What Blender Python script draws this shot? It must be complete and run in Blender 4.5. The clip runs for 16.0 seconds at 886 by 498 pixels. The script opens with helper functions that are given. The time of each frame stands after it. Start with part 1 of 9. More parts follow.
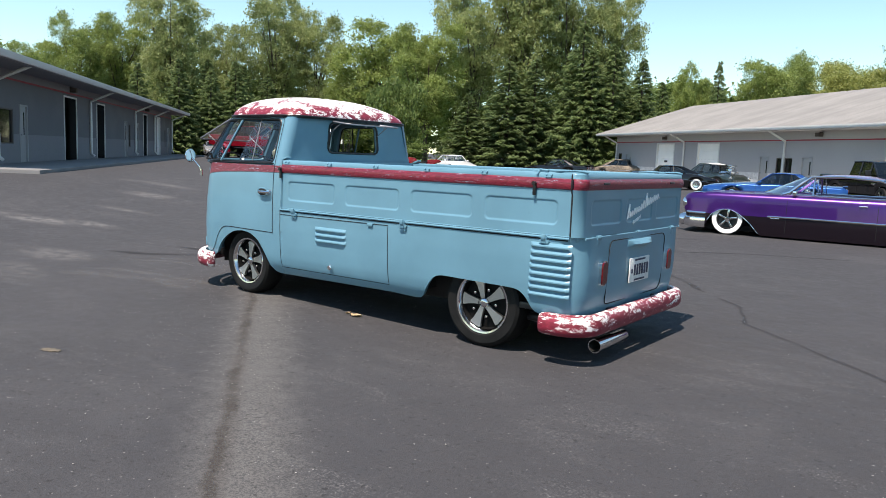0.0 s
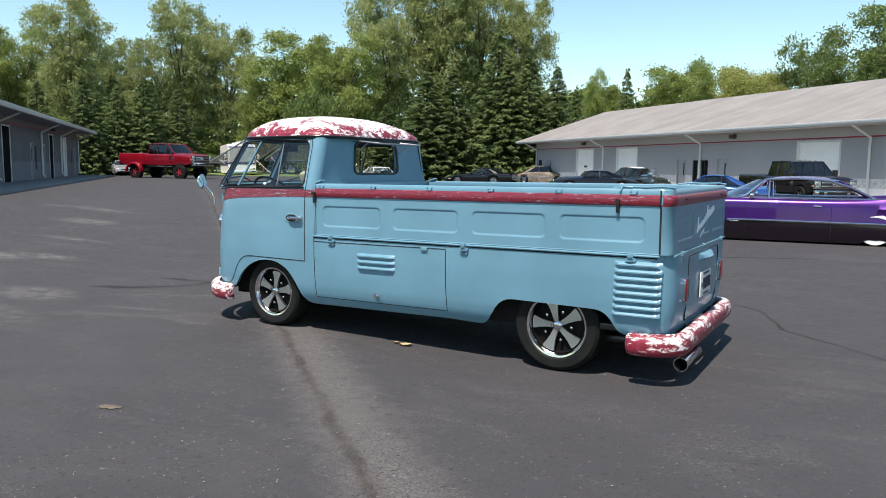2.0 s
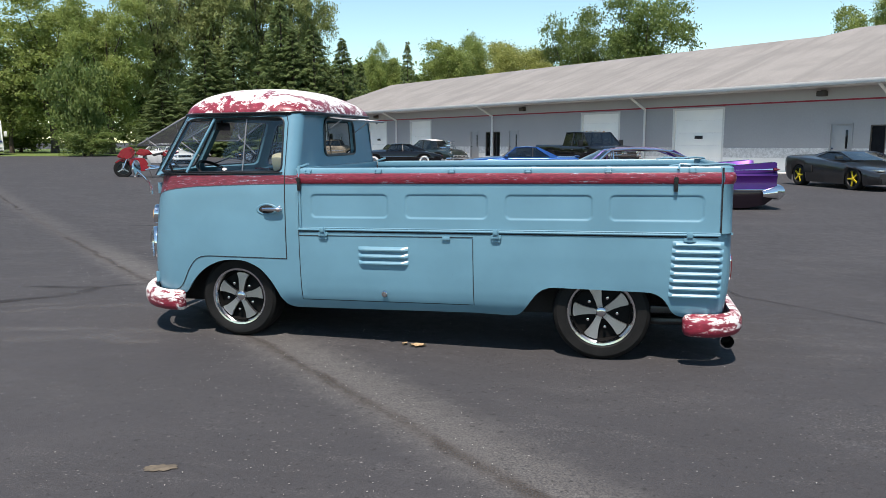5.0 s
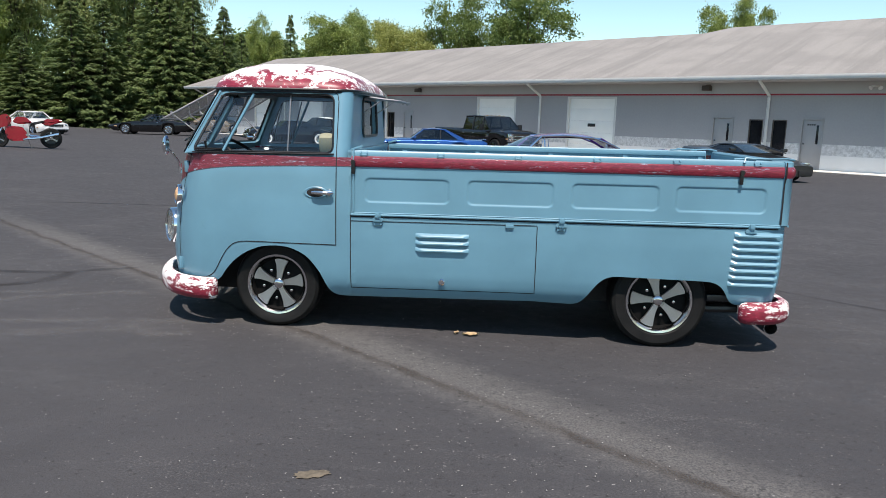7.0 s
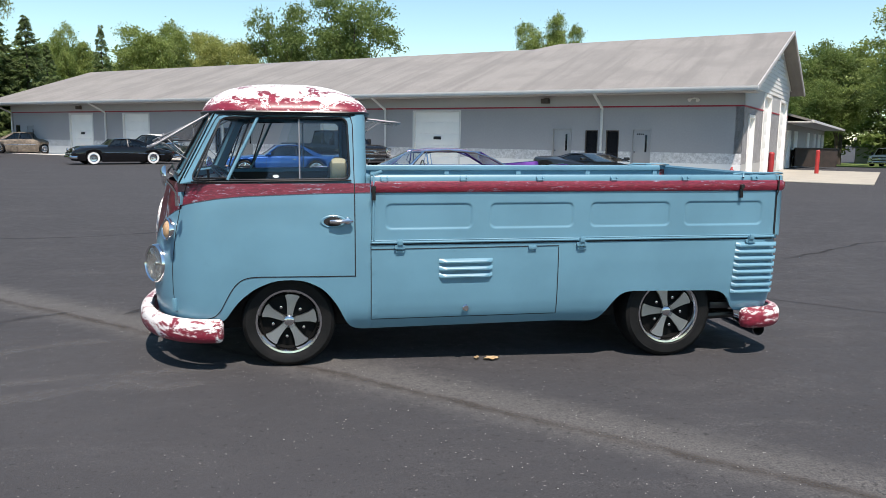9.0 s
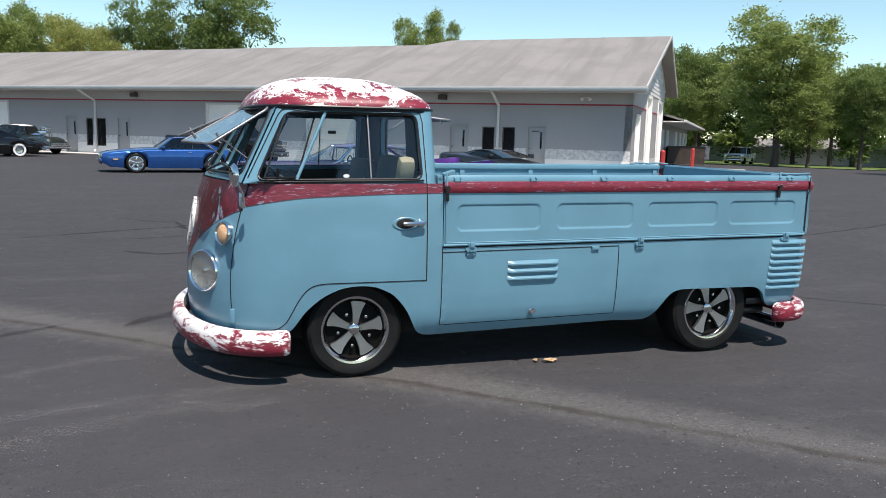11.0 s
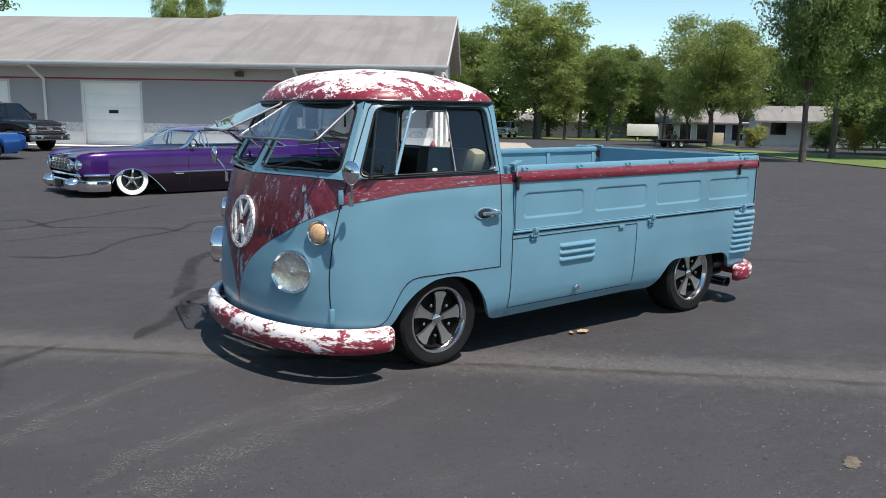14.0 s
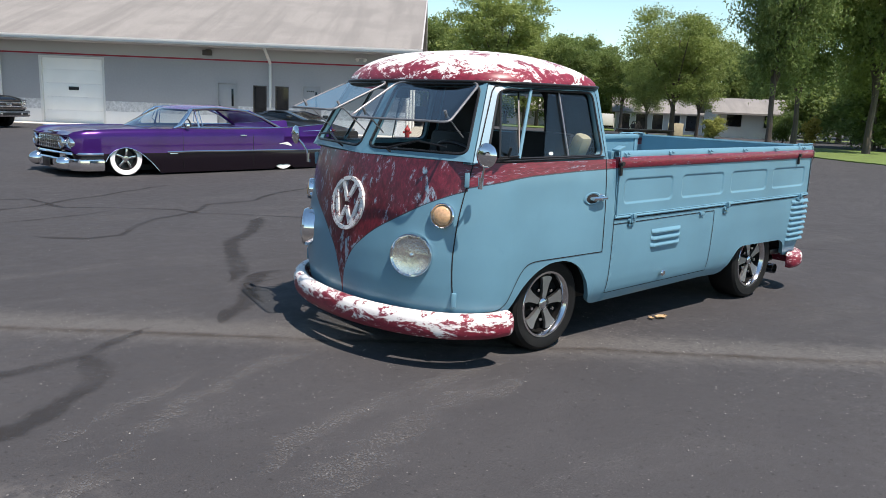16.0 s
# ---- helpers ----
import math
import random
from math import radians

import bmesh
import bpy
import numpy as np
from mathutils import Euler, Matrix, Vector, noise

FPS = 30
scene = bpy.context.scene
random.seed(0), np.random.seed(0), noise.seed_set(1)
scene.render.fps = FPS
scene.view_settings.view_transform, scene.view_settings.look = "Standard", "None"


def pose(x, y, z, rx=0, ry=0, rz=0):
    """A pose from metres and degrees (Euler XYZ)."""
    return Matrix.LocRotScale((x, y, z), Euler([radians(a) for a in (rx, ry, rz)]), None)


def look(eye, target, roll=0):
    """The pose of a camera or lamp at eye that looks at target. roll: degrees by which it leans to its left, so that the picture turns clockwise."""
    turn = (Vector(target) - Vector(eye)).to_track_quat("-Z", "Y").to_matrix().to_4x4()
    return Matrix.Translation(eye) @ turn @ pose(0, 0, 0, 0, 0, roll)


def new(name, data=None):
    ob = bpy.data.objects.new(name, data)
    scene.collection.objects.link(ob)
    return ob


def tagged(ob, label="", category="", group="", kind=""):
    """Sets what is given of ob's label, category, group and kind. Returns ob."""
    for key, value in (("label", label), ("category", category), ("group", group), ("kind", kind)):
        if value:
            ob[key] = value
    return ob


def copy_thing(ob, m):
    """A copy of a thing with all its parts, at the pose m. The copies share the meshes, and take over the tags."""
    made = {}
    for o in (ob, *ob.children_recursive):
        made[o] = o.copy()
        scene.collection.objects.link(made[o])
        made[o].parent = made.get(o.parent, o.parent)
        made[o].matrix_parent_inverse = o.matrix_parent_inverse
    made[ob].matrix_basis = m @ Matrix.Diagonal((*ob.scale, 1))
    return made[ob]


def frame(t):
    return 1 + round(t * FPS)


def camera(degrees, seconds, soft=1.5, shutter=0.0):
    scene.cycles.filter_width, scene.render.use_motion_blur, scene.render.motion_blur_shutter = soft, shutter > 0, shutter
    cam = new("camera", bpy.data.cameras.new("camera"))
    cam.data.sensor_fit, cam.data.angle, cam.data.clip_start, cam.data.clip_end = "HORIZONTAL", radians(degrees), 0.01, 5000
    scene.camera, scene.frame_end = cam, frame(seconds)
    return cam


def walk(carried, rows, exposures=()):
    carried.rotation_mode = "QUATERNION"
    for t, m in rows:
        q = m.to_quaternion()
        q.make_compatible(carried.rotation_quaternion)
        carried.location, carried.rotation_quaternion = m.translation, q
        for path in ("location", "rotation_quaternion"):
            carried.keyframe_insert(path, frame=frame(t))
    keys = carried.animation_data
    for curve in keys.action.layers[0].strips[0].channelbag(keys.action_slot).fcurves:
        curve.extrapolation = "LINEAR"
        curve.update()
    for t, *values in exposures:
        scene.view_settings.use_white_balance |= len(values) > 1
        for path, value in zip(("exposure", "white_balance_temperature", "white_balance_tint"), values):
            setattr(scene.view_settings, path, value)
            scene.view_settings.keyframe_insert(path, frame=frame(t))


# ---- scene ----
cam = camera(60.8, 16.0, soft=0.8)
PATH = [
    (0, (0.028, 0.388, 1.249), (-1.168, 1.972, 1.0), 2.4),
    (0.5, (-0.191, 0.277, 1.25), (-1.338, 1.898, 1.01), 2.5),
    (1, (-0.456, 0.213, 1.267), (-1.555, 1.867, 1.031), 1.2),
    (1.5, (-0.679, 0.151, 1.276), (-1.749, 1.825, 1.048), 1.6),
    (2, (-0.947, 0.021, 1.287), (-1.956, 1.734, 1.07), 0.6),
    (2.5, (-1.201, -0.02, 1.272), (-2.145, 1.728, 1.046), 1.2),
    (3, (-1.501, -0.001, 1.29), (-2.349, 1.792, 1.031), 0.5),
    (3.5, (-1.779, -0.045, 1.295), (-2.567, 1.774, 1.024), 0.8),
    (4, (-2.072, -0.129, 1.312), (-2.75, 1.733, 1.041), 0.1),
    (4.5, (-2.33, -0.121, 1.301), (-2.924, 1.769, 1.025), 1.1),
    (4.7, (-2.448, -0.1, 1.309), (-2.986, 1.806, 1.033), 0.4),
    (6.8, (-3.678, -0.159, 1.343), (-3.846, 1.804, 0.995), 2.2),
    (7, (-3.798, -0.17, 1.337), (-3.925, 1.798, 1.005), 1.8),
    (7.5, (-4.108, -0.185, 1.352), (-4.094, 1.789, 1.029), 1.7),
    (8, (-4.394, -0.089, 1.347), (-4.271, 1.883, 1.04), 1.4),
    (8.5, (-4.663, -0.017, 1.354), (-4.446, 1.949, 1.055), 1.4),
    (9, (-4.98, 0.015, 1.367), (-4.654, 1.967, 1.078), 0.8),
    (9.2, (-5.091, 0.042, 1.363), (-4.736, 1.989, 1.072), 1.3),
    (11.3, (-6.215, 0.528, 1.369), (-5.49, 2.367, 1.063), 1.2),
    (11.5, (-6.313, 0.583, 1.376), (-5.539, 2.4, 1.062), 1.1),
    (12, (-6.595, 0.669, 1.396), (-5.731, 2.446, 1.085), 1.9),
    (12.5, (-6.899, 0.757, 1.402), (-5.955, 2.494, 1.103), 1.3),
    (13, (-7.155, 0.9, 1.388), (-6.126, 2.589, 1.086), 1.3),
    (13.5, (-7.386, 1.02, 1.406), (-6.273, 2.647, 1.067), 1.5),
    (14, (-7.675, 1.13, 1.425), (-6.488, 2.703, 1.08), 1.0),
    (14.5, (-7.832, 1.317, 1.403), (-6.585, 2.838, 1.04), 0.3),
    (15, (-7.968, 1.517, 1.417), (-6.781, 3.083, 1.047), 1.6),
    (15.5, (-8.172, 1.664, 1.416), (-6.901, 3.161, 1.039), 2.4),
    (16, (-8.367, 1.717, 1.384), (-7.078, 3.199, 1.006), 2.3),
]
walk(cam, [(t, look(eye, target, roll)) for t, eye, target, roll in PATH], [(0.0, 0.86, 7050, 16), (1.5, 0.82, 7050, 16), (3.0, 0.68, 7000, 16), (8.0, 0.62, 6900, 16), (12.5, 0.53, 6850, 16), (14.5, 0.53, 6900, 16), (16.0, 0.68, 7000, 17)])

# ---- daylight ----
SUN_TO = Vector((0.02, -0.45, 0.89)).normalized()
world = bpy.data.worlds.new("sky")
scene.world = world
world.use_nodes = True
wn = world.node_tree
sky = wn.nodes.new("ShaderNodeTexSky")
sky.sky_type = "NISHITA"
sky.sun_disc = False
sky.sun_elevation = math.asin(SUN_TO.z)
sky.sun_rotation = math.atan2(SUN_TO.x, SUN_TO.y)
sky.air_density, sky.dust_density, sky.ozone_density = 1.0, 0.0, 0.7
wn.nodes["Background"].inputs["Strength"].default_value = 0.114
haze = wn.nodes.new("ShaderNodeMix")
haze.data_type, haze.blend_type = "RGBA", "MULTIPLY"
haze.inputs[0].default_value = 1.0
haze.inputs[7].default_value = (0.84, 1.03, 0.99, 1.0)
wn.links.new(sky.outputs["Color"], haze.inputs[6])
wn.links.new(haze.outputs[2], wn.nodes["Background"].inputs["Color"])
sun_data = bpy.data.lights.new("sun", "SUN")
sun_data.energy, sun_data.angle, sun_data.color = 4.4, radians(0.55), (1.0, 0.955, 0.89)
sun = new("sun", sun_data)
sun.matrix_world = look(SUN_TO * 60, (0, 0, 0))

# ---- node helpers ----
def nodes_of(name):
    m = bpy.data.materials.new(name)
    m.use_nodes = True
    nt = m.node_tree
    return m, nt, nt.nodes["Principled BSDF"]


def link(nt, a, b):
    nt.links.new(a, b)


def put(nt, socket, value):
    if hasattr(value, "links"):
        nt.links.new(value, socket)
    else:
        socket.default_value = value


def calc(nt, op, a, b=0.0, c=0.0, clamp=False):
    n = nt.nodes.new("ShaderNodeMath")
    n.operation, n.use_clamp = op, clamp
    for s, v in zip(n.inputs, (a, b, c)):
        put(nt, s, v)
    return n.outputs[0]


def ramp(nt, value, lo, hi, a=0.0, b=1.0):
    n = nt.nodes.new("ShaderNodeMapRange")
    n.interpolation_type = "SMOOTHSTEP"
    for s, v in zip(n.inputs, (value, lo, hi, a, b)):
        put(nt, s, v)
    return n.outputs[0]


def mixed(nt, fac, a, b):
    n = nt.nodes.new("ShaderNodeMix")
    n.data_type = "RGBA"
    put(nt, n.inputs[0], fac)
    for s, v in ((n.inputs[6], a), (n.inputs[7], b)):
        put(nt, s, (*v, 1.0) if isinstance(v, tuple) and len(v) == 3 else v)
    return n.outputs[2]


def coords(nt, stretch=(1, 1, 1), kind="Object"):
    t = nt.nodes.new("ShaderNodeTexCoord")
    m = nt.nodes.new("ShaderNodeMapping")
    m.inputs["Scale"].default_value = stretch
    link(nt, t.outputs[kind], m.inputs["Vector"])
    return m.outputs[0]


def noise_of(nt, vec, scale, detail=4.0, rough=0.55, distort=0.0):
    n = nt.nodes.new("ShaderNodeTexNoise")
    put(nt, n.inputs["Vector"], vec)
    n.inputs["Scale"].default_value = scale
    n.inputs["Detail"].default_value = detail
    n.inputs["Roughness"].default_value = rough
    n.inputs["Distortion"].default_value = distort
    return n.outputs[0]


def bumped(nt, bsdf, height, strength=0.2, distance=0.01):
    b = nt.nodes.new("ShaderNodeBump")
    b.inputs["Strength"].default_value = strength
    b.inputs["Distance"].default_value = distance
    put(nt, b.inputs["Height"], height)
    link(nt, b.outputs[0], bsdf.inputs["Normal"])


def tone(c, k):
    return tuple(min(1.0, v * k) for v in c)


def surface(name, color, rough=0.5, metal=0.0, vary=0.15, scale=3.0, fine=60.0, bump=0.0, coat=0.0, stretch=(1, 1, 1), spec=0.5, per_object=0.0):
    """A plain material with broad and fine variation of its colour and gloss."""
    m, nt, p = nodes_of(name)
    v = coords(nt, stretch)
    broad, grain = noise_of(nt, v, scale), noise_of(nt, v, fine, 3.0)
    both = calc(nt, "ADD", calc(nt, "MULTIPLY", broad, 0.6), calc(nt, "MULTIPLY", grain, 0.4))
    col = mixed(nt, ramp(nt, both, 0.3, 0.7), tone(color, 1 - vary), tone(color, 1 + vary))
    if per_object:
        info = nt.nodes.new("ShaderNodeObjectInfo")
        col = mixed(nt, calc(nt, "MULTIPLY", info.outputs["Random"], per_object), col, tone(color, 0.55))
    put(nt, p.inputs["Base Color"], col)
    put(nt, p.inputs["Roughness"], ramp(nt, broad, 0.25, 0.75, max(0.02, rough * 0.8), min(1.0, rough * 1.2)))
    p.inputs["Metallic"].default_value = metal
    p.inputs["Specular IOR Level"].default_value = spec
    p.inputs["Coat Weight"].default_value = coat
    p.inputs["Coat Roughness"].default_value = 0.05
    if bump:
        bumped(nt, p, both, bump, 0.01)
    return m


def glass_of(name, tint=(0.9, 0.95, 0.95), rough=0.0, see=0.85, grazing=4.0):
    """Thin pane: mostly clear, with a mirror-like gloss by the angle."""
    m, nt, p = nodes_of(name)
    out = nt.nodes["Material Output"]
    clear = nt.nodes.new("ShaderNodeBsdfTransparent")
    clear.inputs[0].default_value = (*tone(tint, see), 1)
    gloss = nt.nodes.new("ShaderNodeBsdfGlossy")
    gloss.inputs["Roughness"].default_value = rough + 0.01
    face = nt.nodes.new("ShaderNodeLayerWeight")
    face.inputs[0].default_value = 0.5
    mix = nt.nodes.new("ShaderNodeMixShader")
    link(nt, calc(nt, "ADD", 0.07, calc(nt, "MULTIPLY", 0.9, calc(nt, "POWER", face.outputs["Facing"], grazing))), mix.inputs[0])
    link(nt, clear.outputs[0], mix.inputs[1])
    link(nt, gloss.outputs[0], mix.inputs[2])
    link(nt, mix.outputs[0], out.inputs["Surface"])
    return m


# ---- mesh helpers ----
def finish(bm, name, material, angle=32.0):
    bmesh.ops.remove_doubles(bm, verts=bm.verts, dist=1e-5)
    bmesh.ops.recalc_face_normals(bm, faces=bm.faces)
    for f in bm.faces:
        f.smooth = True
    for e in bm.edges:
        e.smooth = len(e.link_faces) == 2 and e.calc_face_angle(0.0) <= radians(angle)
    me = bpy.data.meshes.new(name)
    bm.to_mesh(me)
    bm.free()
    for m in material if isinstance(material, (list, tuple)) else [material]:
        me.materials.append(m)
    return me


def part(name, bm, material, parent, label="", at=None, angle=32.0):
    ob = new(name, finish(bm, name, material, angle))
    ob.parent = parent
    if at is not None:
        ob.matrix_basis = at
    return tagged(ob, label)


def again(ob, at, parent=None):
    """Another object on the same mesh, with its own children."""
    o = ob.copy()
    scene.collection.objects.link(o)
    o.parent = parent or ob.parent
    o.matrix_basis = at
    for c in ob.children:
        again(c, c.matrix_basis.copy(), o)
    return o


def thing(name, at, label, category, group="", kind=""):
    ob = new(name)
    ob.matrix_basis = at
    return tagged(ob, label, category, group, kind)


def solo(name, bm, material, label, category, at=None, group="", kind="", angle=32.0):
    ob = new(name, finish(bm, name, material, angle))
    if at is not None:
        ob.matrix_basis = at
    return tagged(ob, label, category, group, kind)


def box(bm, c, s, bevel=0.0, turn=None):
    r = bmesh.ops.create_cube(bm, size=1.0)
    m = Matrix.Translation(c) @ (turn or Matrix()) @ Matrix.Diagonal((*s, 1))
    bmesh.ops.transform(bm, matrix=m, verts=r["verts"])
    if bevel:
        es = list({e for v in r["verts"] for e in v.link_edges})
        bmesh.ops.bevel(bm, geom=es, offset=bevel, segments=2, profile=0.6, affect="EDGES")
    return bm


def span(bm, lo, hi, bevel=0.0):
    return box(bm, [(a + b) / 2 for a, b in zip(lo, hi)], [abs(b - a) for a, b in zip(lo, hi)], bevel)


def sheet(bm, rows, close_u=False, close_v=False):
    """Quads over rows of points."""
    vs = [[bm.verts.new(p) for p in r] for r in rows]
    nr, nc = len(vs), len(vs[0])
    for i in range(nr if close_v else nr - 1):
        for j in range(nc if close_u else nc - 1):
            a, b, c, d = vs[i][j], vs[i][(j + 1) % nc], vs[(i + 1) % nr][(j + 1) % nc], vs[(i + 1) % nr][j]
            try:
                bm.faces.new((a, b, c, d))
            except ValueError:
                pass
    return vs


def tube(bm, pts, r, n=8, cap=True):
    """A round bar along points; r is one radius or one for each point."""
    pts = [Vector(p) for p in pts]
    rs = [r] * len(pts) if isinstance(r, (int, float)) else r
    rows, up = [], None
    for i, p in enumerate(pts):
        d = (pts[min(i + 1, len(pts) - 1)] - pts[max(i - 1, 0)]).normalized()
        if up is None:
            up = d.orthogonal().normalized()
        up = (up - d * up.dot(d)).normalized()
        side = d.cross(up)
        rows.append([p + rs[i] * (math.cos(a) * up + math.sin(a) * side) for a in (2 * math.pi * k / n for k in range(n))])
    vs = sheet(bm, rows, close_u=True)
    if cap:
        bm.faces.new(vs[0])
        bm.faces.new(vs[-1])
    return bm


def lathe(bm, prof, n=32, m=None, closed=False):
    """Turns (radius, along) round the y axis."""
    m = m or Matrix()
    rows = [[m @ Vector((r * math.cos(a), h, r * math.sin(a))) for a in (2 * math.pi * k / n for k in range(n))] for r, h in prof]
    sheet(bm, rows, close_u=True, close_v=closed)
    return bm


def prism(bm, outline, lo, hi, put3):
    """A closed outline of 2D points swept from lo to hi; put3(a, b, depth) places a point."""
    one = [bm.verts.new(put3(a, b, lo)) for a, b in outline]
    two = [bm.verts.new(put3(a, b, hi)) for a, b in outline]
    bm.faces.new(one)
    bm.faces.new(two)
    for i in range(len(outline)):
        j = (i + 1) % len(outline)
        bm.faces.new((one[i], one[j], two[j], two[i]))
    return bm


def rounded(x0, z0, x1, z1, r, n=5):
    """A rounded rectangle, counter-clockwise."""
    pts = []
    for cx, cz, a0 in ((x1 - r, z0 + r, -90), (x1 - r, z1 - r, 0), (x0 + r, z1 - r, 90), (x0 + r, z0 + r, 180)):
        for k in range(n + 1):
            a = radians(a0 + 90 * k / n)
            pts.append((cx + r * math.cos(a), cz + r * math.sin(a)))
    return pts


def soften(corners, r, n=5):
    """A closed polygon with its corners rounded."""
    out = []
    for i, p in enumerate(corners):
        p = Vector(p)
        a, b = Vector(corners[i - 1]) - p, Vector(corners[(i + 1) % len(corners)]) - p
        k = min(r, a.length * 0.45, b.length * 0.45)
        s, e = p + a.normalized() * k, p + b.normalized() * k
        for j in range(n + 1):
            t = j / n
            out.append(tuple((1 - t) ** 2 * s + 2 * t * (1 - t) * p + t * t * e))
    return out


def ring(bm, outer, inner):
    a = [bm.verts.new(p) for p in outer]
    b = [bm.verts.new(p) for p in inner]
    for i in range(len(a)):
        j = (i + 1) % len(a)
        bm.faces.new((a[i], a[j], b[j], b[i]))


def step(v, lo, hi):
    t = min(1.0, max(0.0, (v - lo) / (hi - lo)))
    return t * t * (3 - 2 * t)


def mirror_y(bm):
    """Adds the other half, with y turned round."""
    g = bmesh.ops.duplicate(bm, geom=bm.verts[:] + bm.edges[:] + bm.faces[:])
    bmesh.ops.scale(bm, vec=(1, -1, 1), verts=[e for e in g["geom"] if isinstance(e, bmesh.types.BMVert)])
    return bm


def ground_z(x, y):
    """The yard is level, rises a little to the far long building and falls away to the east."""
    dip = -0.023 * step(x, -5.0, -2.7) * (1 - step(y, 7.5, 11.0)) * (1 - step(x, 6.0, 14.0))
    return dip + 0.26 * step(-x, 10, 22) * step(-x - 0.55 * y, 1, 10) - 1.0 * min(1.0, max(0.0, (0.75 * x + 0.66 * y - 42) / 48)) * step(x, 14, 28)

# ---- materials ----
BLUE, RED, WHITE = (0.11, 0.248, 0.326), (0.165, 0.014, 0.028), (0.8, 0.78, 0.76)


def blue_paint(name):
    """Satin blue car paint with faint mottling and small scuffs."""
    m, nt, p = nodes_of(name)
    v = coords(nt)
    big, small = noise_of(nt, v, 2.2, 5.0), noise_of(nt, v, 24.0, 5.0, 0.65)
    col = mixed(nt, ramp(nt, big, 0.3, 0.7), tone(BLUE, 0.92), tone(BLUE, 1.07))
    col = mixed(nt, calc(nt, "MULTIPLY", ramp(nt, small, 0.62, 0.75), 0.16), col, tone(BLUE, 0.6))
    return m, nt, p, col, big, small


def worn_red(nt, col, mask, streak=(1.0, 7.0, 7.0), wear=0.56, deep=(0.7, 1.45)):
    """Red paint over the blue, scratched through in streaks."""
    v = coords(nt, streak)
    a, b = noise_of(nt, v, 5.0, 8.0, 0.72, 0.6), noise_of(nt, v, 19.0, 6.0, 0.7, 0.4)
    shade = mixed(nt, ramp(nt, b, 0.35, 0.65), tone(RED, deep[0]), tone(RED, deep[1]))
    scr = calc(nt, "ADD", calc(nt, "MULTIPLY", a, 0.62), calc(nt, "MULTIPLY", b, 0.38))
    red = mixed(nt, ramp(nt, calc(nt, "SUBTRACT", scr, wear), -0.02, 0.06), shade, (0.24, 0.34, 0.42))
    red = mixed(nt, ramp(nt, calc(nt, "SUBTRACT", scr, wear), 0.06, 0.09), red, tone(BLUE, 0.95))
    return mixed(nt, mask, col, red)


def body_paint():
    """Blue body with the red belt and the red V on the nose."""
    m, nt, p, col, big, small = blue_paint("blue_and_red_paint")
    t = nt.nodes.new("ShaderNodeTexCoord")
    s = nt.nodes.new("ShaderNodeSeparateXYZ")
    link(nt, t.outputs["Object"], s.inputs[0])
    x, y, z = s.outputs
    ay = calc(nt, "ABSOLUTE", y)
    curve = nt.nodes.new("ShaderNodeFloatCurve")
    c = curve.mapping.curves[0]
    for i, (a, b) in enumerate(((0.0, 0.29), (0.06, 0.52), (0.17, 0.645), (0.45, 0.82), (0.6, 0.9), (0.765, 0.963), (1.0, 0.985))):
        if i < 2:
            c.points[i].location = (a, b)
        else:
            c.points.new(a, b)
    c.points[0].location, c.points[1].location = (0.0, 0.29), (0.06, 0.52)
    curve.mapping.update()
    link(nt, ay, curve.inputs["Value"])
    rise = nt.nodes.new("ShaderNodeFloatCurve")
    c = rise.mapping.curves[0]
    for a, b in ((0.1, 0.995), (0.245, 1.018), (0.49, 1.032)):
        c.points.new(a, b)
    c.points[0].location, c.points[len(c.points) - 1].location = (0.0, 0.968), (1.0, 1.044)
    rise.mapping.extend = "HORIZONTAL"
    rise.mapping.use_clip = False
    rise.mapping.update()
    link(nt, calc(nt, "MULTIPLY", calc(nt, "ADD", x, 0.6), 0.98, clamp=True), rise.inputs["Value"])
    side = rise.outputs[0]
    front = calc(nt, "LESS_THAN", x, -0.6)
    low = calc(nt, "ADD", calc(nt, "MULTIPLY", front, curve.outputs[0]), calc(nt, "MULTIPLY", calc(nt, "SUBTRACT", 1.0, front), side))
    above = calc(nt, "GREATER_THAN", z, low)
    below = calc(nt, "LESS_THAN", z, calc(nt, "ADD", 1.102, calc(nt, "MULTIPLY", front, 0.02)))
    mask = calc(nt, "MULTIPLY", above, below)
    nose = calc(nt, "LESS_THAN", x, -0.62)
    # same red, toned darker on the nose to paint in its shade
    red = worn_red(nt, col, calc(nt, "MULTIPLY", mask, nose), (2.8, 2.8, 1.25), 0.548, (0.4, 0.95))
    red = worn_red(nt, red, calc(nt, "MULTIPLY", mask, calc(nt, "SUBTRACT", 1.0, nose)), (1.4, 1.6, 8.0), 0.562, (0.6, 1.3))
    edge = calc(nt, "LESS_THAN", calc(nt, "ABSOLUTE", calc(nt, "SUBTRACT", z, low)), 0.0035)
    put(nt, p.inputs["Base Color"], mixed(nt, calc(nt, "MULTIPLY", edge, 0.8), red, (0.015, 0.02, 0.03)))
    put(nt, p.inputs["Roughness"], ramp(nt, big, 0.25, 0.75, 0.3, 0.42))
    p.inputs["Coat Weight"].default_value = 0.25
    p.inputs["Coat Roughness"].default_value = 0.12
    bumped(nt, p, small, 0.03, 0.004)
    return m


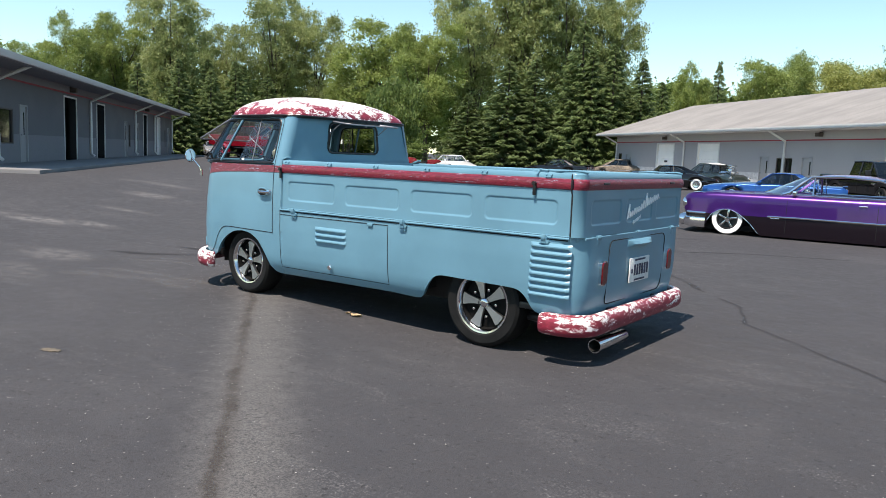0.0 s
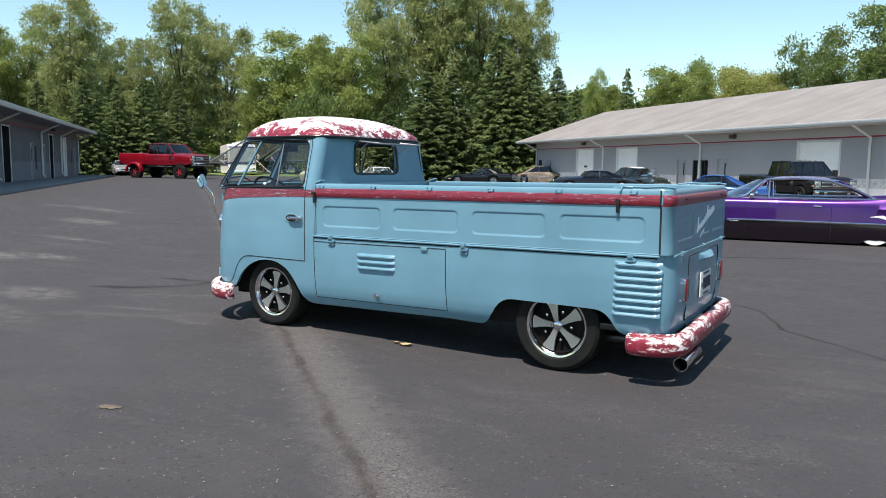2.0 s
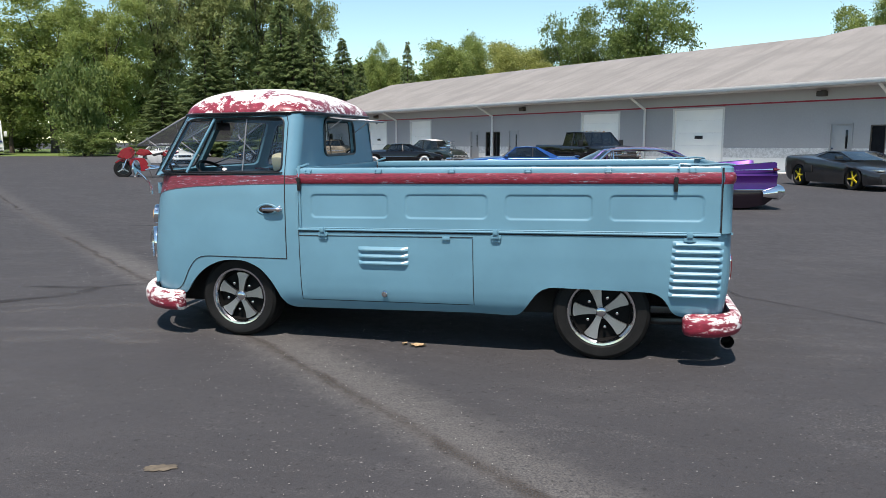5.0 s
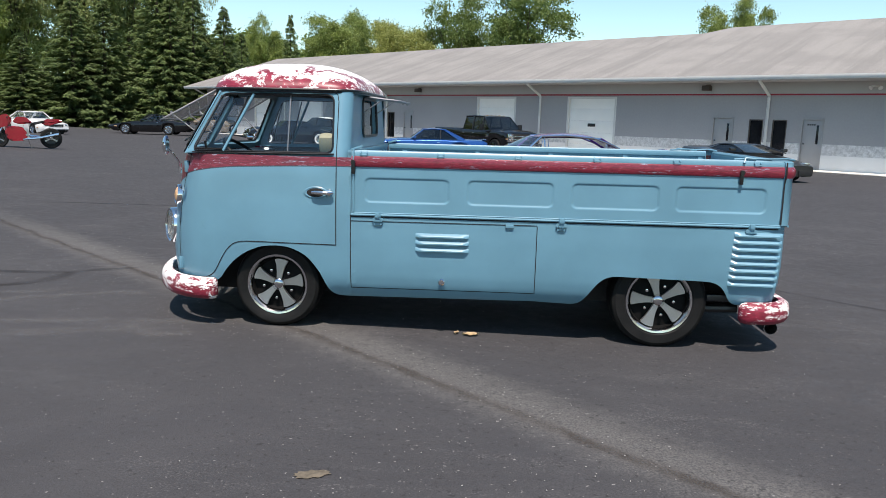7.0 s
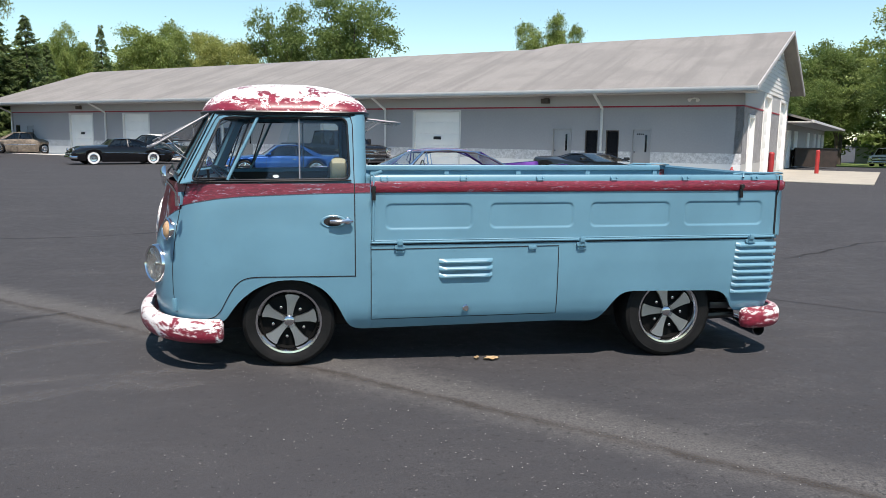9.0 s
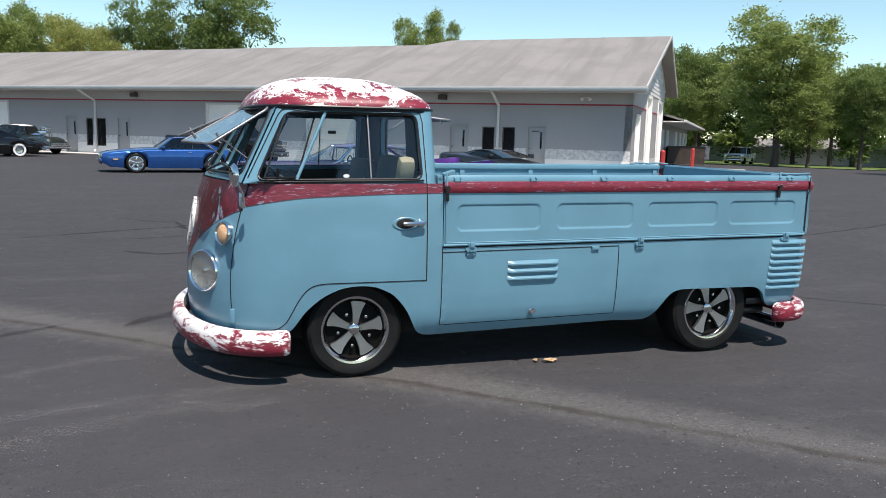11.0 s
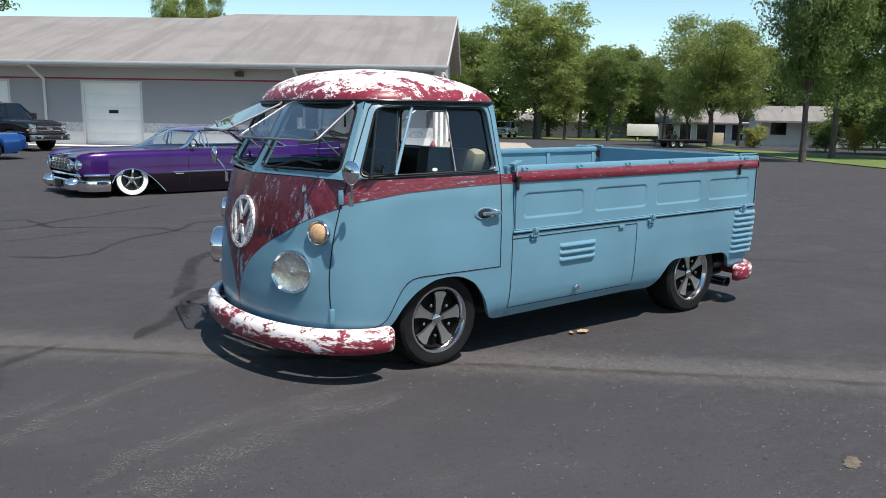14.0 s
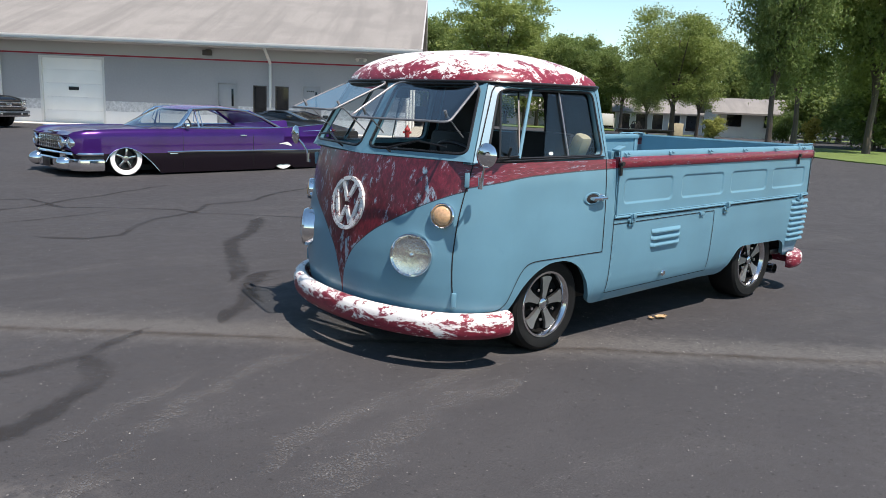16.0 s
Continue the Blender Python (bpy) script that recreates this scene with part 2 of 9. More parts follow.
def gate_paint():
    """Blue drop side with the red belt along it."""
    m, nt, p, col, big, small = blue_paint("blue_gate_paint")
    t = nt.nodes.new("ShaderNodeTexCoord")
    s = nt.nodes.new("ShaderNodeSeparateXYZ")
    link(nt, t.outputs["Object"], s.inputs[0])
    z = s.outputs[2]
    mask = calc(nt, "MULTIPLY", calc(nt, "GREATER_THAN", z, 1.046), calc(nt, "LESS_THAN", z, 1.112))
    red = worn_red(nt, col, mask, (1.2, 1.2, 9.0), 0.575)
    put(nt, p.inputs["Base Color"], red)
    put(nt, p.inputs["Roughness"], ramp(nt, big, 0.25, 0.75, 0.3, 0.42))
    p.inputs["Coat Weight"].default_value = 0.25
    p.inputs["Coat Roughness"].default_value = 0.12
    bumped(nt, p, small, 0.03, 0.004)
    return m


def patchy(name, red_low, red_high, z0, z1, stretch, scale, seed, nose=0.0):
    """White paint with red left in torn patches, more of it towards the lower edge."""
    m, nt, p = nodes_of(name)
    v = coords(nt, stretch)
    shift = nt.nodes.new("ShaderNodeVectorMath")
    link(nt, v, shift.inputs[0])
    shift.inputs[1].default_value = (seed, seed * 2, seed * 3)
    a, b = noise_of(nt, shift.outputs[0], scale, 10.0, 0.74, 0.9), noise_of(nt, shift.outputs[0], scale * 4.5, 8.0, 0.75, 0.8)
    t = nt.nodes.new("ShaderNodeTexCoord")
    s = nt.nodes.new("ShaderNodeSeparateXYZ")
    link(nt, t.outputs["Object"], s.inputs[0])
    level = ramp(nt, s.outputs[2], z0, z1, red_low, red_high)
    if nose:
        level = calc(nt, "ADD", level, ramp(nt, s.outputs[0], -0.45, 0.1, nose, 0.0))
    n = calc(nt, "ADD", calc(nt, "MULTIPLY", a, 0.95), calc(nt, "MULTIPLY", b, 0.6))
    n = calc(nt, "SUBTRACT", n, 0.275)
    mask = ramp(nt, calc(nt, "SUBTRACT", level, n), -0.012, 0.012)
    shade = mixed(nt, ramp(nt, b, 0.35, 0.65), tone(RED, 0.9), tone(RED, 1.7))
    white = mixed(nt, ramp(nt, b, 0.3, 0.7), tone(WHITE, 0.9), WHITE)
    put(nt, p.inputs["Base Color"], mixed(nt, mask, white, shade))
    put(nt, p.inputs["Roughness"], ramp(nt, a, 0.3, 0.7, 0.32, 0.5))
    bumped(nt, p, mask, 0.15, 0.002)
    return m


M_BODY, M_GATE = body_paint(), gate_paint()
M_ROOF = patchy("torn_white_roof_paint", 0.548, 0.4, 1.53, 1.66, (1.5, 1.2, 2.2), 4.2, 3.1, 0.025)
M_BUMPER = patchy("torn_red_bumper_paint", 0.59, 0.455, 0.18, 0.33, (2.0, 2.0, 5.0), 2.5, 7.7)


def plain_blue():
    m, nt, p, col, big, small = blue_paint("blue_paint")
    put(nt, p.inputs["Base Color"], col)
    p.inputs["Roughness"].default_value = 0.36
    p.inputs["Coat Weight"].default_value = 0.25
    p.inputs["Coat Roughness"].default_value = 0.12
    bumped(nt, p, small, 0.03, 0.004)
    return m


M_BLUE = plain_blue()
M_CHROME = surface("chrome", (0.75, 0.76, 0.78), 0.08, 1.0, vary=0.05)
M_ALLOY = surface("brushed_alloy", (0.5, 0.5, 0.5), 0.38, 1.0, vary=0.12, fine=140)
M_FRAME = surface("dull_alloy_frame", (0.26, 0.26, 0.27), 0.55, 0.8, vary=0.15)
M_POLISH = surface("polished_alloy", (0.6, 0.6, 0.62), 0.14, 1.0, vary=0.08)
M_BLACK = surface("black_paint", (0.012, 0.012, 0.013), 0.35, vary=0.2)
M_DISH = surface("black_wheel_dish", (0.004, 0.004, 0.004), 0.7, vary=0.2, spec=0.15)
# near-black for raised strips that paint the shadow of panel grooves
M_GAP = surface("painted_gap_shadow", (0.006, 0.007, 0.008), 0.8, vary=0.1)
M_RUBBER = surface("tyre_rubber", (0.0075, 0.0075, 0.0075), 0.65, vary=0.4, scale=9, fine=90, bump=0.1, spec=0.22)
M_WHITEWALL = surface("white_tyre_wall", (0.75, 0.74, 0.71), 0.6, vary=0.06)
M_DARK = surface("dark_underside", (0.012, 0.011, 0.011), 0.85, vary=0.3)
M_CABIN = surface("black_vinyl_trim", (0.02, 0.02, 0.022), 0.6, vary=0.2, bump=0.1)
M_CREAM = surface("cream_vinyl", (0.5, 0.44, 0.3), 0.6, vary=0.15)
M_AMBER = surface("amber_lens", (0.58, 0.35, 0.19), 0.12, vary=0.2, scale=30, coat=0.6)
M_TAIL = surface("red_lens", (0.1, 0.003, 0.005), 0.1, vary=0.2, scale=40, coat=0.6)
M_LAMP = surface("headlamp_reflector", (0.72, 0.72, 0.7), 0.24, 0.85, vary=0.2, scale=14)
M_GLASS = glass_of("window_glass", see=0.95)
M_TINT = glass_of("tinted_glass", (0.75, 0.8, 0.8), see=0.42)
M_SCREENGLASS = glass_of("open_pane_glass", see=0.8, grazing=2.6)
M_CABGLASS = glass_of("door_pane_glass", see=0.88)
M_SMOKE = glass_of("smoked_glass_and_cabin_shade", (0.7, 0.75, 0.75), see=0.3)
M_LENS = glass_of("lamp_glass", (1.0, 1.0, 0.98), see=0.97)
M_WPAINT = surface("white_paint", (0.74, 0.73, 0.7), 0.45, vary=0.06)
M_PLATE = surface("plate_white", (0.7, 0.7, 0.68), 0.4, vary=0.08, scale=30)
M_INK = surface("plate_ink", (0.02, 0.025, 0.06), 0.5)
M_SCRIPT = surface("silver_script", (0.78, 0.78, 0.78), 0.4, vary=0.1)


def tone_of(nt, col, k):
    n = nt.nodes.new("ShaderNodeVectorMath")
    n.operation = "SCALE"
    link(nt, col, n.inputs[0])
    n.inputs["Scale"].default_value = k
    return n.outputs[0]


def asphalt():
    m, nt, p = nodes_of("sealed_asphalt")
    v = coords(nt)
    grit, mid, wide, huge = noise_of(nt, v, 150.0, 3.0, 0.7), noise_of(nt, v, 9.0, 6.0, 0.7), noise_of(nt, v, 0.75, 6.0, 0.62, 1.2), noise_of(nt, v, 0.13, 4.0)
    dark = (0.043, 0.0425, 0.046)
    worn = calc(nt, "ADD", calc(nt, "MULTIPLY", wide, 0.5), calc(nt, "ADD", calc(nt, "MULTIPLY", mid, 0.2), calc(nt, "MULTIPLY", huge, 0.3)))
    col = mixed(nt, ramp(nt, worn, 0.4, 0.66), (0.053, 0.052, 0.055), (0.072, 0.0705, 0.0735))
    col = mixed(nt, ramp(nt, grit, 0.28, 0.64, 0.0, 1.0), tone(dark, 0.75), tone_of(nt, col, 0.88))
    # bare aggregate showing pale in scuffed streaks
    scuff = noise_of(nt, coords(nt, (0.7, 1.2, 1.0)), 0.9, 7.0, 0.72, 1.2)
    speck = noise_of(nt, v, 130.0, 4.0, 0.8)
    streak = noise_of(nt, coords(nt, (0.55, 2.3, 1.0)), 1.1, 5.0, 0.66, 0.8)
    stone = noise_of(nt, v, 105.0, 2.0, 0.65)
    bare = calc(nt, "MULTIPLY", ramp(nt, calc(nt, "ADD", calc(nt, "MULTIPLY", scuff, 0.5), calc(nt, "MULTIPLY", streak, 0.5)), 0.49, 0.62), ramp(nt, stone, 0.52, 0.64))
    col = mixed(nt, calc(nt, "MULTIPLY", bare, 0.36), col, (0.2, 0.195, 0.19))
    # darker blotches where the sealer lies thick
    seal = noise_of(nt, coords(nt, (0.7, 1.3, 1.0)), 0.55, 6.0, 0.6, 1.5)
    col = mixed(nt, calc(nt, "MULTIPLY", ramp(nt, seal, 0.52, 0.62), 0.45), col, (0.045, 0.0445, 0.048))
    # dusty strip along the joint between two laid widths
    t = nt.nodes.new("ShaderNodeTexCoord")
    s = nt.nodes.new("ShaderNodeSeparateXYZ")
    link(nt, t.outputs["Object"], s.inputs[0])
    off = calc(nt, "ADD", calc(nt, "MULTIPLY", calc(nt, "ADD", s.outputs[0], 4.4), 0.652), calc(nt, "MULTIPLY", calc(nt, "SUBTRACT", s.outputs[1], 3.89), 0.758))
    wob = calc(nt, "ADD", calc(nt, "ABSOLUTE", calc(nt, "SUBTRACT", off, 0.1)), calc(nt, "MULTIPLY", calc(nt, "SUBTRACT", mid, 0.5), 0.35))
    strip = calc(nt, "MULTIPLY", ramp(nt, wob, 0.03, 0.36, 1.0, 0.0), ramp(nt, stone, 0.38, 0.6, 0.2, 1.0))
    near = ramp(nt, s.outputs[0], -10.0, -8.2, 0.2, 0.5)
    col = mixed(nt, calc(nt, "MULTIPLY", strip, near), col, (0.17, 0.163, 0.15))
    # crumbled brown edge of the joint itself
    ragged = calc(nt, "ADD", calc(nt, "MULTIPLY", calc(nt, "SUBTRACT", mid, 0.5), 0.08), calc(nt, "MULTIPLY", calc(nt, "SUBTRACT", noise_of(nt, v, 2.2, 4.0), 0.5), 0.08))
    crumb = calc(nt, "MULTIPLY", ramp(nt, calc(nt, "ABSOLUTE", calc(nt, "ADD", off, ragged)), 0.02, 0.075, 1.0, 0.0), ramp(nt, speck, 0.34, 0.58, 0.3, 1.0))
    col = mixed(nt, calc(nt, "MULTIPLY", crumb, 0.38), col, (0.052, 0.043, 0.037))
    # pale dusty patches where the seal has worn off
    for cx, cy, rx, ry, much in ((-11.8, 5.7, 1.6, 0.35, 0.6), (-10.7, 6.1, 0.9, 0.25, 0.6), (-15.1, 9.6, 1.5, 0.5, 0.55), (-12.6, 7.6, 1.2, 0.2, 0.5), (-18.0, 11.5, 2.5, 0.4, 0.5), (-9.4, 3.4, 0.8, 0.35, 0.4), (-6.6, 1.9, 0.7, 0.3, 0.3), (-8.2, 4.35, 0.8, 0.4, 0.35), (-7.4, 3.5, 1.1, 0.5, 0.3)):
        dx, dy = calc(nt, "MULTIPLY", calc(nt, "SUBTRACT", s.outputs[0], cx), 1 / rx), calc(nt, "MULTIPLY", calc(nt, "SUBTRACT", s.outputs[1], cy), 1 / ry)
        far = calc(nt, "ADD", calc(nt, "MULTIPLY", dx, dx), calc(nt, "MULTIPLY", dy, dy))
        patch = calc(nt, "MULTIPLY", ramp(nt, calc(nt, "ADD", far, calc(nt, "MULTIPLY", scuff, 1.2)), 0.5, 1.5, 1.0, 0.0), ramp(nt, mid, 0.38, 0.6))
        col = mixed(nt, calc(nt, "MULTIPLY", calc(nt, "MULTIPLY", patch, ramp(nt, wide, 0.36, 0.62, 0.2, 1.0)), much), col, (0.2, 0.19, 0.18))
    # small pits and loose pale chips
    pit, chip = noise_of(nt, v, 34.0, 2.0, 0.6), noise_of(nt, v, 47.0, 2.0, 0.6)
    col = mixed(nt, calc(nt, "MULTIPLY", ramp(nt, pit, 0.63, 0.7), 0.7), col, (0.022, 0.0215, 0.022))
    col = mixed(nt, calc(nt, "MULTIPLY", ramp(nt, chip, 0.69, 0.73), 0.7), col, (0.28, 0.27, 0.26))
    put(nt, p.inputs["Base Color"], col)
    put(nt, p.inputs["Roughness"], ramp(nt, mid, 0.3, 0.7, 0.72, 0.95))
    p.inputs["Specular IOR Level"].default_value = 0.3
    bumped(nt, p, calc(nt, "ADD", grit, calc(nt, "MULTIPLY", mid, 0.5)), 0.4, 0.01)
    return m


M_ASPHALT = asphalt()


def smeared(name, color, strength, ragged=0.5, soft=0.3, grains=(0.3, 0.55, 0.6)):
    """A dull smear lying on the asphalt, with soft torn edges across its width."""
    m, nt, p = nodes_of(name)
    v = coords(nt)
    grit, mid = noise_of(nt, v, 110.0, 2.0, 0.65), noise_of(nt, v, 7.0, 5.0, 0.7)
    put(nt, p.inputs["Base Color"], mixed(nt, ramp(nt, grit, 0.3, 0.7), tone(color, 0.7), tone(color, 1.35)))
    p.inputs["Roughness"].default_value = 0.85
    p.inputs["Specular IOR Level"].default_value = 0.3
    bumped(nt, p, grit, 0.3, 0.01)
    t = nt.nodes.new("ShaderNodeTexCoord")
    s = nt.nodes.new("ShaderNodeSeparateXYZ")
    link(nt, t.outputs["UV"], s.inputs[0])
    edge = calc(nt, "MULTIPLY", calc(nt, "ABSOLUTE", calc(nt, "SUBTRACT", s.outputs[1], 0.5)), 2.0)
    edge = calc(nt, "ADD", edge, calc(nt, "MULTIPLY", calc(nt, "SUBTRACT", mid, 0.5), ragged * 2.0))
    broken = ramp(nt, noise_of(nt, v, 1.7, 4.0, 0.6), 0.34, 0.56, 0.35, 1.0)
    cover = calc(nt, "MULTIPLY", calc(nt, "MULTIPLY", ramp(nt, edge, soft, 0.9, strength, 0.0), broken), ramp(nt, grit, *grains, 1.0))
    clear = nt.nodes.new("ShaderNodeBsdfTransparent")
    mix = nt.nodes.new("ShaderNodeMixShader")
    link(nt, cover, mix.inputs[0])
    link(nt, clear.outputs[0], mix.inputs[1])
    link(nt, p.outputs[0], mix.inputs[2])
    link(nt, mix.outputs[0], nt.nodes["Material Output"].inputs["Surface"])
    return m


M_TAR = smeared("tar_smear", (0.028, 0.0275, 0.029), 0.56, 0.7)
M_TARLINE = smeared("tar_line", (0.026, 0.0255, 0.027), 0.42, 0.7)
M_SCUFF = smeared("bare_aggregate", (0.17, 0.167, 0.163), 0.42, 1.4, -0.1, (0.46, 0.64, 0.06))
M_JOINT = smeared("rusty_joint_dirt", (0.052, 0.044, 0.038), 0.4, 1.5, 0.0)
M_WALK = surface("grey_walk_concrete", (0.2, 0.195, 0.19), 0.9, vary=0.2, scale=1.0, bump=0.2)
M_APRON = surface("sunlit_apron_concrete", (0.36, 0.335, 0.28), 0.9, vary=0.15, scale=1.2, bump=0.2)
M_GABLE = surface("grey_split_block", (0.27, 0.265, 0.27), 0.9, vary=0.3, scale=7, fine=22, bump=1.0)
M_CONCRETE = surface("concrete", (0.55, 0.53, 0.48), 0.85, vary=0.15, scale=1.5, bump=0.2)
M_WALL = surface("grey_block_paint", (0.345, 0.34, 0.35), 0.75, vary=0.06, scale=0.6, fine=14, bump=0.1)
M_FRIEZE = surface("light_grey_paint", (0.43, 0.425, 0.42), 0.7, vary=0.05, scale=0.8)
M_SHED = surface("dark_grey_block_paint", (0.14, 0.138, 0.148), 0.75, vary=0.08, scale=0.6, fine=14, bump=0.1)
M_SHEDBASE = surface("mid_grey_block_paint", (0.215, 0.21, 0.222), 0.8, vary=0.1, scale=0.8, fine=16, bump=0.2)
M_SPLIT = surface("split_face_block", (0.56, 0.555, 0.56), 0.9, vary=0.3, scale=7, fine=22, bump=1.0)
M_BASE = surface("white_block_paint", (0.76, 0.75, 0.74), 0.7, vary=0.06, scale=1.0)
M_TRIM = surface("white_trim", (0.66, 0.65, 0.63), 0.5, vary=0.05)
M_REDLINE = surface("red_line_paint", (0.33, 0.02, 0.035), 0.5, vary=0.15)
M_GDOOR = surface("white_door_paint", (0.88, 0.87, 0.84), 0.5, vary=0.04, scale=1.2)
M_DOOR = surface("grey_door_paint", (0.34, 0.335, 0.34), 0.5, vary=0.05)
M_DARKGLASS = surface("dark_window_glass", (0.012, 0.012, 0.014), 0.06, vary=0.2)
# near-black that puts the shade of the open bays into the colour
M_BAYSHADE = surface("bay_shade_black", (0.02, 0.02, 0.022), 0.9, vary=0.3)
M_LEAD = surface("dark_bronze", (0.07, 0.055, 0.045), 0.5, vary=0.2)


def shingles():
    m, nt, p = nodes_of("weathered_roof_shingles")
    v = coords(nt)
    fine, mid = noise_of(nt, v, 30.0, 3.0), noise_of(nt, v, 0.5, 5.0)
    run = noise_of(nt, coords(nt, (1.6, 0.12, 0.12)), 1.0, 5.0, 0.6, 0.4)
    base = mixed(nt, ramp(nt, fine, 0.3, 0.7), (0.205, 0.196, 0.184), (0.265, 0.254, 0.238))
    base = mixed(nt, calc(nt, "MULTIPLY", ramp(nt, run, 0.4, 0.72), 0.5), base, (0.13, 0.125, 0.118))
    base = mixed(nt, calc(nt, "MULTIPLY", ramp(nt, mid, 0.4, 0.65), 0.5), base, (0.165, 0.158, 0.15))
    put(nt, p.inputs["Base Color"], base)
    p.inputs["Roughness"].default_value = 0.9
    bumped(nt, p, fine, 0.3, 0.01)
    return m


M_SHINGLE = shingles()


def leaves(name, dark, pale):
    m, nt, p = nodes_of(name)
    g = nt.nodes.new("ShaderNodeNewGeometry")
    info = nt.nodes.new("ShaderNodeObjectInfo")
    patch = noise_of(nt, coords(nt), 0.5, 3.0)
    f = calc(nt, "ADD", calc(nt, "MULTIPLY", g.outputs["Random Per Island"], 0.6), calc(nt, "MULTIPLY", ramp(nt, patch, 0.3, 0.7), 0.4))
    col = mixed(nt, f, dark, pale)
    col = mixed(nt, calc(nt, "MULTIPLY", info.outputs["Random"], 0.35), col, tone(dark, 0.8))
    out = nt.nodes["Material Output"]
    tr = nt.nodes.new("ShaderNodeBsdfTranslucent")
    link(nt, col, p.inputs["Base Color"])
    link(nt, col, tr.inputs[0])
    p.inputs["Roughness"].default_value = 0.55
    p.inputs["Specular IOR Level"].default_value = 0.35
    mix = nt.nodes.new("ShaderNodeMixShader")
    mix.inputs[0].default_value = 0.52
    link(nt, p.outputs[0], mix.inputs[1])
    link(nt, tr.outputs[0], mix.inputs[2])
    link(nt, mix.outputs[0], out.inputs["Surface"])
    return m


M_LEAF = leaves("broad_leaves", (0.153, 0.212, 0.053), (0.366, 0.437, 0.142))
M_LEAFG = leaves("grey_green_leaves", (0.192, 0.24, 0.084), (0.42, 0.468, 0.204))
M_LEAFY = leaves("yellow_green_leaves", (0.209, 0.242, 0.061), (0.462, 0.484, 0.165))
M_LEAFD = leaves("dark_leaves", (0.102, 0.156, 0.043), (0.252, 0.33, 0.102))
M_NEEDLE = leaves("spruce_needles", (0.105, 0.154, 0.063), (0.266, 0.343, 0.133))
M_GOLD = leaves("golden_leaves", (0.3, 0.24, 0.05), (0.6, 0.5, 0.12))
M_BARK = surface("bark", (0.09, 0.07, 0.055), 0.95, vary=0.4, scale=4, fine=20, bump=0.8, stretch=(3, 3, 0.6))

# ---- ground ----
def build_ground():
    bm = bmesh.new()
    xs = [-1500, -400, -150, -100] + [-90 + 4 * k for k in range(21)] + [-9 + 0.4 * k for k in range(41)] + [10 + 4 * k for k in range(21)] + [100, 150, 400, 1500]
    ys = [-1500, -300, -100, -40] + [-30 + 4 * k for k in range(7)] + [-3 + 0.5 * k for k in range(32)] + [14 + 4 * k for k in range(25)] + [130, 180, 400, 1500]
    sheet(bm, [[(x, y, ground_z(x, y)) for x in xs] for y in ys])
    return solo("ground", bm, M_ASPHALT, "dark sealed asphalt yard with pale scuffs and a dusty joint", "ground", kind="structure")


build_ground()


def ribbon(name, pts, width, material, label, seed, wob=0.03, category="road mark", lift=0.004):
    """A thin uneven band lying on the yard."""
    rnd = random.Random(seed)
    bm, rows = bmesh.new(), []
    fine = []
    for a, b in zip(pts, pts[1:]):
        n = max(2, int((Vector(b) - Vector(a)).length / 0.12))
        fine += [Vector(a).lerp(Vector(b), k / n) for k in range(n)]
    fine.append(Vector(pts[-1]))
    for i, p in enumerate(fine):
        d = (fine[min(i + 1, len(fine) - 1)] - fine[max(i - 1, 0)]).normalized()
        s = Vector((-d.y, d.x))
        slow = noise.noise(Vector((i * 0.21, seed * 3.7, 0.0)))
        c = p + s * wob * 2.0 * noise.noise(Vector((i * 0.3, seed * 9.1, 5.0)))
        w = width * (1.15 + 0.5 * slow) * min(1.0, 0.3 + 0.2 * min(i, len(fine) - 1 - i))
        rows.append([(*(c - s * w / 2), ground_z(*c) + lift), (*(c + s * w / 2), ground_z(*c) + lift)])
    vs = sheet(bm, rows)
    last = len(vs) - 1
    across = {v: (0.12 * i, k + (1 - k) * max(0.0, 1 - min(i, last - i) / 4)) for i, r in enumerate(vs) for k, v in enumerate(r)}
    uv = bm.loops.layers.uv.new("across")
    for f in bm.faces:
        for q in f.loops:
            q[uv].uv = across[q.vert]
    return solo(name, bm, material, label, category, kind="structure")


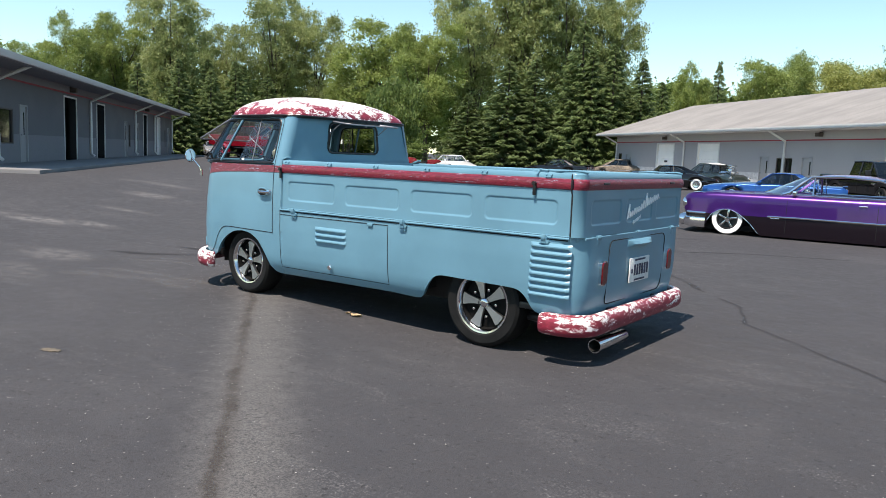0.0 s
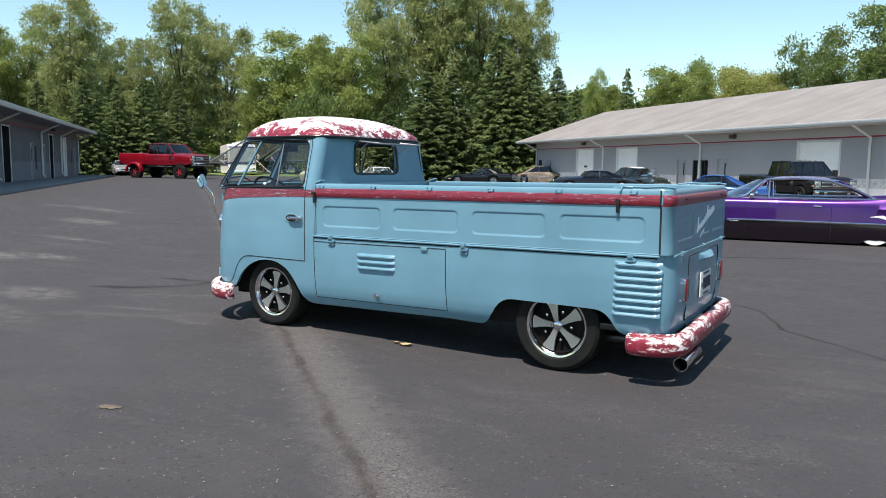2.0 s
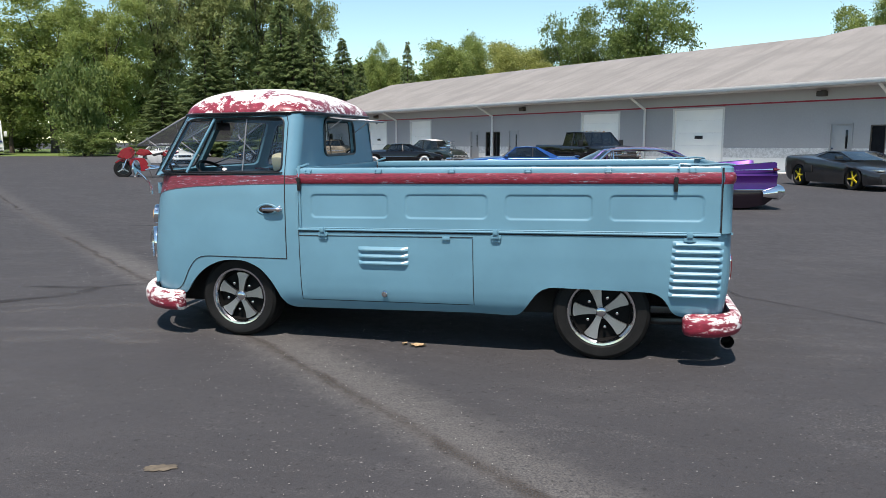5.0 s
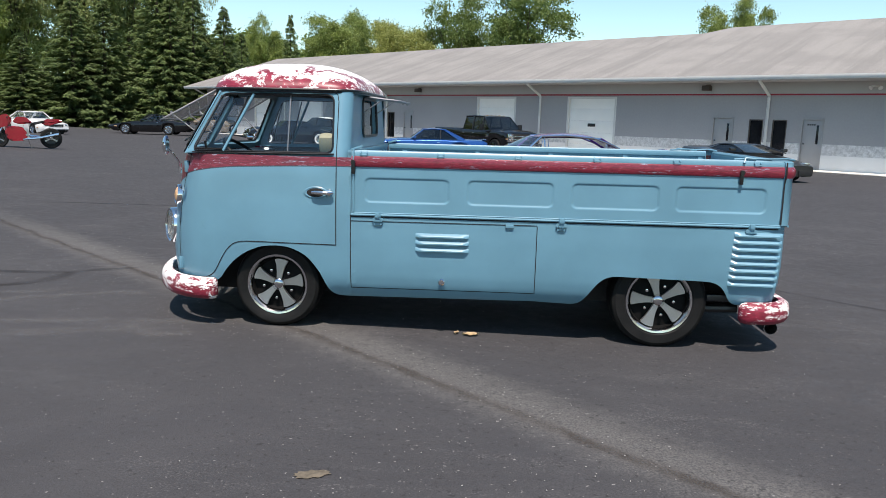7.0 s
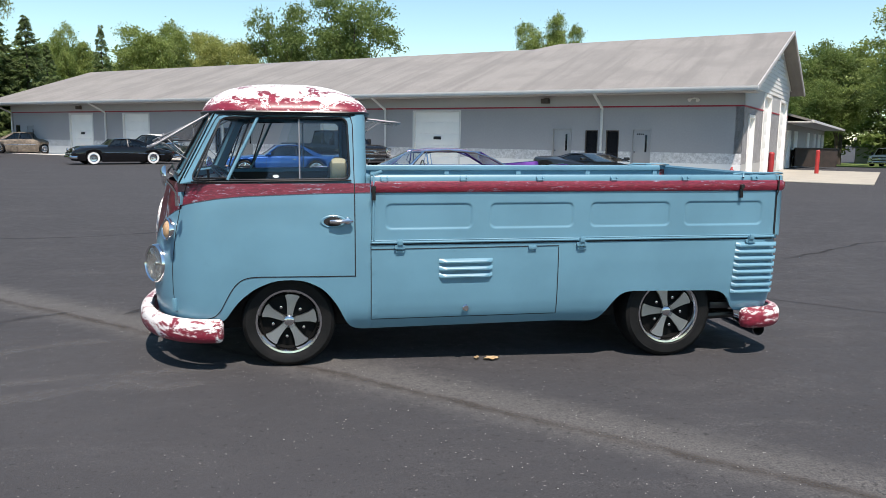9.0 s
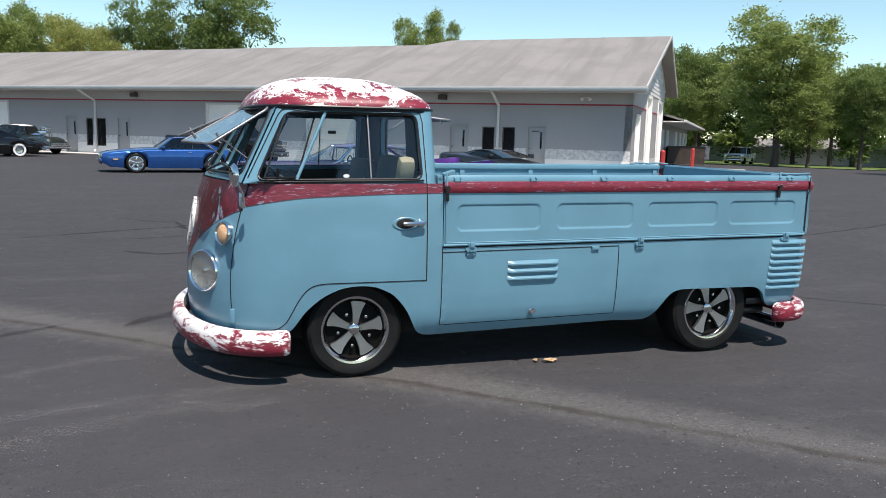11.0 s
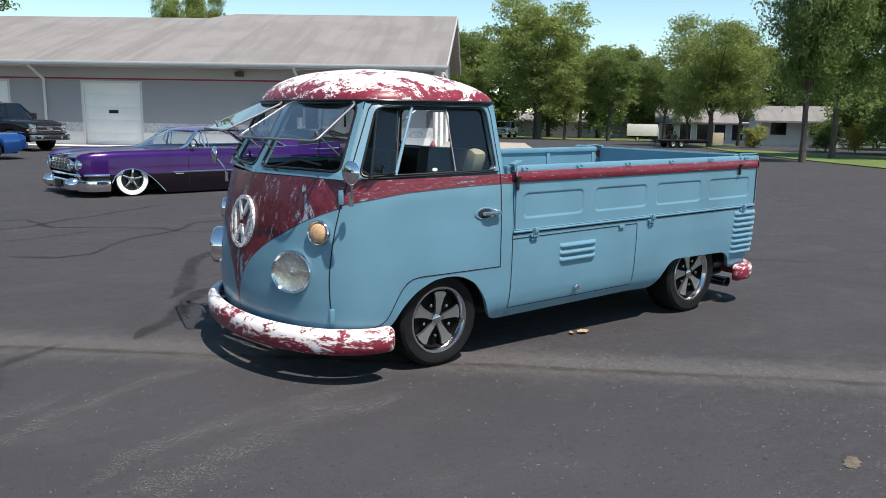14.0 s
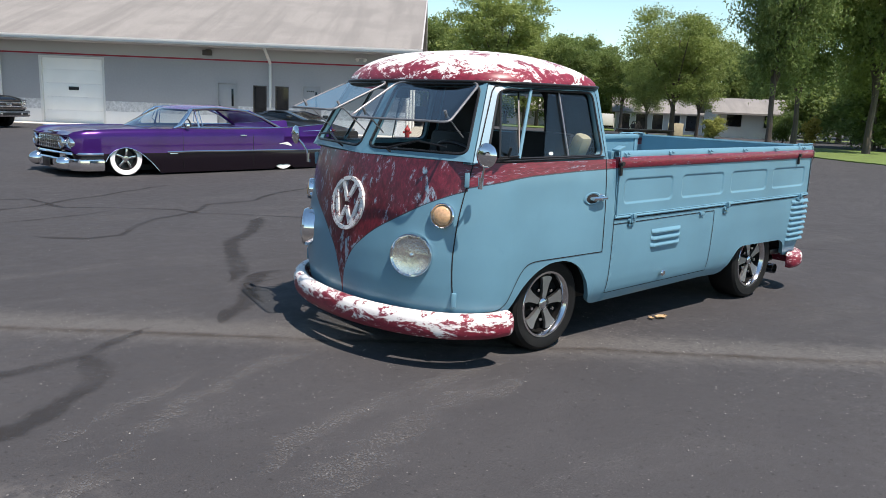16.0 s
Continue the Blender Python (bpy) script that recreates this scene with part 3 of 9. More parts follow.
ribbon("pavement_joint", [(x, 3.89 + (-x - 4.4) * 0.861) for x in (-46, -30, -18, -11, -8.7, -7.3, -6, -4.4, -3.3, -2.4, -1.2, 2)], 0.085, M_JOINT, "rusty dirt-filled joint between two asphalt widths", 1, 0.02)
for seed, wide, way in (
    (2, 0.17, [(-4.2, 9.75), (-4.83, 8.81), (-5.22, 8.41), (-5.45, 7.95), (-5.62, 7.45), (-5.8, 7.07), (-6.0, 6.83)]),
    (3, 0.19, [(-5.3, 7.06), (-5.59, 7.07), (-5.91, 6.7), (-6.12, 6.33), (-6.36, 6.05), (-6.47, 5.87)]),
    (4, 0.035, [(-5.5, 6.85), (-5.63, 6.84), (-5.89, 6.83), (-5.96, 6.5), (-6.0, 6.28), (-5.9, 6.27)]),
    (5, 0.11, [(-6.75, 9.6), (-6.61, 9.43), (-6.31, 9.18), (-5.98, 9.24), (-5.7, 9.7), (-5.4, 10.02), (-4.85, 10.3), (-4.37, 10.91), (-3.7, 11.02), (-3.02, 11.65), (-1.6, 12.3)]),
    (6, 0.09, [(-6.13, 11.84), (-5.96, 11.33), (-5.37, 10.99), (-4.89, 10.66), (-4.77, 10.26), (-4.16, 9.73), (-3.84, 9.48), (-2.9, 8.65), (-2.3, 7.9)]),
    (7, 0.08, [(-6.9, 12.8), (-6.45, 12.29), (-6.12, 12.23), (-5.96, 11.33)]),
    (8, 0.07, [(-7.3, 10.2), (-6.8, 10.43), (-6.43, 10.52), (-5.97, 10.66), (-5.4, 10.98)]),
    (9, 0.1, [(-6.75, 6.14), (-6.94, 6.03), (-7.16, 5.9), (-7.29, 5.8), (-7.49, 5.75), (-7.69, 5.73), (-8.2, 5.6)]),
    (10, 0.17, [(-7.2, 5.82), (-7.24, 5.77), (-7.31, 5.46), (-7.47, 5.28), (-7.63, 5.13), (-7.83, 4.99), (-8.2, 4.8)]),
    (11, 0.04, [(-2.3, 7.9), (-1.88, 7.44), (-1.62, 6.7), (-0.96, 6.11), (-0.5, 5.64), (0.4, 4.9)]),
):
    ribbon("pavement_crack", way, wide, M_TARLINE if wide < 0.05 else M_TAR, "dark tar-filled crack in the asphalt", seed, 0.02, lift=0.003 + 0.00025 * seed)
for seed, wide, way in (
    (12, 0.16, [(-7.25, 4.08), (-7.12, 4.16), (-6.94, 4.29), (-6.7, 4.32), (-6.42, 4.43), (-5.86, 4.46), (-5.3, 4.5)]),
    (13, 0.3, [(-7.3, 3.8), (-6.99, 3.93), (-6.67, 4.03), (-6.38, 4.13), (-6.04, 4.24), (-5.5, 4.3)]),
    (14, 0.2, [(-8.0, 4.3), (-7.67, 4.46), (-7.49, 4.55), (-7.15, 4.9), (-6.5, 5.19), (-6.1, 5.3)]),
    (15, 0.14, [(-7.9, 4.75), (-7.4, 4.95), (-6.9, 5.3)]),
):
    ribbon("scuff", way, wide, M_SCUFF, "pale scuff of bare stone in the asphalt", seed, 0.03, lift=0.0025 + 0.0001 * seed)
ribbon("tyre_mark", [(-12, 9.5), (-10.2, 10.4), (-8.2, 10.6), (-6.2, 11.6), (-4, 13.2)], 0.1, M_TAR, "faint dark tyre mark on the asphalt", 6)
ribbon("tyre_mark", [(0.5, 8.2), (2.5, 9.4), (5, 10.2), (9, 11.8)], 0.08, M_TAR, "faint dark tyre mark on the asphalt", 7)


# ---- long workshop buildings ----
def wall_with_holes(bm, x0, x1, z0, z1, holes, thick=0.25):
    """Facade in the plane y = 0 with openings that go through it."""
    xs = sorted({x0, x1, *[h[0] for h in holes], *[h[2] for h in holes]})
    zs = sorted({z0, z1, *[min(max(v, z0), z1) for h in holes for v in (h[1], h[3])]})
    for a, b in zip(xs, xs[1:]):
        for c, d in zip(zs, zs[1:]):
            mx, mz = (a + b) / 2, (c + d) / 2
            if not any(h[0] < mx < h[2] and h[1] < mz < h[3] for h in holes):
                vs = [bm.verts.new(p) for p in ((a, 0, c), (b, 0, c), (b, 0, d), (a, 0, d))]
                bm.faces.new(vs)
    bmesh.ops.remove_doubles(bm, verts=bm.verts, dist=1e-5)
    g = bmesh.ops.extrude_face_region(bm, geom=bm.faces[:])
    bmesh.ops.translate(bm, vec=(0, thick, 0), verts=[e for e in g["geom"] if isinstance(e, bmesh.types.BMVert)])
    return bm


def garage_door(parent, x0, x1, z0, z1, slot=False):
    bm = bmesh.new()
    n = 5
    for k in range(n):
        h = (z1 - z0) / n
        span(bm, (x0 + 0.06, 0.1, z0 + k * h + 0.0015), (x1 - 0.06, 0.15, z0 + (k + 1) * h - 0.0015), 0.003)
    door = part("garage_door", bm, M_GDOOR, parent, "white sectional overhead door")
    bm = bmesh.new()
    for a, b in (((x0, -0.02, z0), (x0 + 0.09, 0.12, z1)), ((x1 - 0.09, -0.02, z0), (x1, 0.12, z1)), ((x0, -0.02, z1 - 0.09), (x1, 0.12, z1 - 0.002))):
        span(bm, a, b)
    part("frame", bm, M_TRIM, door)
    if slot:
        bm = bmesh.new()
        cx = (x0 + x1) / 2
        span(bm, (cx - 0.2, 0.08, z0 + 1.33), (cx + 0.2, 0.104, z0 + 1.47), 0.01)
        part("slot", bm, M_BLACK, door, "dark slot window")
    return door


def office_door(parent, x0, x1, z0, z1, light=True, sign=False):
    bm = bmesh.new()
    span(bm, (x0 + 0.05, 0.04, z0), (x1 - 0.05, 0.09, z1 - 0.05), 0.004)
    door = part("door", bm, M_DOOR, parent, "grey steel door with a narrow light")
    bm = bmesh.new()
    for a, b in (((x0, -0.03, z0), (x0 + 0.05, 0.1, z1)), ((x1 - 0.05, -0.03, z0), (x1, 0.1, z1)), ((x0, -0.03, z1 - 0.05), (x1, 0.1, z1 - 0.001))):
        span(bm, a, b)
    part("frame", bm, M_DOOR, door)
    bm = bmesh.new()
    if light:
        w = x1 - x0
        span(bm, (x0 + 0.68 * w, 0.03, z0 + 0.95), (x0 + 0.78 * w, 0.045, z1 - 0.25), 0.003)
        part("pane", bm, M_DARKGLASS, door)
        bm = bmesh.new()
    tube(bm, [(x0 + 0.14, 0.04, z0 + 0.95), (x0 + 0.14, -0.03, z0 + 0.95)], 0.03)
    part("handle", bm, M_CHROME, door)
    if sign:
        bm = bmesh.new()
        for k in range(4):
            span(bm, (x0 + 0.2 + 0.075 * k, 0.034, z1 - 0.26), (x0 + 0.25 + 0.075 * k, 0.042, z1 - 0.2))
        part("lettering", bm, M_BLACK, door)
    return door


def window_of(parent, x0, x1, z0, z1, bars=1):
    bm = bmesh.new()
    span(bm, (x0 + 0.03, 0.06, z0 + 0.03), (x1 - 0.03, 0.08, z1 - 0.03))
    pane = part("window", bm, M_DARKGLASS, parent, "dark window")
    bm = bmesh.new()
    span(bm, (x0, 0.02, z0), (x0 + 0.04, 0.1, z1))
    span(bm, (x1 - 0.04, 0.02, z0), (x1, 0.1, z1))
    span(bm, (x0, 0.02, z0), (x1, 0.1, z0 + 0.04))
    span(bm, (x0, 0.02, z1 - 0.04), (x1, 0.1, z1))
    part("window_frame", bm, M_LEAD, pane)
    return pane


def downspout(parent, x, over, z_gutter, z0):
    bm = bmesh.new()
    pts = [(x, -over + 0.06, z_gutter - 0.02), (x, -over + 0.06, z_gutter - 0.12), (x, -0.09, z_gutter - 0.62), (x, -0.09, z_gutter - 0.75), (x, -0.09, z0 + 0.25), (x, -0.22, z0 + 0.12)]
    tube(bm, pts, 0.055, 8)
    part("downspout", bm, M_TRIM, parent, "white metal downspout")


def wall_lamp(parent, x, z):
    bm = bmesh.new()
    box(bm, (x, -0.14, z), (0.34, 0.24, 0.2), 0.03)
    box(bm, (x, -0.02, z + 0.02), (0.2, 0.05, 0.24), 0.01)
    part("wall_lamp", bm, M_LEAD, parent, "dark bronze wall lamp under the eave")


def facade_strips(parent, x0, x1, z0, holes, red_z, soffit, base=None, course=None, wall=None, frieze=None):
    """Base, split-face course, grey wall, red line and frieze, each one cut round the openings."""
    for name, a, b, m, t in (("base_course", z0, z0 + 0.56, base or M_BASE, 0.27), ("block_course", z0 + 0.56, z0 + 0.96, course or M_SPLIT, 0.262), ("wall", z0 + 0.96, red_z - 0.03, wall or M_WALL, 0.25), ("red_band", red_z - 0.03, red_z + 0.03, M_REDLINE, 0.262), ("frieze", red_z + 0.03, soffit, frieze or M_FRIEZE, 0.25)):
        bm = bmesh.new()
        cut = [h for h in holes if h[1] < b and h[3] > a]
        wall_with_holes(bm, x0, x1, a, b, cut, t)
        bmesh.ops.translate(bm, vec=(0, 0.25 - t, 0), verts=bm.verts)
        part(name, bm, m, parent)


def roof_slab(bm, quad, thick=0.12):
    top = [bm.verts.new(p) for p in quad]
    low = [bm.verts.new((p[0], p[1], p[2] - thick)) for p in quad]
    bm.faces.new(top)
    bm.faces.new(low)
    n = len(quad)
    for i in range(n):
        bm.faces.new((top[i], top[(i + 1) % n], low[(i + 1) % n], low[i]))


def workshop():
    X0, X1, OV = -33.4, 13.8, 1.2
    hub = thing("workshop_building", pose(0, 35, 0, 0, 0, -40), "long grey block workshop with weathered gable roof and white doors", "building", kind="structure")
    gates = [(-26.95, -24.5), (-21.65, -19.2), (-6.28, -3.76), (-0.74, 1.83)]
    doors = [(-31.6, -30.8), (-15.2, -14.4), (-11.75, -10.95), (6.25, 7.1), (9.64, 10.42)]
    wins = [(-32.95, -32.4, 0.65, 1.9), (-13.8, -13.36, 0.4, 1.8), (-13.1, -12.5, 0.4, 1.8), (7.7, 8.24, 0.35, 1.8), (8.58, 9.12, 0.35, 1.8)]
    holes = [(a, 0.0, b, 2.65) for a, b in gates] + [(a, 0.0, b, 1.88) for a, b in doors] + [(a, c, b, d) for a, b, c, d in wins]
    facade_strips(hub, X0, X1, 0.0, holes, 2.73, 3.22)
    for i, (a, b) in enumerate(gates):
        garage_door(hub, a, b, 0.0, 2.65, i in (0, 3))
    for i, (a, b) in enumerate(doors):
        office_door(hub, a, b, 0.0, 1.88, True, i == 4)
    for a, b, c, d in wins:
        window_of(hub, a, b, c, d)
    for x in (-33.2, -23.2, -13.1, -2.25, 8.4):
        downspout(hub, x, OV, 3.3, 0.0)
    for x in (-25.7, -10.5, 5.95):
        wall_lamp(hub, x, 2.98)
    # twin flood lamp under the eave
    bm = bmesh.new()
    for dx, dy in ((-0.16, -0.2), (0.16, -0.2)):
        tube(bm, [(12.0, -0.02, 3.02), (12.0 + dx * 0.6, -0.12, 3.0), (12.0 + dx, dy, 2.93)], [0.03, 0.03, 0.08], 10)
    part("flood_lamp", bm, M_TRIM, hub, "white twin flood lamp")
    # gable end, in the plane x = X1
    bm = bmesh.new()
    ends = [(1.1, 0.0, 2.5, 2.45), (4.7, 0.0, 6.9, 3.45), (9.9, 0.0, 12.5, 3.45)]
    turn = pose(X1, 0, 0, 0, 0, 90)
    for name, a, b, m, t in (("base_course", 0, 0.56, M_FRIEZE, 0.3), ("block_course", 0.56, 0.96, M_GABLE, 0.29), ("wall", 0.96, 2.7, M_GABLE, 0.28), ("red_band", 2.7, 2.76, M_REDLINE, 0.292), ("frieze", 2.76, 3.5, M_FRIEZE, 0.28)):
        bm = bmesh.new()
        wall_with_holes(bm, 0.0, 13.2, a, b, [h for h in ends if h[1] < b and h[3] > a], t)
        bmesh.ops.translate(bm, vec=(0, 0.28 - t, 0), verts=bm.verts)
        bmesh.ops.transform(bm, matrix=turn, verts=bm.verts)
        part(name, bm, m, hub)
    for a, c, b, d in ends:
        bm = bmesh.new()
        for k in range(6):
            h = (d - c) / 6
            span(bm, (a + 0.05, 0.1, c + k * h + 0.002), (b - 0.05, 0.16, c + (k + 1) * h - 0.002), 0.004)
        for q in (a, b - 0.12):
            span(bm, (q, -0.04, c), (q + 0.12, 0.13, d))
        span(bm, (a, -0.04, d - 0.12), (b, 0.13, d - 0.002))
        bmesh.ops.transform(bm, matrix=turn, verts=bm.verts)
        part("garage_door", bm, M_GDOOR, hub, "tall white overhead door in the gable end")
    # lap siding in the gable: one board above another
    z = 3.5
    while z < 6.1:
        lo = (z - 3.35) / 0.323 - 1.2 + 0.55
        hi = 14.4 - (z - 3.97) / 0.36 - 0.4 if z > 3.97 else 13.2
        lo = max(0.0, lo)
        if hi - lo > 0.4:
            bm = bmesh.new()
            prism(bm, [(0.0, z), (-0.03, z), (-0.008, z + 0.175), (0.0, z + 0.175)], lo, hi, lambda a, b, c: (X1 - a, c, b))
            part("siding_board", bm, M_TRIM, hub)
        z += 0.18
    bm = bmesh.new()
    prism(bm, [(0.0, 3.5), (13.2, 3.5), (13.2, 4.2), (8.0, 6.15)], X1 - 0.2, X1 - 0.02, lambda a, b, c: (c, a, b))
    part("gable_backing", bm, M_FRIEZE, hub)
    # roof: lower hipped stretch and the higher gabled one
    E, XS, T = 3.37, 3.2, 6.345
    bm = bmesh.new()
    roof_slab(bm, [(-34.6, -OV, E), (14.4, -OV, E), (14.4, 8.0, T), (XS, 8.0, T), (XS - 1.0, 7.0, 6.01), (-34.6, 7.0, 6.01)])
    roof_slab(bm, [(-34.6, 15.2, E), (-34.6, 7.0, 6.01), (XS - 1.0, 7.0, 6.01), (XS - 1.0, 15.2, E)])
    roof_slab(bm, [(14.4, 8.0, T), (14.4, 14.4, 3.95), (XS, 14.4, 3.95), (XS, 8.0, T)])
    roof_slab(bm, [(XS, 8.0, T), (XS, 13.0, 4.2), (XS - 1.0, 7.0, 6.01)])
    part("roof", bm, M_SHINGLE, hub, "weathered pale grey shingle roof with dark runs", angle=10)
    bm = bmesh.new()
    span(bm, (-34.6, -OV + 0.02, 3.19), (14.3, 0.1, 3.23))
    part("soffit", bm, M_FRIEZE, hub)
    bm = bmesh.new()
    prism(bm, [(-OV - 0.09, 3.36), (-OV + 0.03, 3.36), (-OV + 0.03, 3.2), (-OV - 0.05, 3.2), (-OV - 0.09, 3.28)], -34.6, 14.42, lambda a, b, c: (c, a, b))
    part("gutter", bm, M_TRIM, hub, "white metal gutter")
    bm = bmesh.new()
    for q in (((14.4, -OV, 3.37), (14.4, 8.0, 6.345)), ((14.4, 8.0, 6.345), (14.4, 14.4, 3.95))):
        (a, b) = q
        roof_slab(bm, [(a[0] + 0.03, a[1], a[2] + 0.02), (b[0] + 0.03, b[1], b[2] + 0.02), (b[0] - 0.02, b[1], b[2] + 0.02), (a[0] - 0.02, a[1], a[2] + 0.02)], 0.15)
    part("barge_board", bm, M_FRIEZE, hub)
    bm = bmesh.new()
    span(bm, (-33.4, 13.6, 0), (13.7, 13.8, 3.2))
    span(bm, (-33.4, 0.25, 0), (-33.15, 13.6, 3.1))
    prism(bm, [(0.3, 3.1), (13.5, 3.1), (7.0, 5.75)], -33.38, -33.17, lambda a, b, c: (c, a, b))
    part("back_wall", bm, M_WALL, hub)
    bm = bmesh.new()
    span(bm, (-34.0, -1.2, 0.0), (13.4, -0.02, 0.03), 0.01)
    part("apron", bm, M_CONCRETE, hub, "concrete apron along the wall")
    bm = bmesh.new()
    span(bm, (13.82, -0.4, 0.0), (18.2, 13.0, 0.035), 0.01)
    part("apron", bm, M_APRON, hub, "sunlit concrete apron at the gable end")
    # lower wing behind the gable end
    bm = bmesh.new()
    span(bm, (2.0, 14.6, -1.5), (13.5, 42.0, 2.55))
    part("wing_wall", bm, M_FRIEZE, hub, "light grey lower wing")
    bm = bmesh.new()
    roof_slab(bm, [(14.9, 13.6, 2.62), (14.9, 43.0, 2.62), (7.5, 36.0, 4.7), (7.5, 13.6, 4.7)])
    roof_slab(bm, [(7.5, 13.6, 4.7), (7.5, 36.0, 4.7), (0.5, 43.0, 2.62), (0.5, 13.6, 2.62)])
    roof_slab(bm, [(14.9, 43.0, 2.62), (0.5, 43.0, 2.62), (7.5, 36.0, 4.7)])
    part("wing_roof", bm, M_SHINGLE, hub, angle=10)
    bm = bmesh.new()
    span(bm, (13.4, 13.6, 2.46), (14.95, 43.0, 2.52))
    span(bm, (14.86, 13.6, 2.46), (15.0, 43.0, 2.6))
    part("wing_eave", bm, M_TRIM, hub)
    for y in (16.0, 19.5, 27.0, 32.0, 36.0, 39.5):
        bm = bmesh.new()
        span(bm, (13.48, y, -1.5), (13.58, y + 1.5, 2.1), 0.02)
        part("wing_door", bm, M_GDOOR, hub)
    return hub


workshop()


def long_shed():
    """The other long building, across the yard."""
    hub = thing("storage_building", pose(-31.14, 15.64, 0, 0, 0, 138.84), "long grey storage building with open dark bays and white trim", "building", kind="structure")
    B, X0, X1, OV = 0.36, -11.0, 29.6, 1.2
    bays = [(0.34, 2.3), (5.76, 7.47), (17.7, 19.15), (22.8, 24.3)]
    doors = [(-4.96, -4.16), (12.0, 12.8), (15.6, 16.3), (27.5, 28.2)]
    wins = [(-6.75, -5.55, 1.0, 2.15), (13.3, 13.8, 0.9, 2.2), (26.3, 26.7, 0.9, 2.2)]
    holes = [(a, B, b, 3.0) for a, b in bays] + [(a, B, b, 2.34) for a, b in doors] + [(a, c, b, d) for a, b, c, d in wins]
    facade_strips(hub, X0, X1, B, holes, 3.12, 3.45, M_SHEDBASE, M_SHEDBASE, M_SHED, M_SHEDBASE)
    for i, (a, b) in enumerate(bays):
        if i == 3:
            garage_door(hub, a, b, B, 3.0)
            continue
        bm = bmesh.new()
        for q in (a, b - 0.1):
            span(bm, (q + 0.02, -0.03, B), (q + 0.08, 0.01, 2.998))
        span(bm, (a, -0.03, 2.93), (b, 0.01, 2.998))
        part("bay_frame", bm, M_TRIM, hub, "white frame of an open bay")
        # side and back sheets coloured as the bay's inner shade
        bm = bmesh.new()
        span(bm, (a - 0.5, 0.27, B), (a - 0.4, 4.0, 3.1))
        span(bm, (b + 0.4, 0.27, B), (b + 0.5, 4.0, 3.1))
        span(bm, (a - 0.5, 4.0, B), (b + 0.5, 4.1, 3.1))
        # jambs lined in the same near-black, so the reveals look shaded
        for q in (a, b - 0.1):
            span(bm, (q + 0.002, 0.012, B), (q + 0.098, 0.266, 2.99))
        part("bay_inside", bm, M_BAYSHADE, hub, "near-black sheets giving the shade inside an open bay")
    for a, b in doors:
        office_door(hub, a, b, B, 2.34)
    for a, b, c, d in wins:
        window_of(hub, a, b, c, d)
    for x in (-7.2, 4.4, 14.9, 21.6, 29.4):
        downspout(hub, x, OV, 3.6, B)
    for x in (1.4, 18.6):
        wall_lamp(hub, x, 3.27)
    E = 3.66
    bm = bmesh.new()
    roof_slab(bm, [(X0, -OV, E), (X1 + 1.2, -OV, E), (X1 - 7.0, 7.0, 6.2), (X0, 7.0, 6.2)])
    roof_slab(bm, [(X0, 7.0, 6.2), (X1 - 7.0, 7.0, 6.2), (X1 + 1.2, 15.2, E), (X0, 15.2, E)])
    roof_slab(bm, [(X1 + 1.2, -OV, E), (X1 + 1.2, 15.2, E), (X1 - 7.0, 7.0, 6.2)])
    part("roof", bm, M_SHINGLE, hub, angle=10)
    bm = bmesh.new()
    span(bm, (X0, -OV + 0.02, 3.42), (X1 + 1.2, 0.1, 3.46))
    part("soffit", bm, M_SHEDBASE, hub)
    bm = bmesh.new()
    prism(bm, [(-OV - 0.09, 3.64), (-OV + 0.03, 3.64), (-OV + 0.03, 3.45), (-OV - 0.05, 3.45), (-OV - 0.09, 3.53)], X0, X1 + 1.2, lambda a, b, c: (c, a, b))
    part("gutter", bm, M_TRIM, hub)
    bm = bmesh.new()
    span(bm, (X0, 13.6, 0), (X1, 13.8, 3.4))
    span(bm, (X1 - 0.25, 0.26, 0), (X1, 13.6, 3.4))
    span(bm, (X0, 0.26, 0), (X0 + 0.25, 13.6, 3.4))
    part("back_wall", bm, M_WALL, hub)
    bm = bmesh.new()
    span(bm, (X0, -2.4, 0.0), (X1 + 1, 0.0, B), 0.03)
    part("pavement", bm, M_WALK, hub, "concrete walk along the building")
    return hub


long_shed()

# ---- the blue pickup: x runs back from the front axle, y across, z up ----
TRUCK = thing("pickup_truck", pose(-5.152, 5.275, 0, 0, -0.42, 0.3), "lowered satin blue vintage pickup with red belt and torn white roof", "pickup truck")


def lerp(v, table):
    xs, ys = [a for a, _ in table], [b for _, b in table]
    return float(np.interp(v, xs, ys))


NOSE_IN = ((0.2, 0.03), (0.32, 0.01), (0.45, 0.0), (0.6, 0.008), (0.825, 0.042), (0.98, 0.076), (1.1, 0.115))
SIDE_IN = ((0.19, 0.1), (0.24, 0.058), (0.29, 0.03), (0.36, 0.014), (0.45, 0.006), (0.6, 0.0), (0.8, 0.0), (1.0, 0.008), (1.12, 0.022))
TAIL_IN = ((0.2, 0.05), (0.3, 0.025), (0.4, 0.008), (0.5, 0.0), (1.2, 0.0))
W = 0.855


def rounded(pts, step_=0.012, passes=3):
    """An open line with evenly rounded corners."""
    out = []
    for a, b in zip(pts, pts[1:]):
        n = max(1, round(math.hypot(b[0] - a[0], b[1] - a[1]) / step_))
        out += [(a[0] + (b[0] - a[0]) * k / n, a[1] + (b[1] - a[1]) * k / n) for k in range(n)]
    out.append(tuple(pts[-1]))
    for _ in range(passes):
        out = [out[0], out[1]] + [(sum(p[0] for p in out[i - 2:i + 3]) / 5, sum(p[1] for p in out[i - 2:i + 3]) / 5) for i in range(2, len(out) - 2)] + out[-2:]
    return out


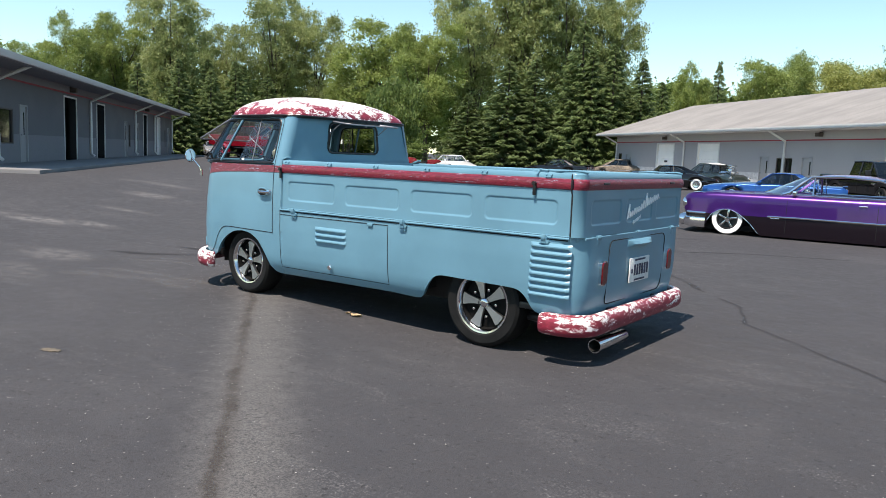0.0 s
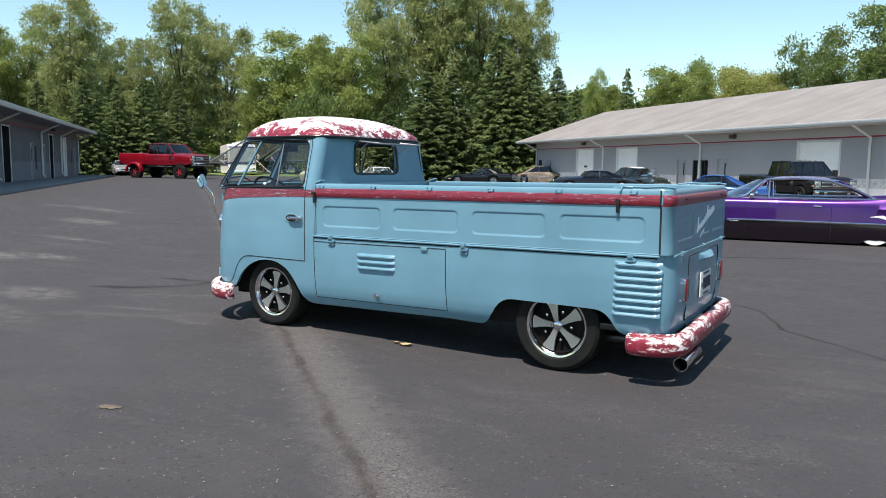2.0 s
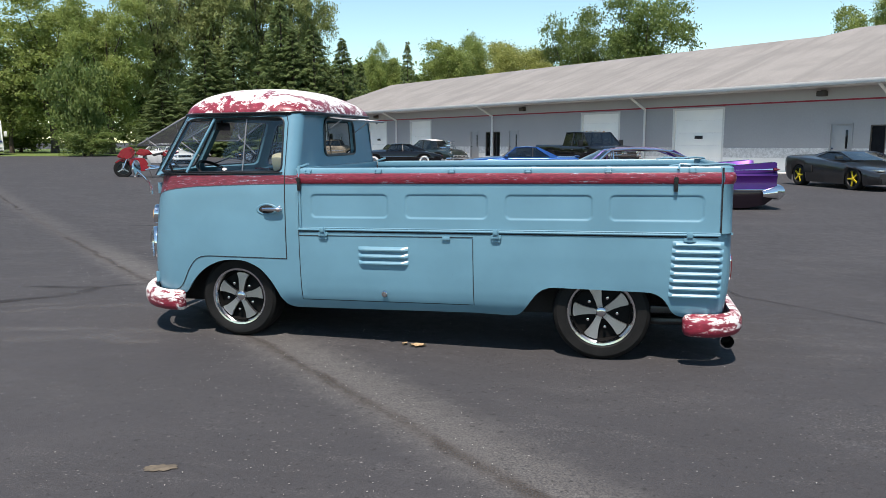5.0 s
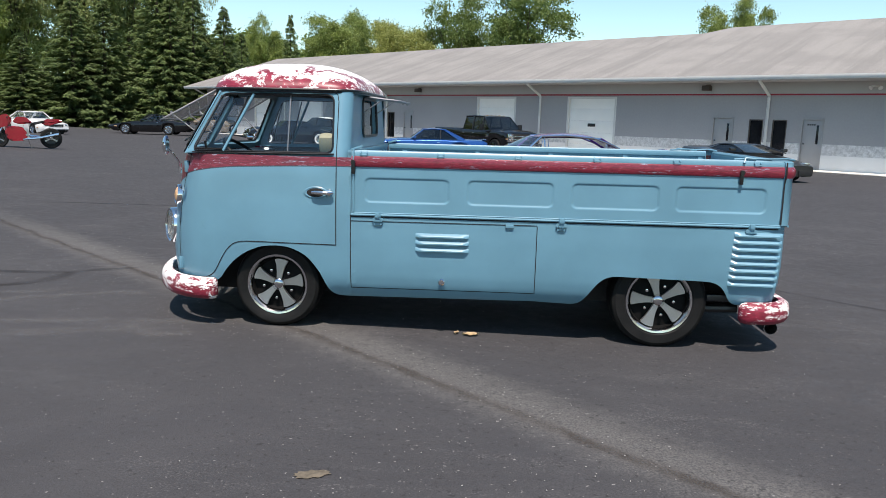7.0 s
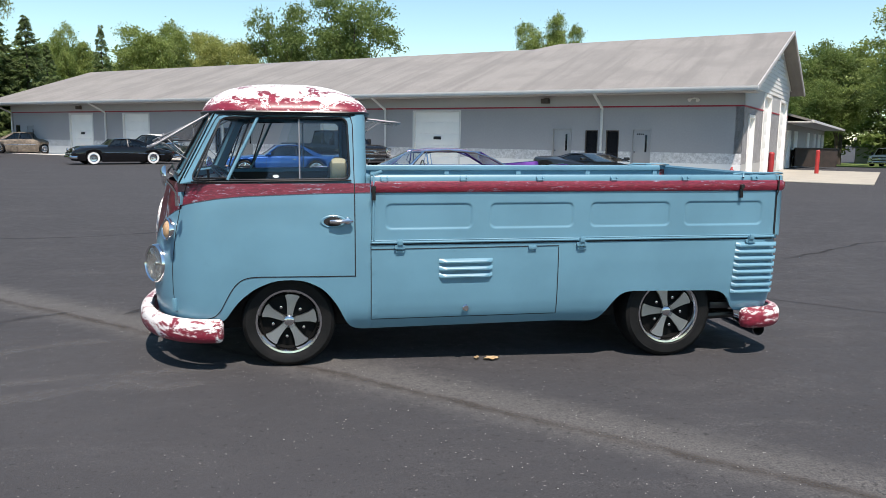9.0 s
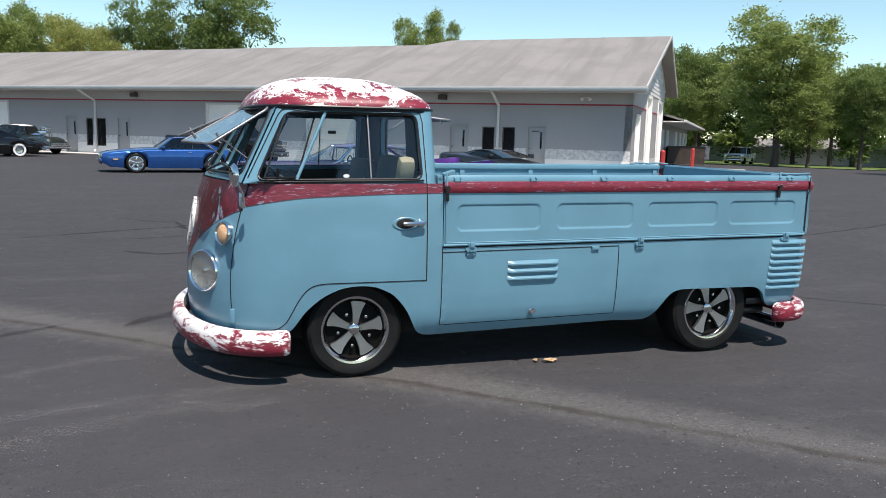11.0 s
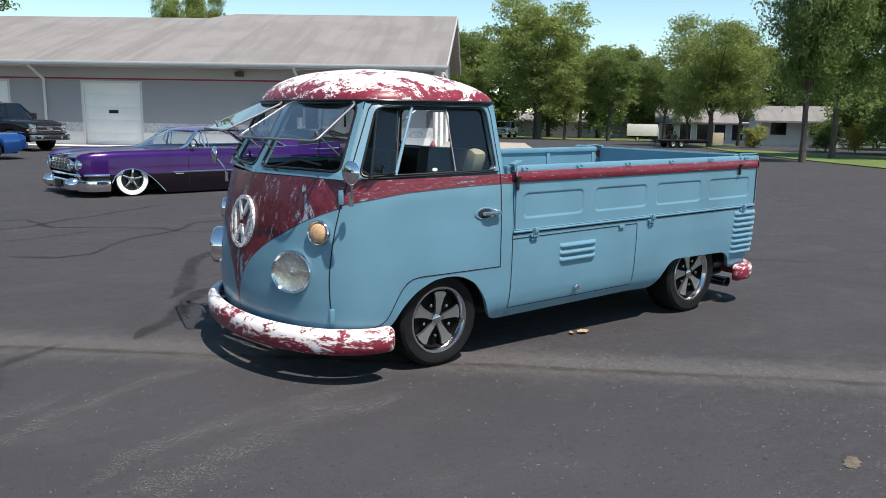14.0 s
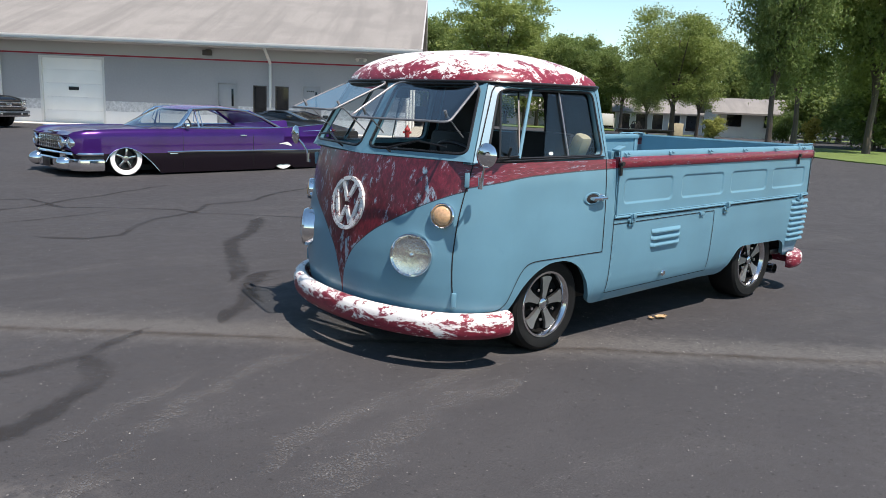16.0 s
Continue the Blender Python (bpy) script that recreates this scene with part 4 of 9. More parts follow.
# lower edge of the body side with its two wheel openings
SILL = [(-0.6, 0.3)] + rounded([(-0.44, 0.292), (-0.39, 0.29), (-0.365, 0.303), (-0.33, 0.363), (-0.277, 0.428), (-0.198, 0.49), (-0.092, 0.534), (0.0, 0.542), (0.092, 0.534), (0.198, 0.484), (0.277, 0.388), (0.325, 0.285), (0.352, 0.235), (0.39, 0.219), (0.45, 0.2185)]) + rounded([(1.63, 0.229), (1.88, 0.217), (1.915, 0.226), (2.02, 0.375), (2.06, 0.408), (2.11, 0.417), (2.7, 0.405), (2.75, 0.39), (2.785, 0.35), (2.83, 0.262), (2.87, 0.255), (2.93, 0.257)]) + [(3.2, 0.265)]


def side_y(z):
    """Half width of the cab and body at a height."""
    if z <= 1.1:
        return W - lerp(z, SIDE_IN)
    return W - 0.021 - (z - 1.1) * 0.285


def round_plan(x_flat, reach, w, p=2.2, n=22):
    """From the middle of the nose to the side: x, y, and how far it faces forward and sideways."""
    out = []
    for k in range(n + 1):
        a = math.pi / 2 * k / n
        c, s = max(0.0, math.cos(a)), max(0.0, math.sin(a))
        fx, fy = c ** (2 - 2 / p), s ** (2 - 2 / p)
        norm = math.hypot(fx / reach, fy / w) or 1
        out.append((x_flat - reach * c ** (2 / p), -w * s ** (2 / p), fx / reach / norm, fy / w / norm))
    return out


def plan_columns():
    cols = [(x, y, a, b, 0.0) for x, y, a, b in round_plan(-0.4, 0.485, W, 2.0)]
    xs = sorted({round(v, 4) for v in [k * 0.04 for k in range(-9, 75)] + [x for x, _ in SILL if -0.4 < x < 2.95] + [0.479]})
    cols += [(x, -W, 0.0, 1.0, 0.0) for x in xs if -0.399 < x <= 2.942]
    for k in range(1, 13):
        a = math.pi / 2 * k / 12
        cols.append((2.98 + 0.17 * math.sin(a) ** 0.9, -W + 0.17 * (1 - math.cos(a) ** 0.9), 0.0, math.cos(a), math.sin(a)))
    cols += [(3.152 + 0.012 * k / 8, -(W - 0.17) * (1 - k / 8), 0.0, 0.0, 1.0) for k in range(1, 9)]
    return cols


def col_point(c, z):
    x, y, f, s, t = c
    return (x + f * lerp(z, NOSE_IN) - t * lerp(z, TAIL_IN), y + s * lerp(z, SIDE_IN), z)


def truck_body():
    bm = bmesh.new()
    cols = plan_columns()
    rows = []
    for c in cols:
        x = c[0]
        lo = lerp(x, SILL) if c[2] < 0.5 else 0.3 - 0.015 * c[2]
        hi = 1.1 if x < 0.4791 and c[4] == 0 else 0.757
        rows.append([col_point(c, lo + (hi - lo) * (k / 22) ** 1.0) for k in range(23)])
    sheet(bm, rows)
    # turned-in lips of the openings
    lips = [[(p[0][0], p[0][1], p[0][2]), (p[0][0], p[0][1] + 0.03 * (1 if abs(p[0][1]) > 0.4 else 0), p[0][2] + 0.012)] for p in rows]
    sheet(bm, lips)
    mirror_y(bm)
    part("body", bm, M_BODY, TRUCK, "satin blue body with worn red V on the nose", angle=50)
    bm = bmesh.new()
    span(bm, (-0.6, -0.58, 0.2), (2.95, 0.58, 0.5))
    span(bm, (-0.48, -0.78, 0.5), (3.072, 0.78, 0.56))
    for x0, x1 in ((0.36, 1.9), (2.86, 3.0)):
        for s in (-1, 1):
            span(bm, (x0, s * 0.62, 0.28), (x1, s * 0.78, 0.5))
    part("underbody", bm, M_DARK, TRUCK, "black underside")


truck_body()


def strip(bm, pts, width, out):
    """A narrow flat line over the body side, pts as (x, z)."""
    fine = []
    for a, b in zip(pts, pts[1:]):
        n = max(1, int(math.hypot(b[0] - a[0], b[1] - a[1]) / 0.03))
        fine += [(a[0] + (b[0] - a[0]) * k / n, a[1] + (b[1] - a[1]) * k / n) for k in range(n)]
    pts = fine + [pts[-1]]
    rows = []
    for i, (x, z) in enumerate(pts):
        a, b = pts[max(i - 1, 0)], pts[min(i + 1, len(pts) - 1)]
        d = Vector((b[0] - a[0], b[1] - a[1])).normalized()
        n = Vector((-d.y, d.x)) * width / 2
        rows.append([(x + n.x, out(x + n.x, z + n.y), z + n.y), (x - n.x, out(x - n.x, z - n.y), z - n.y)])
    sheet(bm, rows)


def plan_at(x):
    """A column of the plan at any distance along the nose's side."""
    for a, b in zip(PLAN, PLAN[1:]):
        if a[0] <= x <= b[0]:
            t = (x - a[0]) / max(1e-6, b[0] - a[0])
            return tuple(p + (q - p) * t for p, q in zip(a, b))
    return PLAN[0]


def outside(x, z, lift=0.0022):
    best = plan_at(x) if x < -0.4 else (x, -W, 0.0, 1.0, 0.0)
    return col_point(best, z)[1] - lift


PLAN = [c for c in plan_columns() if c[1] < -0.5]


def front_at(y, z):
    """x of the nose at a distance from the middle."""
    y = -abs(y)
    cols = sorted(plan_columns()[:23], key=lambda c: -c[1])
    for a, b in zip(cols, cols[1:]):
        ya, yb = col_point(a, z), col_point(b, z)
        if ya[1] >= y >= yb[1]:
            t = (ya[1] - y) / max(1e-6, ya[1] - yb[1])
            return ya[0] + (yb[0] - ya[0]) * t
    return cols[-1][0]


def both_sides(name, make, material, label="", angle=32.0):
    """One part on the near side and its mirror image on the far side."""
    for s in (1, -1):
        bm = bmesh.new()
        make(bm)
        if s < 0:
            bmesh.ops.scale(bm, vec=(1, -1, 1), verts=bm.verts)
        part(name, bm, material, TRUCK, label, angle=angle)


def panel_gaps(bm):
    w = 0.0065
    front = [(-0.645 - 0.03 * math.sin(math.pi * min(1.0, (1.1 - z) / 0.9)), z) for z in [1.1 - 0.04 * k for k in range(20)]]
    rows = []
    for x, z in front:
        c = plan_at(x)
        p = Vector(col_point(c, z))
        n = Vector((-c[2], -c[3], 0)).normalized()
        t = Vector((-n.y, n.x, 0))
        rows.append([p + n * 0.002 + t * w / 2, p + n * 0.002 - t * w / 2])
    sheet(bm, rows)
    strip(bm, [(0.387, 1.1), (0.387, 0.553)], 0.006, outside)
    strip(bm, rounded([(0.384, 0.556), (0.1, 0.559), (-0.21, 0.563), (-0.262, 0.555), (-0.3, 0.522), (-0.345, 0.453), (-0.378, 0.38), (-0.4, 0.34), (-0.43, 0.318), (-0.5, 0.314), (-0.6, 0.314)], 0.02, 2), 0.0055, outside)
    strip(bm, [(0.479, 0.75), (0.479, 0.284), (1.63, 0.286), (1.63, 0.71)], 0.005, outside)
    strip(bm, [(0.479, 0.712), (1.63, 0.716)], 0.005, outside)


both_sides("panel_gap", panel_gaps, M_GAP)


def louver(bm, x0, x1, z, h=0.019, deep=0.016):
    """A pressed louvre: a rounded lip, open below."""
    rows, n = [], 14
    for k in range(n + 1):
        t = k / n
        x = x0 + (x1 - x0) * t
        e = min(1.0, min(t, 1 - t) * (x1 - x0) / 0.018)
        e = math.sqrt(max(0.0, 1 - (1 - e) ** 2))
        rows.append([(x, outside(x, z + h) + 0.002, z + h), (x, outside(x, z) - deep * 0.55 * e, z + h * 0.55), (x, outside(x, z) - deep * e, z + 0.002), (x, outside(x, z) - deep * e, z - h * 0.3), (x, outside(x, z) + 0.002, z - h * 0.35)])
    sheet(bm, rows)


for k in range(3):
    both_sides("louver", lambda bm, k=k: louver(bm, 0.885, 1.215, 0.541 + 0.044 * k), M_BLUE)
for k in range(8):
    both_sides("louver", lambda bm, k=k: louver(bm, 2.795 + 0.0022 * k, 3.084 + 0.0015 * k, 0.392 + 0.0435 * k, 0.02, 0.017), M_BLUE)


def latch(bm, x, z):
    for dx in (-0.022, 0.022):
        tube(bm, [(x + dx, -W - 0.002, z), (x + dx, -W - 0.018, z)], 0.012, 10)
    box(bm, (x, -W - 0.012, z + 0.012), (0.036, 0.024, 0.05), 0.006)
    box(bm, (x, -W - 0.026, z + 0.03), (0.03, 0.014, 0.032), 0.005)
    box(bm, (x, -W - 0.006, z - 0.028), (0.05, 0.012, 0.014), 0.003)


for x in (0.65, 1.775, 2.905):
    both_sides("gate_latch", lambda bm, x=x: latch(bm, x, 0.725), M_BLUE, "blue-painted gate latch")
both_sides("hatch_hinge", lambda bm: box(bm, (1.462, -W - 0.006, 0.708), (0.05, 0.014, 0.022), 0.004), M_BLUE)


def hatch_knob(bm):
    lathe(bm, [(0.0, -W - 0.013), (0.015, -W - 0.012), (0.021, -W - 0.005), (0.021, -W + 0.004)], 16, Matrix.Translation((1.052, 0, 0.345)))


both_sides("hatch_knob", hatch_knob, M_CHROME, "chrome hatch lock")


def door_handle(bm):
    tube(bm, [(0.24, -W + 0.004, 0.882), (0.246, -W - 0.022, 0.882), (0.29, -W - 0.028, 0.882), (0.362, -W - 0.024, 0.882), (0.372, -W - 0.018, 0.882)], [0.01, 0.0115, 0.0115, 0.011, 0.008], 10)
    lathe(bm, [(0.0, -W - 0.02), (0.018, -W - 0.014), (0.024, -W + 0.002)], 14, Matrix.Translation((0.345, 0, 0.882)))


both_sides("door_handle", door_handle, M_CHROME, "chrome door handle")
both_sides("handle_cup", lambda bm: lathe(bm, [(0.062, -W - 0.001), (0.054, -W - 0.0045), (0.046, -W - 0.002), (0.0, -W - 0.0015)], 26, Matrix.Translation((0.262, 0, 0.88)) @ Matrix.Diagonal((1.25, 1, 0.62, 1))), M_BLUE)
# flat dark disc on the cup, painting the shade behind the handle
both_sides("handle_recess", lambda bm: lathe(bm, [(0.044, -W - 0.0032), (0.03, -W - 0.0036), (0.0, -W - 0.0038)], 26, Matrix.Translation((0.262, 0, 0.88)) @ Matrix.Diagonal((1.25, 1, 0.62, 1))), M_DARK, "dark disc painting the shade behind the handle")


# bed: floor, drop sides and tailgate
def pressed(u, v, panels, deep=0.006):
    """Depth of the pressed panels at a place on a gate."""
    d = 0.0
    for a, b, c, e in panels:
        r = 0.035
        qx, qz = abs(u - (a + c) / 2) - (c - a) / 2 + r, abs(v - (b + e) / 2) - (e - b) / 2 + r
        dist = math.hypot(max(qx, 0), max(qz, 0)) + min(max(qx, qz), 0) - r
        d = max(d, deep * step(-dist, 0.0, 0.009))
    return d


def gate_sheet(bm, u0, u1, panels, to3):
    """Pressed outer sheet, folded top rail and plain inner sheet of a gate."""
    us = [u0 + (u1 - u0) * k / 400 for k in range(401)] if u1 - u0 > 2 else [u0 + (u1 - u0) * k / 210 for k in range(211)]
    vs = [0.762 + (1.04 - 0.762) * k / 50 for k in range(51)]
    tail = [(1.046, 0.0), (1.05, -0.008), (1.06, -0.012), (1.08, -0.014), (1.098, -0.012), (1.108, -0.008), (1.112, 0.0), (1.12, 0.0), (1.138, 0.002), (1.147, 0.01), (1.147, 0.028), (1.135, 0.034)]
    rows = []
    for u in us:
        row = [to3(u, 0.03, 0.762)] + [to3(u, pressed(u, v, panels), v) for v in vs] + [to3(u, d, v) for v, d in tail]
        rows.append(row)
    sheet(bm, rows)
    sheet(bm, [[to3(u, 0.034, 1.135), to3(u, 0.03, 1.12), to3(u, 0.03, 0.762)] for u in (u0, u1)])
    for u in (u0, u1):
        sheet(bm, [[to3(u, 0.0, 0.762), to3(u, 0.0, 1.12)], [to3(u, 0.03, 0.762), to3(u, 0.03, 1.12)]])


SIDE_PANELS = [(0.565, 0.828, 1.088, 0.982), (1.196, 0.828, 1.722, 0.982), (1.828, 0.828, 2.352, 0.982), (2.448, 0.828, 2.982, 0.982)]


def side_gate(s):
    bm = bmesh.new()
    gate_sheet(bm, 0.484, 3.067, SIDE_PANELS, lambda u, d, v: (u, s * (W - 0.002 - d), v))
    g = part("side_gate", bm, M_GATE, TRUCK, "blue drop side with pressed panels and worn red belt", angle=40)
    bm = bmesh.new()
    span(bm, (0.49, s * (W - 0.03), 1.105), (3.062, s * (W - 0.06), 1.14), 0.006)
    for k in range(5):
        x = 0.62 + 0.6 * k
        span(bm, (x - 0.02, s * (W - 0.03), 0.775), (x + 0.02, s * (W - 0.053), 1.106), 0.004)
    span(bm, (0.49, s * (W - 0.03), 0.765), (3.062, s * (W - 0.05), 0.8), 0.004)
    span(bm, (0.487, s * (W - 0.036), 0.764), (3.065, s * (W - 0.042), 1.122))
    part("inner_panel", bm, M_BLUE, g, angle=40)
    for k in range(6):
        x = 0.56 + 0.47 * k
        bm = bmesh.new()
        tube(bm, [(x - 0.018, s * (W - 0.012), 1.14), (x - 0.018, s * (W + 0.008), 1.128), (x - 0.018, s * (W + 0.008), 1.118), (x + 0.018, s * (W + 0.008), 1.118), (x + 0.018, s * (W + 0.008), 1.128), (x + 0.018, s * (W - 0.012), 1.14)], 0.0045, 6)
        part("tarp_hook", bm, M_BLUE, g)
    for x in (0.497, 2.82):
        bm = bmesh.new()
        box(bm, (x, s * (W + 0.012), 1.045), (0.022, 0.014, 0.085), 0.005)
        tube(bm, [(x, s * W, 1.075), (x, s * (W + 0.03), 1.075)], 0.014, 10)
        part("gate_catch", bm, M_BLACK, g, "dark gate catch")
    return g


for s in (-1, 1):
    side_gate(s)


def hinge_rail(bm):
    tube(bm, [(0.482, -W - 0.004, 0.752), (3.072, -W - 0.004, 0.752)], 0.0075, 8)
    tube(bm, [(0.482, -W - 0.001, 0.7635), (3.072, -W - 0.001, 0.7635)], 0.004, 6)


both_sides("hinge_rail", hinge_rail, M_BLUE)
both_sides("corner_gap", lambda bm: strip(bm, [(3.0745, 1.14), (3.0745, 0.765)], 0.009, lambda x, z: -W - 0.0165 if z > 1.04 else -W - 0.0015), M_GAP)
# second dark disc, deepening that painted handle shade
both_sides("handle_recess", lambda bm: lathe(bm, [(0.04, -W - 0.0035), (0.0, -W - 0.004)], 22, Matrix.Translation((0.25, 0, 0.88)) @ Matrix.Diagonal((1.1, 1, 0.6, 1))), M_DARK)
both_sides("rail_gap", lambda bm: [strip(bm, [(0.482, 0.7405), (3.062, 0.7405)], 0.008, lambda x, z: -W - 0.002), strip(bm, [(0.484, 0.7585), (3.062, 0.7585)], 0.004, lambda x, z: -W - 0.004)], M_GAP)


def tail_gate():
    bm = bmesh.new()
    panels = [(-0.72, 0.828, -0.28, 0.985), (-0.2, 0.828, 0.24, 0.985), (0.32, 0.828, 0.74, 0.985)]
    gate_sheet(bm, -0.79, 0.79, panels, lambda u, d, v: (3.14 - d, u, v))
    for s in (-1, 1):
        rows = []
        for k in range(9):
            a = math.pi / 2 * k / 8
            rows.append([(3.072 + 0.068 * math.sin(a) - d, s * (0.79 + (W - 0.79) * math.cos(a)) - s * d * 0.5, z) for z, d in ((0.762, 0.0), (1.04, 0.0), (1.06, -0.012), (1.08, -0.014), (1.1, -0.012), (1.112, 0.0), (1.138, 0.002), (1.147, 0.014))])
        sheet(bm, rows)
    g = part("tailgate", bm, M_GATE, TRUCK, "blue tailgate with worn red belt and silver script", angle=40)
    bm = bmesh.new()
    span(bm, (3.098, -0.79, 0.764), (3.105, 0.79, 1.122))
    part("inner_panel", bm, M_BLUE, g)
    # slanting handwritten script, as plain strokes
    bm = bmesh.new()
    rnd = random.Random(4)
    for k in range(15):
        y, z = -0.19 + 0.036 * k, 0.85 + 0.0085 * k
        h = 0.1 if k in (0, 8) else rnd.uniform(0.035, 0.06)
        tube(bm, [(3.144, y, z), (3.144, y + h * 0.28, z + h)], 0.0055, 5)
        tube(bm, [(3.144, y + h * 0.28, z + h), (3.144, y + 0.034, z + 0.008)], 0.004, 5)
    part("painted_script", bm, M_SCRIPT, g, "silver painted script")
    bm = bmesh.new()
    for k in range(6):
        y, z = -0.09 + 0.022 * k, 0.812 + 0.0066 * k
        tube(bm, [(3.144, y, z), (3.144, y + 0.01, z + 0.026)], 0.003, 5)
    part("painted_script", bm, M_SCRIPT, g, "silver painted script")
    for y in (-0.56, 0.56):
        bm = bmesh.new()
        box(bm, (3.15, y, 1.085), (0.02, 0.085, 0.016), 0.005)
        part("gate_catch", bm, M_BLACK, g)
    for y in (-0.62, 0.0, 0.62):
        bm = bmesh.new()
        tube(bm, [(3.148, y - 0.03, 0.755), (3.148, y + 0.03, 0.755)], 0.014, 10)
        box(bm, (3.146, y, 0.73), (0.016, 0.05, 0.05), 0.004)
        part("gate_hinge", bm, M_BLUE, g)
    bm = bmesh.new()
    tube(bm, [(3.144, -0.79, 0.754), (3.144, 0.79, 0.754)], 0.007, 8)
    part("hinge_rail", bm, M_BLUE, g)


tail_gate()


def corner_rod(bm):
    """Bent rod and hook that hold the corner of the bed."""
    tube(bm, [(2.78, -W + 0.03, 1.15), (2.88, -W + 0.02, 1.158), (2.98, -W + 0.01, 1.156), (3.082, -W + 0.012, 1.16), (3.142, -W + 0.06, 1.152)], 0.006, 8)
    tube(bm, [(2.83, -W - 0.004, 1.13), (2.84, -W + 0.01, 1.16), (2.9, -W + 0.012, 1.155)], 0.008, 8)
    box(bm, (2.97, -W + 0.02, 1.154), (0.05, 0.024, 0.014), 0.005)


both_sides("corner_rod", corner_rod, M_BLUE)


def front_hook(bm):
    box(bm, (0.515, -W + 0.03, 1.16), (0.07, 0.05, 0.014), 0.004, Matrix.Rotation(radians(-18), 4, "Y"))
    tube(bm, [(0.497, -W + 0.004, 1.15), (0.497, -W - 0.006, 1.1), (0.497, -W - 0.004, 0.77)], 0.006, 6)


both_sides("front_hook", front_hook, M_BLUE)

bm = bmesh.new()
span(bm, (0.46, -0.82, 0.735), (3.112, 0.82, 0.757))
for k in range(11):
    span(bm, (0.5, -0.76 + 0.152 * k - 0.03, 0.757), (3.082, -0.76 + 0.152 * k + 0.03, 0.768), 0.003)
part("bed_floor", bm, M_BLUE, TRUCK, "blue ribbed load floor")
bm = bmesh.new()
for z in (1.0, 1.13):
    span(bm, (0.455, -0.82, z - 0.02), (0.482, 0.82, z + 0.015), 0.004)
span(bm, (0.456, -0.82, 0.757), (0.476, 0.82, 1.13))
part("bed_headboard", bm, M_BLUE, TRUCK)
for k in range(9):
    bm = bmesh.new()
    tube(bm, [(0.478, -0.72 + 0.18 * k, 1.075), (0.5, -0.72 + 0.18 * k, 1.08), (0.5, -0.72 + 0.18 * k, 1.105)], 0.007, 6)
    part("tarp_hook", bm, M_CHROME, TRUCK)


# cab above the belt
def quad_map(c00, c10, c11, c01):
    """Places (u, v) in a quad of 3D corners: lower left, lower right, upper right, upper left."""
    a, b, c, d = (Vector(p) for p in (c00, c10, c11, c01))
    return lambda u, v: (a * (1 - u) + b * u) * (1 - v) + (d * (1 - u) + c * u) * v


WIN = [(-0.535, 1.118), (0.362, 1.124), (0.351, 1.476), (-0.365, 1.473)]
CAB = [(-0.6, 1.098), (0.39, 1.098), (0.385, 1.51), (-0.398, 1.51)]


def cab_y(x, z):
    """The cab's side, drawn in towards the windscreen."""
    d = min(0.0, x - (-0.4 + max(0.0, z - 1.1) * 0.5))
    return -side_y(z) + W * (1 - math.sqrt(max(0.0, 1 - (d / 0.485) ** 2)))


def wpt(x, z, lift=0.0):
    return (x, cab_y(x, z) - lift, z)


def frame_between(bm, outer, inner, place, depth, r_out=0.004, r_in=0.05, n=6):
    """A sheet with a round-cornered opening and a turned-in edge; place(a, b, deep)."""
    o, i = soften(outer, r_out, n), soften(inner, r_in, n)
    po, pi = [place(a, b, 0.0) for a, b in o], [place(a, b, 0.0) for a, b in i]
    ring(bm, po, pi)
    ring(bm, pi, [place(a, b, depth) for a, b in i])
    ring(bm, [place(a, b, depth) for a, b in i], [place(a, b, depth) for a, b in o])


def cab_side(bm):
    frame_between(bm, CAB, WIN, lambda a, b, d: (a, cab_y(a, b) + d, b), 0.035, 0.004, 0.05, 8)
    sheet(bm, [[(0.387 + 0.075 * math.sin(a), -side_y(z) + 0.075 * (1 - math.cos(a)), z) for z in (1.09, 1.2, 1.3, 1.4, 1.505)] for a in (math.pi / 2 * k / 8 for k in range(-1, 9))])


both_sides("cab_side", cab_side, M_BLUE, "blue door frame and pillar", 40)


def edge_tube(bm, outline, r, place):
    pts = [place(a, b) for a, b in soften(outline, 0.045, 5)]
    tube(bm, pts + [pts[0], pts[1]], r, 6, cap=False)


both_sides("window_seal", lambda bm: edge_tube(bm, WIN, 0.0065, lambda a, b: wpt(a, b, 0.001)), M_BLACK, "black window rubber")
both_sides("door_line", lambda bm: strip(bm, [(0.386, 1.1), (0.383, 1.44), (0.373, 1.482), (0.34, 1.497), (-0.34, 1.496), (-0.382, 1.486), (-0.402, 1.462), (-0.575, 1.128)], 0.005, lambda x, z: cab_y(x, z) - 0.003), M_GAP)
both_sides("vent_post", lambda bm: tube(bm, [wpt(-0.33, 1.12, -0.01), wpt(-0.158, 1.475, -0.01)], 0.0095, 8), M_BLUE, "blue quarter-light post")
both_sides("belt_seal", lambda bm: tube(bm, [wpt(-0.53 + 0.09 * k, 1.108 + 0.0009 * k, 0.004) for k in range(11)], 0.005, 6), M_BLACK)


def pane(bm, corners, r=0.03):
    """A thin flat pane from 3D corners."""
    m = quad_map(*corners)
    o = [m(u, v) for u, v in soften([(0, 0), (1, 0), (1, 1), (0, 1)], r, 4)]
    bm.faces.new([bm.verts.new(p) for p in o])


